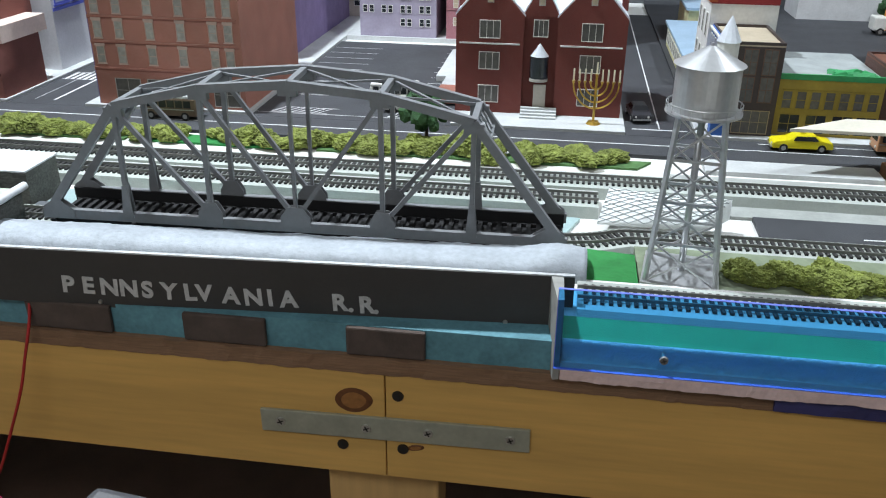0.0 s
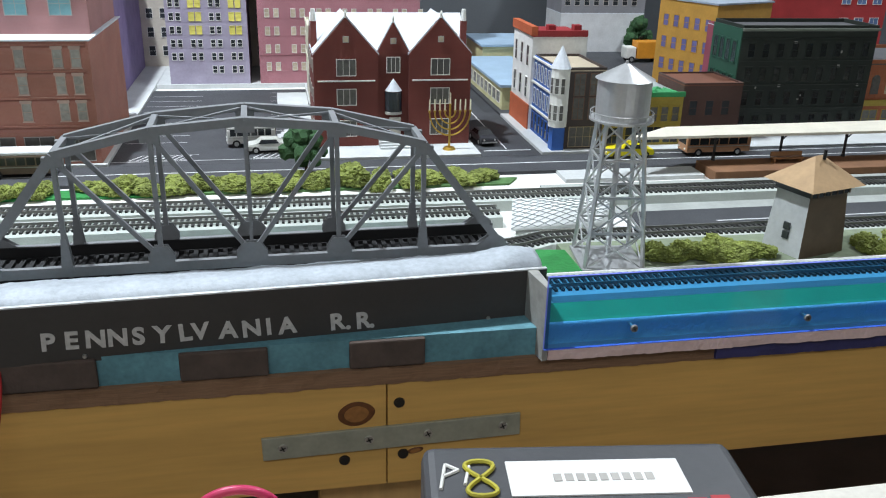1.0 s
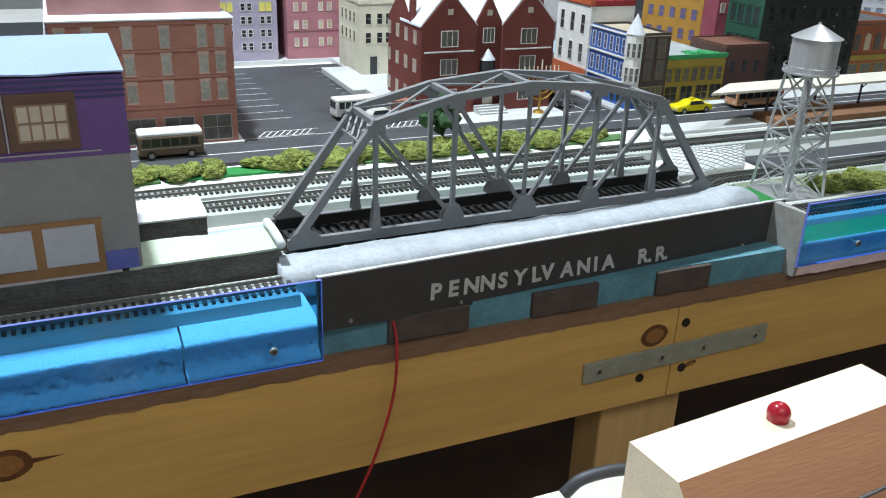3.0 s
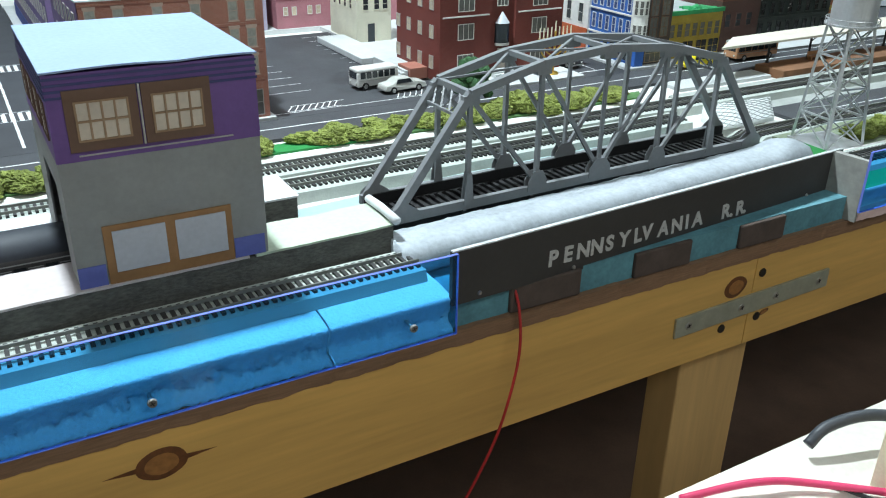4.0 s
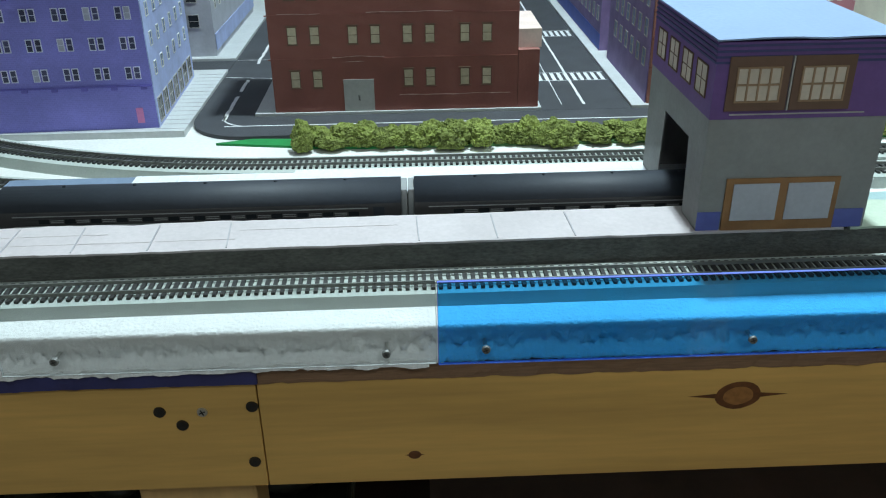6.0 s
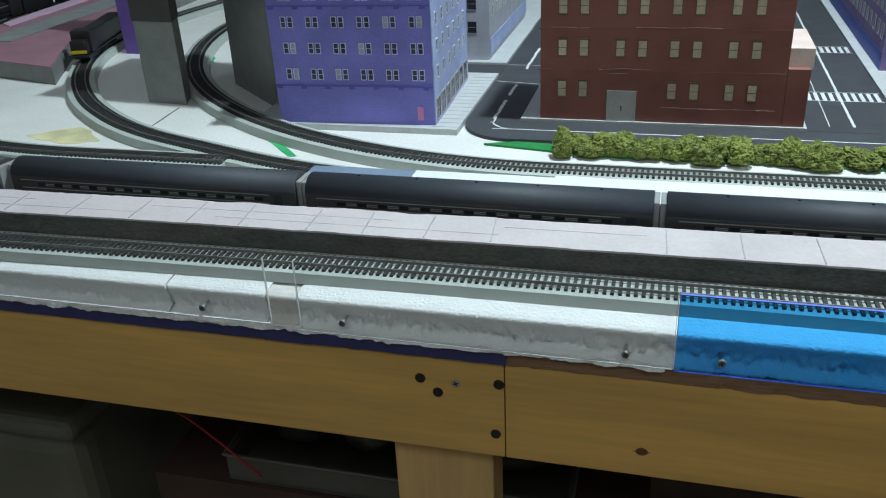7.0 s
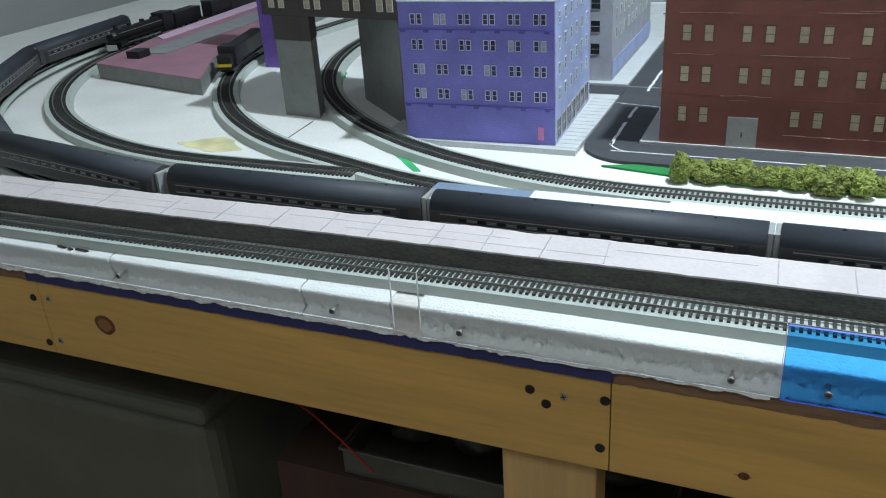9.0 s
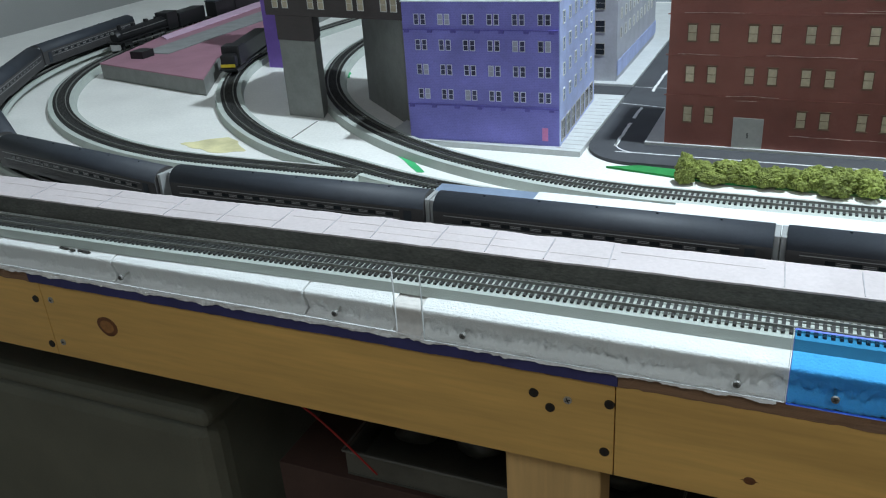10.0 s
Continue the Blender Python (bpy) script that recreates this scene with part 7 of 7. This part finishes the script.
def steam_engine(m):
    th = thing("steam_locomotive", "black model steam locomotive with tender", "locomotive", m)
    bm = bmesh.new()
    cyl(bm, (-0.07, 0, 0.025), (0.075, 0, 0.025), 0.0125, 0.0115, 20)
    part("boiler", bm, BLACK, th, smooth=False)
    bm = bmesh.new()
    cyl(bm, (0.075, 0, 0.025), (0.082, 0, 0.025), 0.0125, 0.009, 20)
    part("smokebox", bm, BLACK, th)
    for x, r, h in ((0.062, 0.0042, 0.010), (0.02, 0.005, 0.006), (-0.02, 0.0052, 0.006), (-0.05, 0.003, 0.005)):
        bm = bmesh.new()
        cyl(bm, (x, 0, 0.035), (x, 0, 0.036 + h), r, r * 0.9, 12)
        part("dome", bm, BLACK, th)
    part("cab", soft_box(-0.105, -0.070, -0.0155, 0.0155, 0.010, 0.044, 0.0015), BLACK, th)
    part("running_board", soft_box(-0.075, 0.085, -0.0155, 0.0155, 0.0150, 0.0170, 0.0004), BLACK, th)
    part("tender", soft_box(-0.205, -0.112, -0.0150, 0.0150, 0.007, 0.036, 0.002), BLACK, th)
    part("frame_bed", soft_box(-0.205, 0.085, -0.006, 0.006, 0.0045, 0.0149, 0.0006), BLACK, th)
    for s in (-1, 1):
        for x in (-0.055, -0.030, -0.005, 0.020):
            bm = bmesh.new()
            cyl(bm, (x, s * 0.0085, 0.0095), (x, s * 0.0110, 0.0095), 0.0095, None, 20)
            part("driving_wheel", bm, M("loco_wheel", (0.05, 0.05, 0.05), 0.4, 0.4), th)
        for x in (0.05, 0.07, -0.13, -0.15, -0.17, -0.19):
            bm = bmesh.new()
            cyl(bm, (x, s * 0.0085, 0.0050), (x, s * 0.0110, 0.0050), 0.0050, None, 14)
            part("small_wheel", bm, BLACK, th)
        bm = bmesh.new()
        bar(bm, (-0.055, s * 0.0125, 0.0085), (0.022, s * 0.0125, 0.0085), 0.0012, 0.0026)
        bar(bm, (-0.005, s * 0.0138, 0.0090), (0.060, s * 0.0138, 0.0105), 0.0012, 0.0022)
        part("side_rod", bm, SCREW_STEEL, th)
        bm = bmesh.new()
        cyl(bm, (0.052, s * 0.0125, 0.0110), (0.074, s * 0.0125, 0.0110), 0.0045, None, 14)
        part("cylinder", bm, BLACK, th)
        part("handrail", tube([(-0.068, s * 0.0132, 0.031), (0.0, s * 0.0132, 0.031), (0.07, s * 0.0128, 0.031)], 0.0006, 6), SCREW_STEEL, th)
    bm = bmesh.new()
    prism(bm, [(0.083, -0.013), (0.096, 0.0), (0.083, 0.013)], 0.002, 0.012)
    part("pilot", bm, M("pilot_grey", (0.3, 0.3, 0.29), 0.5), th)
    bm = bmesh.new()
    cyl(bm, (0.082, 0, 0.034), (0.0855, 0, 0.034), 0.003, None, 12)
    part("headlamp", bm, SCREW_STEEL, th)
    return th


def flip(m):
    return m @ pose(0, 0, 0, 0, 0, 180)


sT1 = 1.115
steam_engine(flip(set_on(T1, sT1, 0.9898, 0.07)))


def box_van(label, c, m, name="box_wagon"):
    th = thing(name, label, "wagon", m)
    part("body", soft_box(-0.075, 0.075, -0.0155, 0.0155, 0.008, 0.040, 0.001), c, th)
    part("roof", soft_box(-0.076, 0.076, -0.0165, 0.0165, 0.0402, 0.0430, 0.001), CARROOF, th)
    part("door", soft_box(-0.012, 0.012, -0.0168, -0.0156, 0.009, 0.038, 0.0003), c, th)
    for x in (-0.05, 0.05):
        bm = bmesh.new()
        box(bm, x - 0.014, x + 0.014, -0.011, 0.011, 0.0045, 0.0078)
        for d in (-0.009, 0.009):
            cyl(bm, (x + d, -0.0095, 0.0046), (x + d, 0.0095, 0.0046), 0.0046, None, 12)
        part("bogie", bm, BLACK, th)
    return th


for k, (lab, c) in enumerate((("black model box wagon", BLACK), ("black model box wagon", BLACK), ("rust orange model box wagon", ORANGE), ("dark grey model box wagon", CARGREY))):
    box_van(lab, c, set_on(T1, sT1 + 0.295 + 0.163 * k, 0.9898, 0.05))

sT2 = dist_at(T2, -1.592)
dz = thing("diesel_locomotive", "black model diesel locomotive with a yellow nose stripe", "locomotive", flip(set_on(T2, sT2 + 0.10, 0.9898, 0.06)))
part("hood", soft_box(-0.095, 0.050, -0.0125, 0.0125, 0.011, 0.040, 0.002), BLACK, dz)
part("cab", soft_box(0.050, 0.078, -0.0155, 0.0155, 0.011, 0.044, 0.002), BLACK, dz)
part("nose", soft_box(0.078, 0.096, -0.0125, 0.0125, 0.011, 0.033, 0.003), BLACK, dz)
bm = bmesh.new()
box(bm, 0.0962, 0.0968, -0.0125, 0.0125, 0.013, 0.018)
part("stripe", bm, M("nose_yellow", (0.55, 0.42, 0.02), 0.5), dz, "yellow nose stripe")
part("walkway", soft_box(-0.1, 0.1, -0.0155, 0.0155, 0.0085, 0.0108, 0.0004), BLACK, dz)
for x in (-0.065, 0.065):
    bm = bmesh.new()
    box(bm, x - 0.022, x + 0.022, -0.012, 0.012, 0.003, 0.0083)
    for d in (-0.013, 0.013):
        cyl(bm, (x + d, -0.0095, 0.0048), (x + d, 0.0095, 0.0048), 0.0048, None, 12)
    part("bogie", bm, BLACK, dz)

# pink goods platform between the curves
pk = thing("goods_platform", "pink card goods platform with grey sides", "platform")
pts = [(-1.862, 0.611), (-1.588, 0.546), (-1.660, 0.68), (-1.702, 0.84), (-1.72, 1.20), (-1.93, 1.20), (-1.915, 0.877)]
bm = bmesh.new()
prism(bm, [(x * 0.999 - 0.0015, y + 0.002) for x, y in pts], 0.976, 1.0015)
part("body", bm, GREYCARD, pk)
bm = bmesh.new()
prism(bm, pts, 1.0017, 1.0035)
part("top", bm, M("pink_card", (0.33, 0.17, 0.22), 0.65, var=0.12, scale=20), pk, "dusty pink card top")
bm = bmesh.new()
prism(bm, [(-1.835, 0.69), (-1.775, 0.69), (-1.775, 1.19), (-1.845, 1.19)], 1.0037, 1.0050)
part("road_strip", bm, M("grey_strip", (0.25, 0.26, 0.26), 0.7, var=0.15), pk, "grey strip")
bm = bmesh.new()
box(bm, -1.825, -1.797, 0.650, 0.680, 1.0037, 1.016)
part("dark_hut", bm, BLACK, pk)
bm = bmesh.new()
prism(bm, [(-1.898, 0.82), (-1.868, 0.80), (-1.885, 1.198), (-1.926, 1.198)], 1.0037, 1.0055)
part("light_strip", bm, M("light_pink_card", (0.62, 0.44, 0.58), 0.65), pk, "pale pink strip")

# scenic stains on the white base
for pts, c, l in (([(-1.475, 0.335), (-1.40, 0.312), (-1.36, 0.33), (-1.42, 0.375)], (0.68, 0.63, 0.36), "yellow ochre paint stain on the base"), ([(-1.10, 0.330), (-1.02, 0.316), (-0.99, 0.330), (-1.06, 0.350)], (0.66, 0.50, 0.20), "orange paint stain on the base"),
                  ([(-1.166, 0.366), (-1.112, 0.312), (-1.104, 0.315), (-1.156, 0.372)], (0.05, 0.42, 0.15), "green paint stain on the base"), ([(-1.50, 0.815), (-1.465, 0.805), (-1.405, 0.69), (-1.44, 0.675)], (0.02, 0.22, 0.05), "green paint stain on the base")):
    bm = bmesh.new()
    cx, cy = sum(p[0] for p in pts) / 4, sum(p[1] for p in pts) / 4
    out = []
    for (x0, y0), (x1, y1) in zip(pts, pts[1:] + pts[:1]):
        for i in range(8):
            x, y = x0 + (x1 - x0) * i / 8, y0 + (y1 - y0) * i / 8
            k = 1 + 0.25 * noise.noise((x * 60, y * 60, 0))
            out.append((cx + (x - cx) * k, cy + (y - cy) * k))
    prism(bm, out, 0.9755, 0.9764)
    solo("paint_stain", bm, M("stain_" + l.split()[0], c, 0.7, var=0.25, scale=30), l, "stain", "structure")
bm = bmesh.new()
prism(bm, [(-1.3295, 0.386), (-1.3280, 0.386), (-1.3335, 0.464), (-1.3350, 0.464)], 0.9755, 0.9764)

solo("seam", bm, SCREW_DARK, "dark joint in the white base", "joint", "structure")
part_wire = spline([(-0.254, 0.0035, 0.985), (-0.253, -0.004, 0.968), (-0.256, -0.012, 0.945), (-0.262, -0.016, 0.920), (-0.275, -0.020, 0.885), (-0.290, -0.020, 0.852), (-0.307, -0.018, 0.820), (-0.34, 0.0, 0.74), (-0.33, 0.05, 0.60), (-0.30, 0.10, 0.40)], 10)
solo("wire", tube(part_wire, 0.0011, 8), M("red_wire", (0.42, 0.02, 0.02), 0.4), "thin red wire hanging over the table edge", "wire", smooth=True)

# ---- under the table ----
DARKBIN = M("dark_tote", (0.135, 0.135, 0.100), 0.5, var=0.15, scale=10)
tote = thing("storage_tote", "large dark plastic storage tote under the table", "storage tote")
part("tub", soft_box(-1.86, -1.345, 0.14, 0.60, 0.36, 0.69, 0.035, 4), DARKBIN, tote)
part("lid", soft_box(-1.88, -1.325, 0.12, 0.62, 0.692, 0.722, 0.012, 3), DARKBIN, tote)
shelfm = M("lower_shelf", (0.22, 0.14, 0.10), 0.7, var=0.2, scale=12)
slab("lower_shelf", -2.3, 1.7, 0.10, 1.4, 0.335, 0.358, shelfm, "dark reddish lower shelf under the table", "shelf")
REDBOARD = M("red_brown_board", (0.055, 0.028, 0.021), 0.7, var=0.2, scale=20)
rack = thing("storage_rack", "low red-brown board rack with a grey back panel under the table", "rack")
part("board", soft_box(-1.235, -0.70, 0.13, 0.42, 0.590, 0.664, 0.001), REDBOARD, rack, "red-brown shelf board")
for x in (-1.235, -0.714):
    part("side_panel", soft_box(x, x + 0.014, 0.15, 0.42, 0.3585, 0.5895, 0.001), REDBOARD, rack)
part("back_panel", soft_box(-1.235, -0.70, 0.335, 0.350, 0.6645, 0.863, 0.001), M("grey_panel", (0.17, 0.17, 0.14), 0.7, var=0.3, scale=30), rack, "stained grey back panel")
tray = thing("plastic_tray", "shallow cloudy plastic tray with a pale rim", "tray", pose(-0.96, 0.232, 0.6645))
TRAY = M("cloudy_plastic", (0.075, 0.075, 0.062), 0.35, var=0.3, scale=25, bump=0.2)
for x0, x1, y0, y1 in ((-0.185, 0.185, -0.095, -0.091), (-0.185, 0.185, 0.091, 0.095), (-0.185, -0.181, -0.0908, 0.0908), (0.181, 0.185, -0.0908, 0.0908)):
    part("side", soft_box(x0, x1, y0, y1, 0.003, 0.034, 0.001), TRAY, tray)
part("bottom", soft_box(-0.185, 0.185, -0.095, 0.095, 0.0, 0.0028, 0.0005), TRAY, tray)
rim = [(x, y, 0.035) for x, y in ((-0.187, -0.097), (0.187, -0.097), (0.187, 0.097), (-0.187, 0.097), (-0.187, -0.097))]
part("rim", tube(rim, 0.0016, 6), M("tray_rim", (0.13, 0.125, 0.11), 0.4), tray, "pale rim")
for x in (-0.13, -0.05, 0.04, 0.12):
    bm = bmesh.new()
    bmesh.ops.create_icosphere(bm, subdivisions=3, radius=0.03)
    for v in bm.verts:
        p = v.co.copy()
        v.co = Vector((p.x * 1.15, p.y, (p.z + 0.03) * 0.7)) * (1 + 0.35 * noise.noise(p * 40 + Vector((x * 90, 0, 0))))
        v.co.z = max(0.0, v.co.z)
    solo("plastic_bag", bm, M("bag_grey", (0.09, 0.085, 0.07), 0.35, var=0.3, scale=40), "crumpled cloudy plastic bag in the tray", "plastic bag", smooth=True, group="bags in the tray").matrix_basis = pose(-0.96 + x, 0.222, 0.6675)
solo("wire", tube(spline([(-1.178, 0.03, 0.868), (-1.160, 0.09, 0.790), (-1.135, 0.115, 0.735), (-1.105, 0.135, 0.676)], 10), 0.0012, 8), M("red_wire", (0.42, 0.02, 0.02)), "thin red wire under the table", "wire", smooth=True)

# ---- control stand in front of the table ----
stand = thing("control_stand", "low stand with a white paper-covered top", "stand")
WHITEBOARD = M("paper_top", (0.66, 0.63, 0.56), 0.75, var=0.06, scale=12)
part("top", soft_box(-0.46, 0.46, -0.68, -0.234, 1.000, 1.020, 0.001), WHITEBOARD, stand, "white paper-covered top")
for x in (-0.43, 0.43):
    for y in (-0.65, -0.27):
        part("leg", soft_box(x - 0.019, x + 0.019, y - 0.019, y + 0.019, 0.0, 0.9995, 0.002), PINE_LEG, stand)
pp = thing("power_pack", "dark grey train power pack with a paper label and handwriting", "power pack", pose(0.012, -0.332, 1.0205, 0, 0, -7))
DGREY = M("pack_grey", (0.060, 0.062, 0.068), 0.5, var=0.1, scale=40)
part("case", soft_box(-0.051, 0.051, -0.048, 0.048, 0.004, 0.074, 0.004, 3), DGREY, pp)
bm = bmesh.new()
box(bm, -0.025, 0.030, 0.020, 0.037, 0.0735, 0.0745)
lab = part("label", bm, M("label_paper", (0.75, 0.75, 0.73), 0.6, var=0.03), pp, "white paper label")
for k in range(9):
    bm = bmesh.new()
    box(bm, -0.011 + 0.0036 * k, -0.0085 + 0.0036 * k, 0.0265, 0.0300, 0.0745, 0.0747)
    part("print_bar", bm, FRAME_STONE, lab)
RED = M("red_print", (0.42, 0.02, 0.03), 0.5)
for k in range(10):
    bm = bmesh.new()
    x = -0.030 + 0.0072 * k
    box(bm, x, x + 0.0058, 0.0035 + 0.0009 * k, 0.0105 + 0.0009 * k, 0.0735, 0.0744)
    part("print_bar", bm, RED, pp, "red printed bar")
yw = [( -0.0335 + 0.0045 * math.sin(2 * a) , 0.0285 + 0.0085 * math.cos(a), 0.0748) for a in [2 * math.pi * i / 30 for i in range(31)]]
part("scribble", tube(yw, 0.0008, 6), M("yellow_marker", (0.45, 0.40, 0.04), 0.5), pp, "yellow marker figure")
for seg in (((-0.046, 0.024), (-0.044, 0.036)), ((-0.044, 0.036), (-0.040, 0.033)), ((-0.040, 0.033), (-0.045, 0.030)), ((-0.0385, 0.026), (-0.0365, 0.035))):
    part("chalk_mark", tube([(*seg[0], 0.0744), (*seg[1], 0.0744)], 0.0006, 6), FRAME_WHITE, pp)
for x in (-0.04, 0.04):
    for y in (-0.036, 0.036):
        bm = bmesh.new()
        cyl(bm, (x, y, 0.0), (x, y, 0.0042), 0.005, None, 12)
        part("foot", bm, RUBBER, pp)
bm = bmesh.new()
cyl(bm, (0.0, -0.022, 0.074), (0.0, -0.022, 0.082), 0.011, 0.0095, 24)
part("dial", bm, DIAPH, pp)

wb = thing("button_box", "pine block with a red push button and stamped front", "button box", pose(-0.204, -0.279, 1.0205, 0, 0, 5.0))
CEDAR = M("cedar_wood", (0.42, 0.20, 0.10), 0.6, var=0.15, scale=15, stretch=(0.3, 3, 3))
bm = bmesh.new()
a = [bm.verts.new(p) for p in ((-0.058, -0.050, 0), (0.072, -0.050, 0), (0.072, 0.014, 0), (-0.058, 0.014, 0), (-0.058, -0.012, 0.0475), (0.072, -0.012, 0.0475), (0.072, 0.014, 0.0475), (-0.058, 0.014, 0.0475))]
for q, mi in (((3, 2, 1, 0), 0), ((4, 5, 6, 7), 1), ((0, 1, 5, 4), 0), ((1, 2, 6, 5), 0), ((2, 3, 7, 6), 1), ((3, 0, 4, 7), 1)):
    bm.faces.new([a[i] for i in q]).material_index = mi
part("block", bm, [CEDAR, M("pale_pine", (0.80, 0.70, 0.54), 0.55, var=0.06, scale=20, stretch=(0.3, 3, 3))], wb)
bm = bmesh.new()
cyl(bm, (0.004, 0.000, 0.0475), (0.004, 0.000, 0.0505), 0.0042, None, 20)
bmesh.ops.create_uvsphere(bm, u_segments=20, v_segments=10, radius=0.0046, matrix=Matrix.Translation((0.004, 0.000, 0.0505)))
part("button", bm, M("button_red", (0.40, 0.015, 0.03), 0.25), wb, "glossy red button", smooth=True)
for y, zf, w in ((-0.030, 0.0, 0.0012), (-0.0415, 0.0, 0.0012)):
    bm = bmesh.new()
    z = 0.0475 * (y + 0.050) / 0.038 + 0.0004
    bar(bm, (-0.03, y, z), (0.060, y, z), w, 0.0008)
    part("stamp_line", bm, BLACK, wb)
for k in range(9):
    bm = bmesh.new()
    y = -0.0358
    z = 0.0475 * (y + 0.050) / 0.038 + 0.0004
    bar(bm, (-0.022 + k * 0.009, y, z), (-0.016 + k * 0.009, y, z), 0.005, 0.0008)
    part("stamp_bar", bm, FRAME_BROWN, wb)

HOTPINK = M("pink_wire", (0.62, 0.04, 0.13), 0.4)
loop = [(-0.085 + 0.0195 * math.cos(a), -0.262, 1.060 + 0.016 * math.sin(a)) for a in [radians(-60 + 20 * i) for i in range(16)]]
loop = [(-0.094 + (x + 0.085) * 0.8, y, 1.0575 + (z - 1.060) * 0.85) for x, y, z in loop]
solo("wire", tube(spline([(-0.03, -0.275, 1.022), (-0.05, -0.268, 1.030)] + loop + [(-0.06, -0.27, 1.035), (-0.02, -0.285, 1.022)], 3), 0.0017, 8), HOTPINK, "looped pink wire on the stand", "wire", smooth=True)
solo("wire", tube(spline([(-0.34, -0.240, 1.0225), (-0.31, -0.250, 1.026), (-0.285, -0.262, 1.024), (-0.24, -0.30, 1.0225), (-0.21, -0.345, 1.0225)], 8), 0.0016, 8), HOTPINK, "pink wire across the white top", "wire", smooth=True)
solo("wire", tube(spline([(-0.272, -0.245, 1.027), (-0.262, -0.246, 1.034), (-0.240, -0.252, 1.036), (-0.21, -0.268, 1.030), (-0.17, -0.30, 1.0235)], 8), 0.0026, 8), M("grey_cable", (0.05, 0.055, 0.065), 0.5), "grey cable across the white top", "cable", smooth=True)
solo("wire", tube(spline([(-0.278, -0.262, 1.0216), (-0.268, -0.285, 1.0216), (-0.262, -0.31, 1.0216)], 8), 0.0010, 8), BLACK, "thin black wire on the white top", "wire", smooth=True)
solo("wire", tube(spline([(-0.128, -0.249, 1.056), (-0.118, -0.252, 1.048), (-0.108, -0.258, 1.040), (-0.098, -0.264, 1.030)], 8), 0.0014, 8), M("green_wire", (0.02, 0.30, 0.12), 0.4), "short green wire behind the block", "wire", smooth=True)
card = thing("yellow_card", "crumpled yellow-green card on the stand", "card", pose(-0.085, -0.305, 1.0225, 0, 0, -20))
bm = soft_box(-0.035, 0.035, -0.03, 0.02, 0.0, 0.022, 0.002)
part("card", bm, M("lime_card", (0.40, 0.42, 0.16), 0.6, var=0.1, scale=40), card)
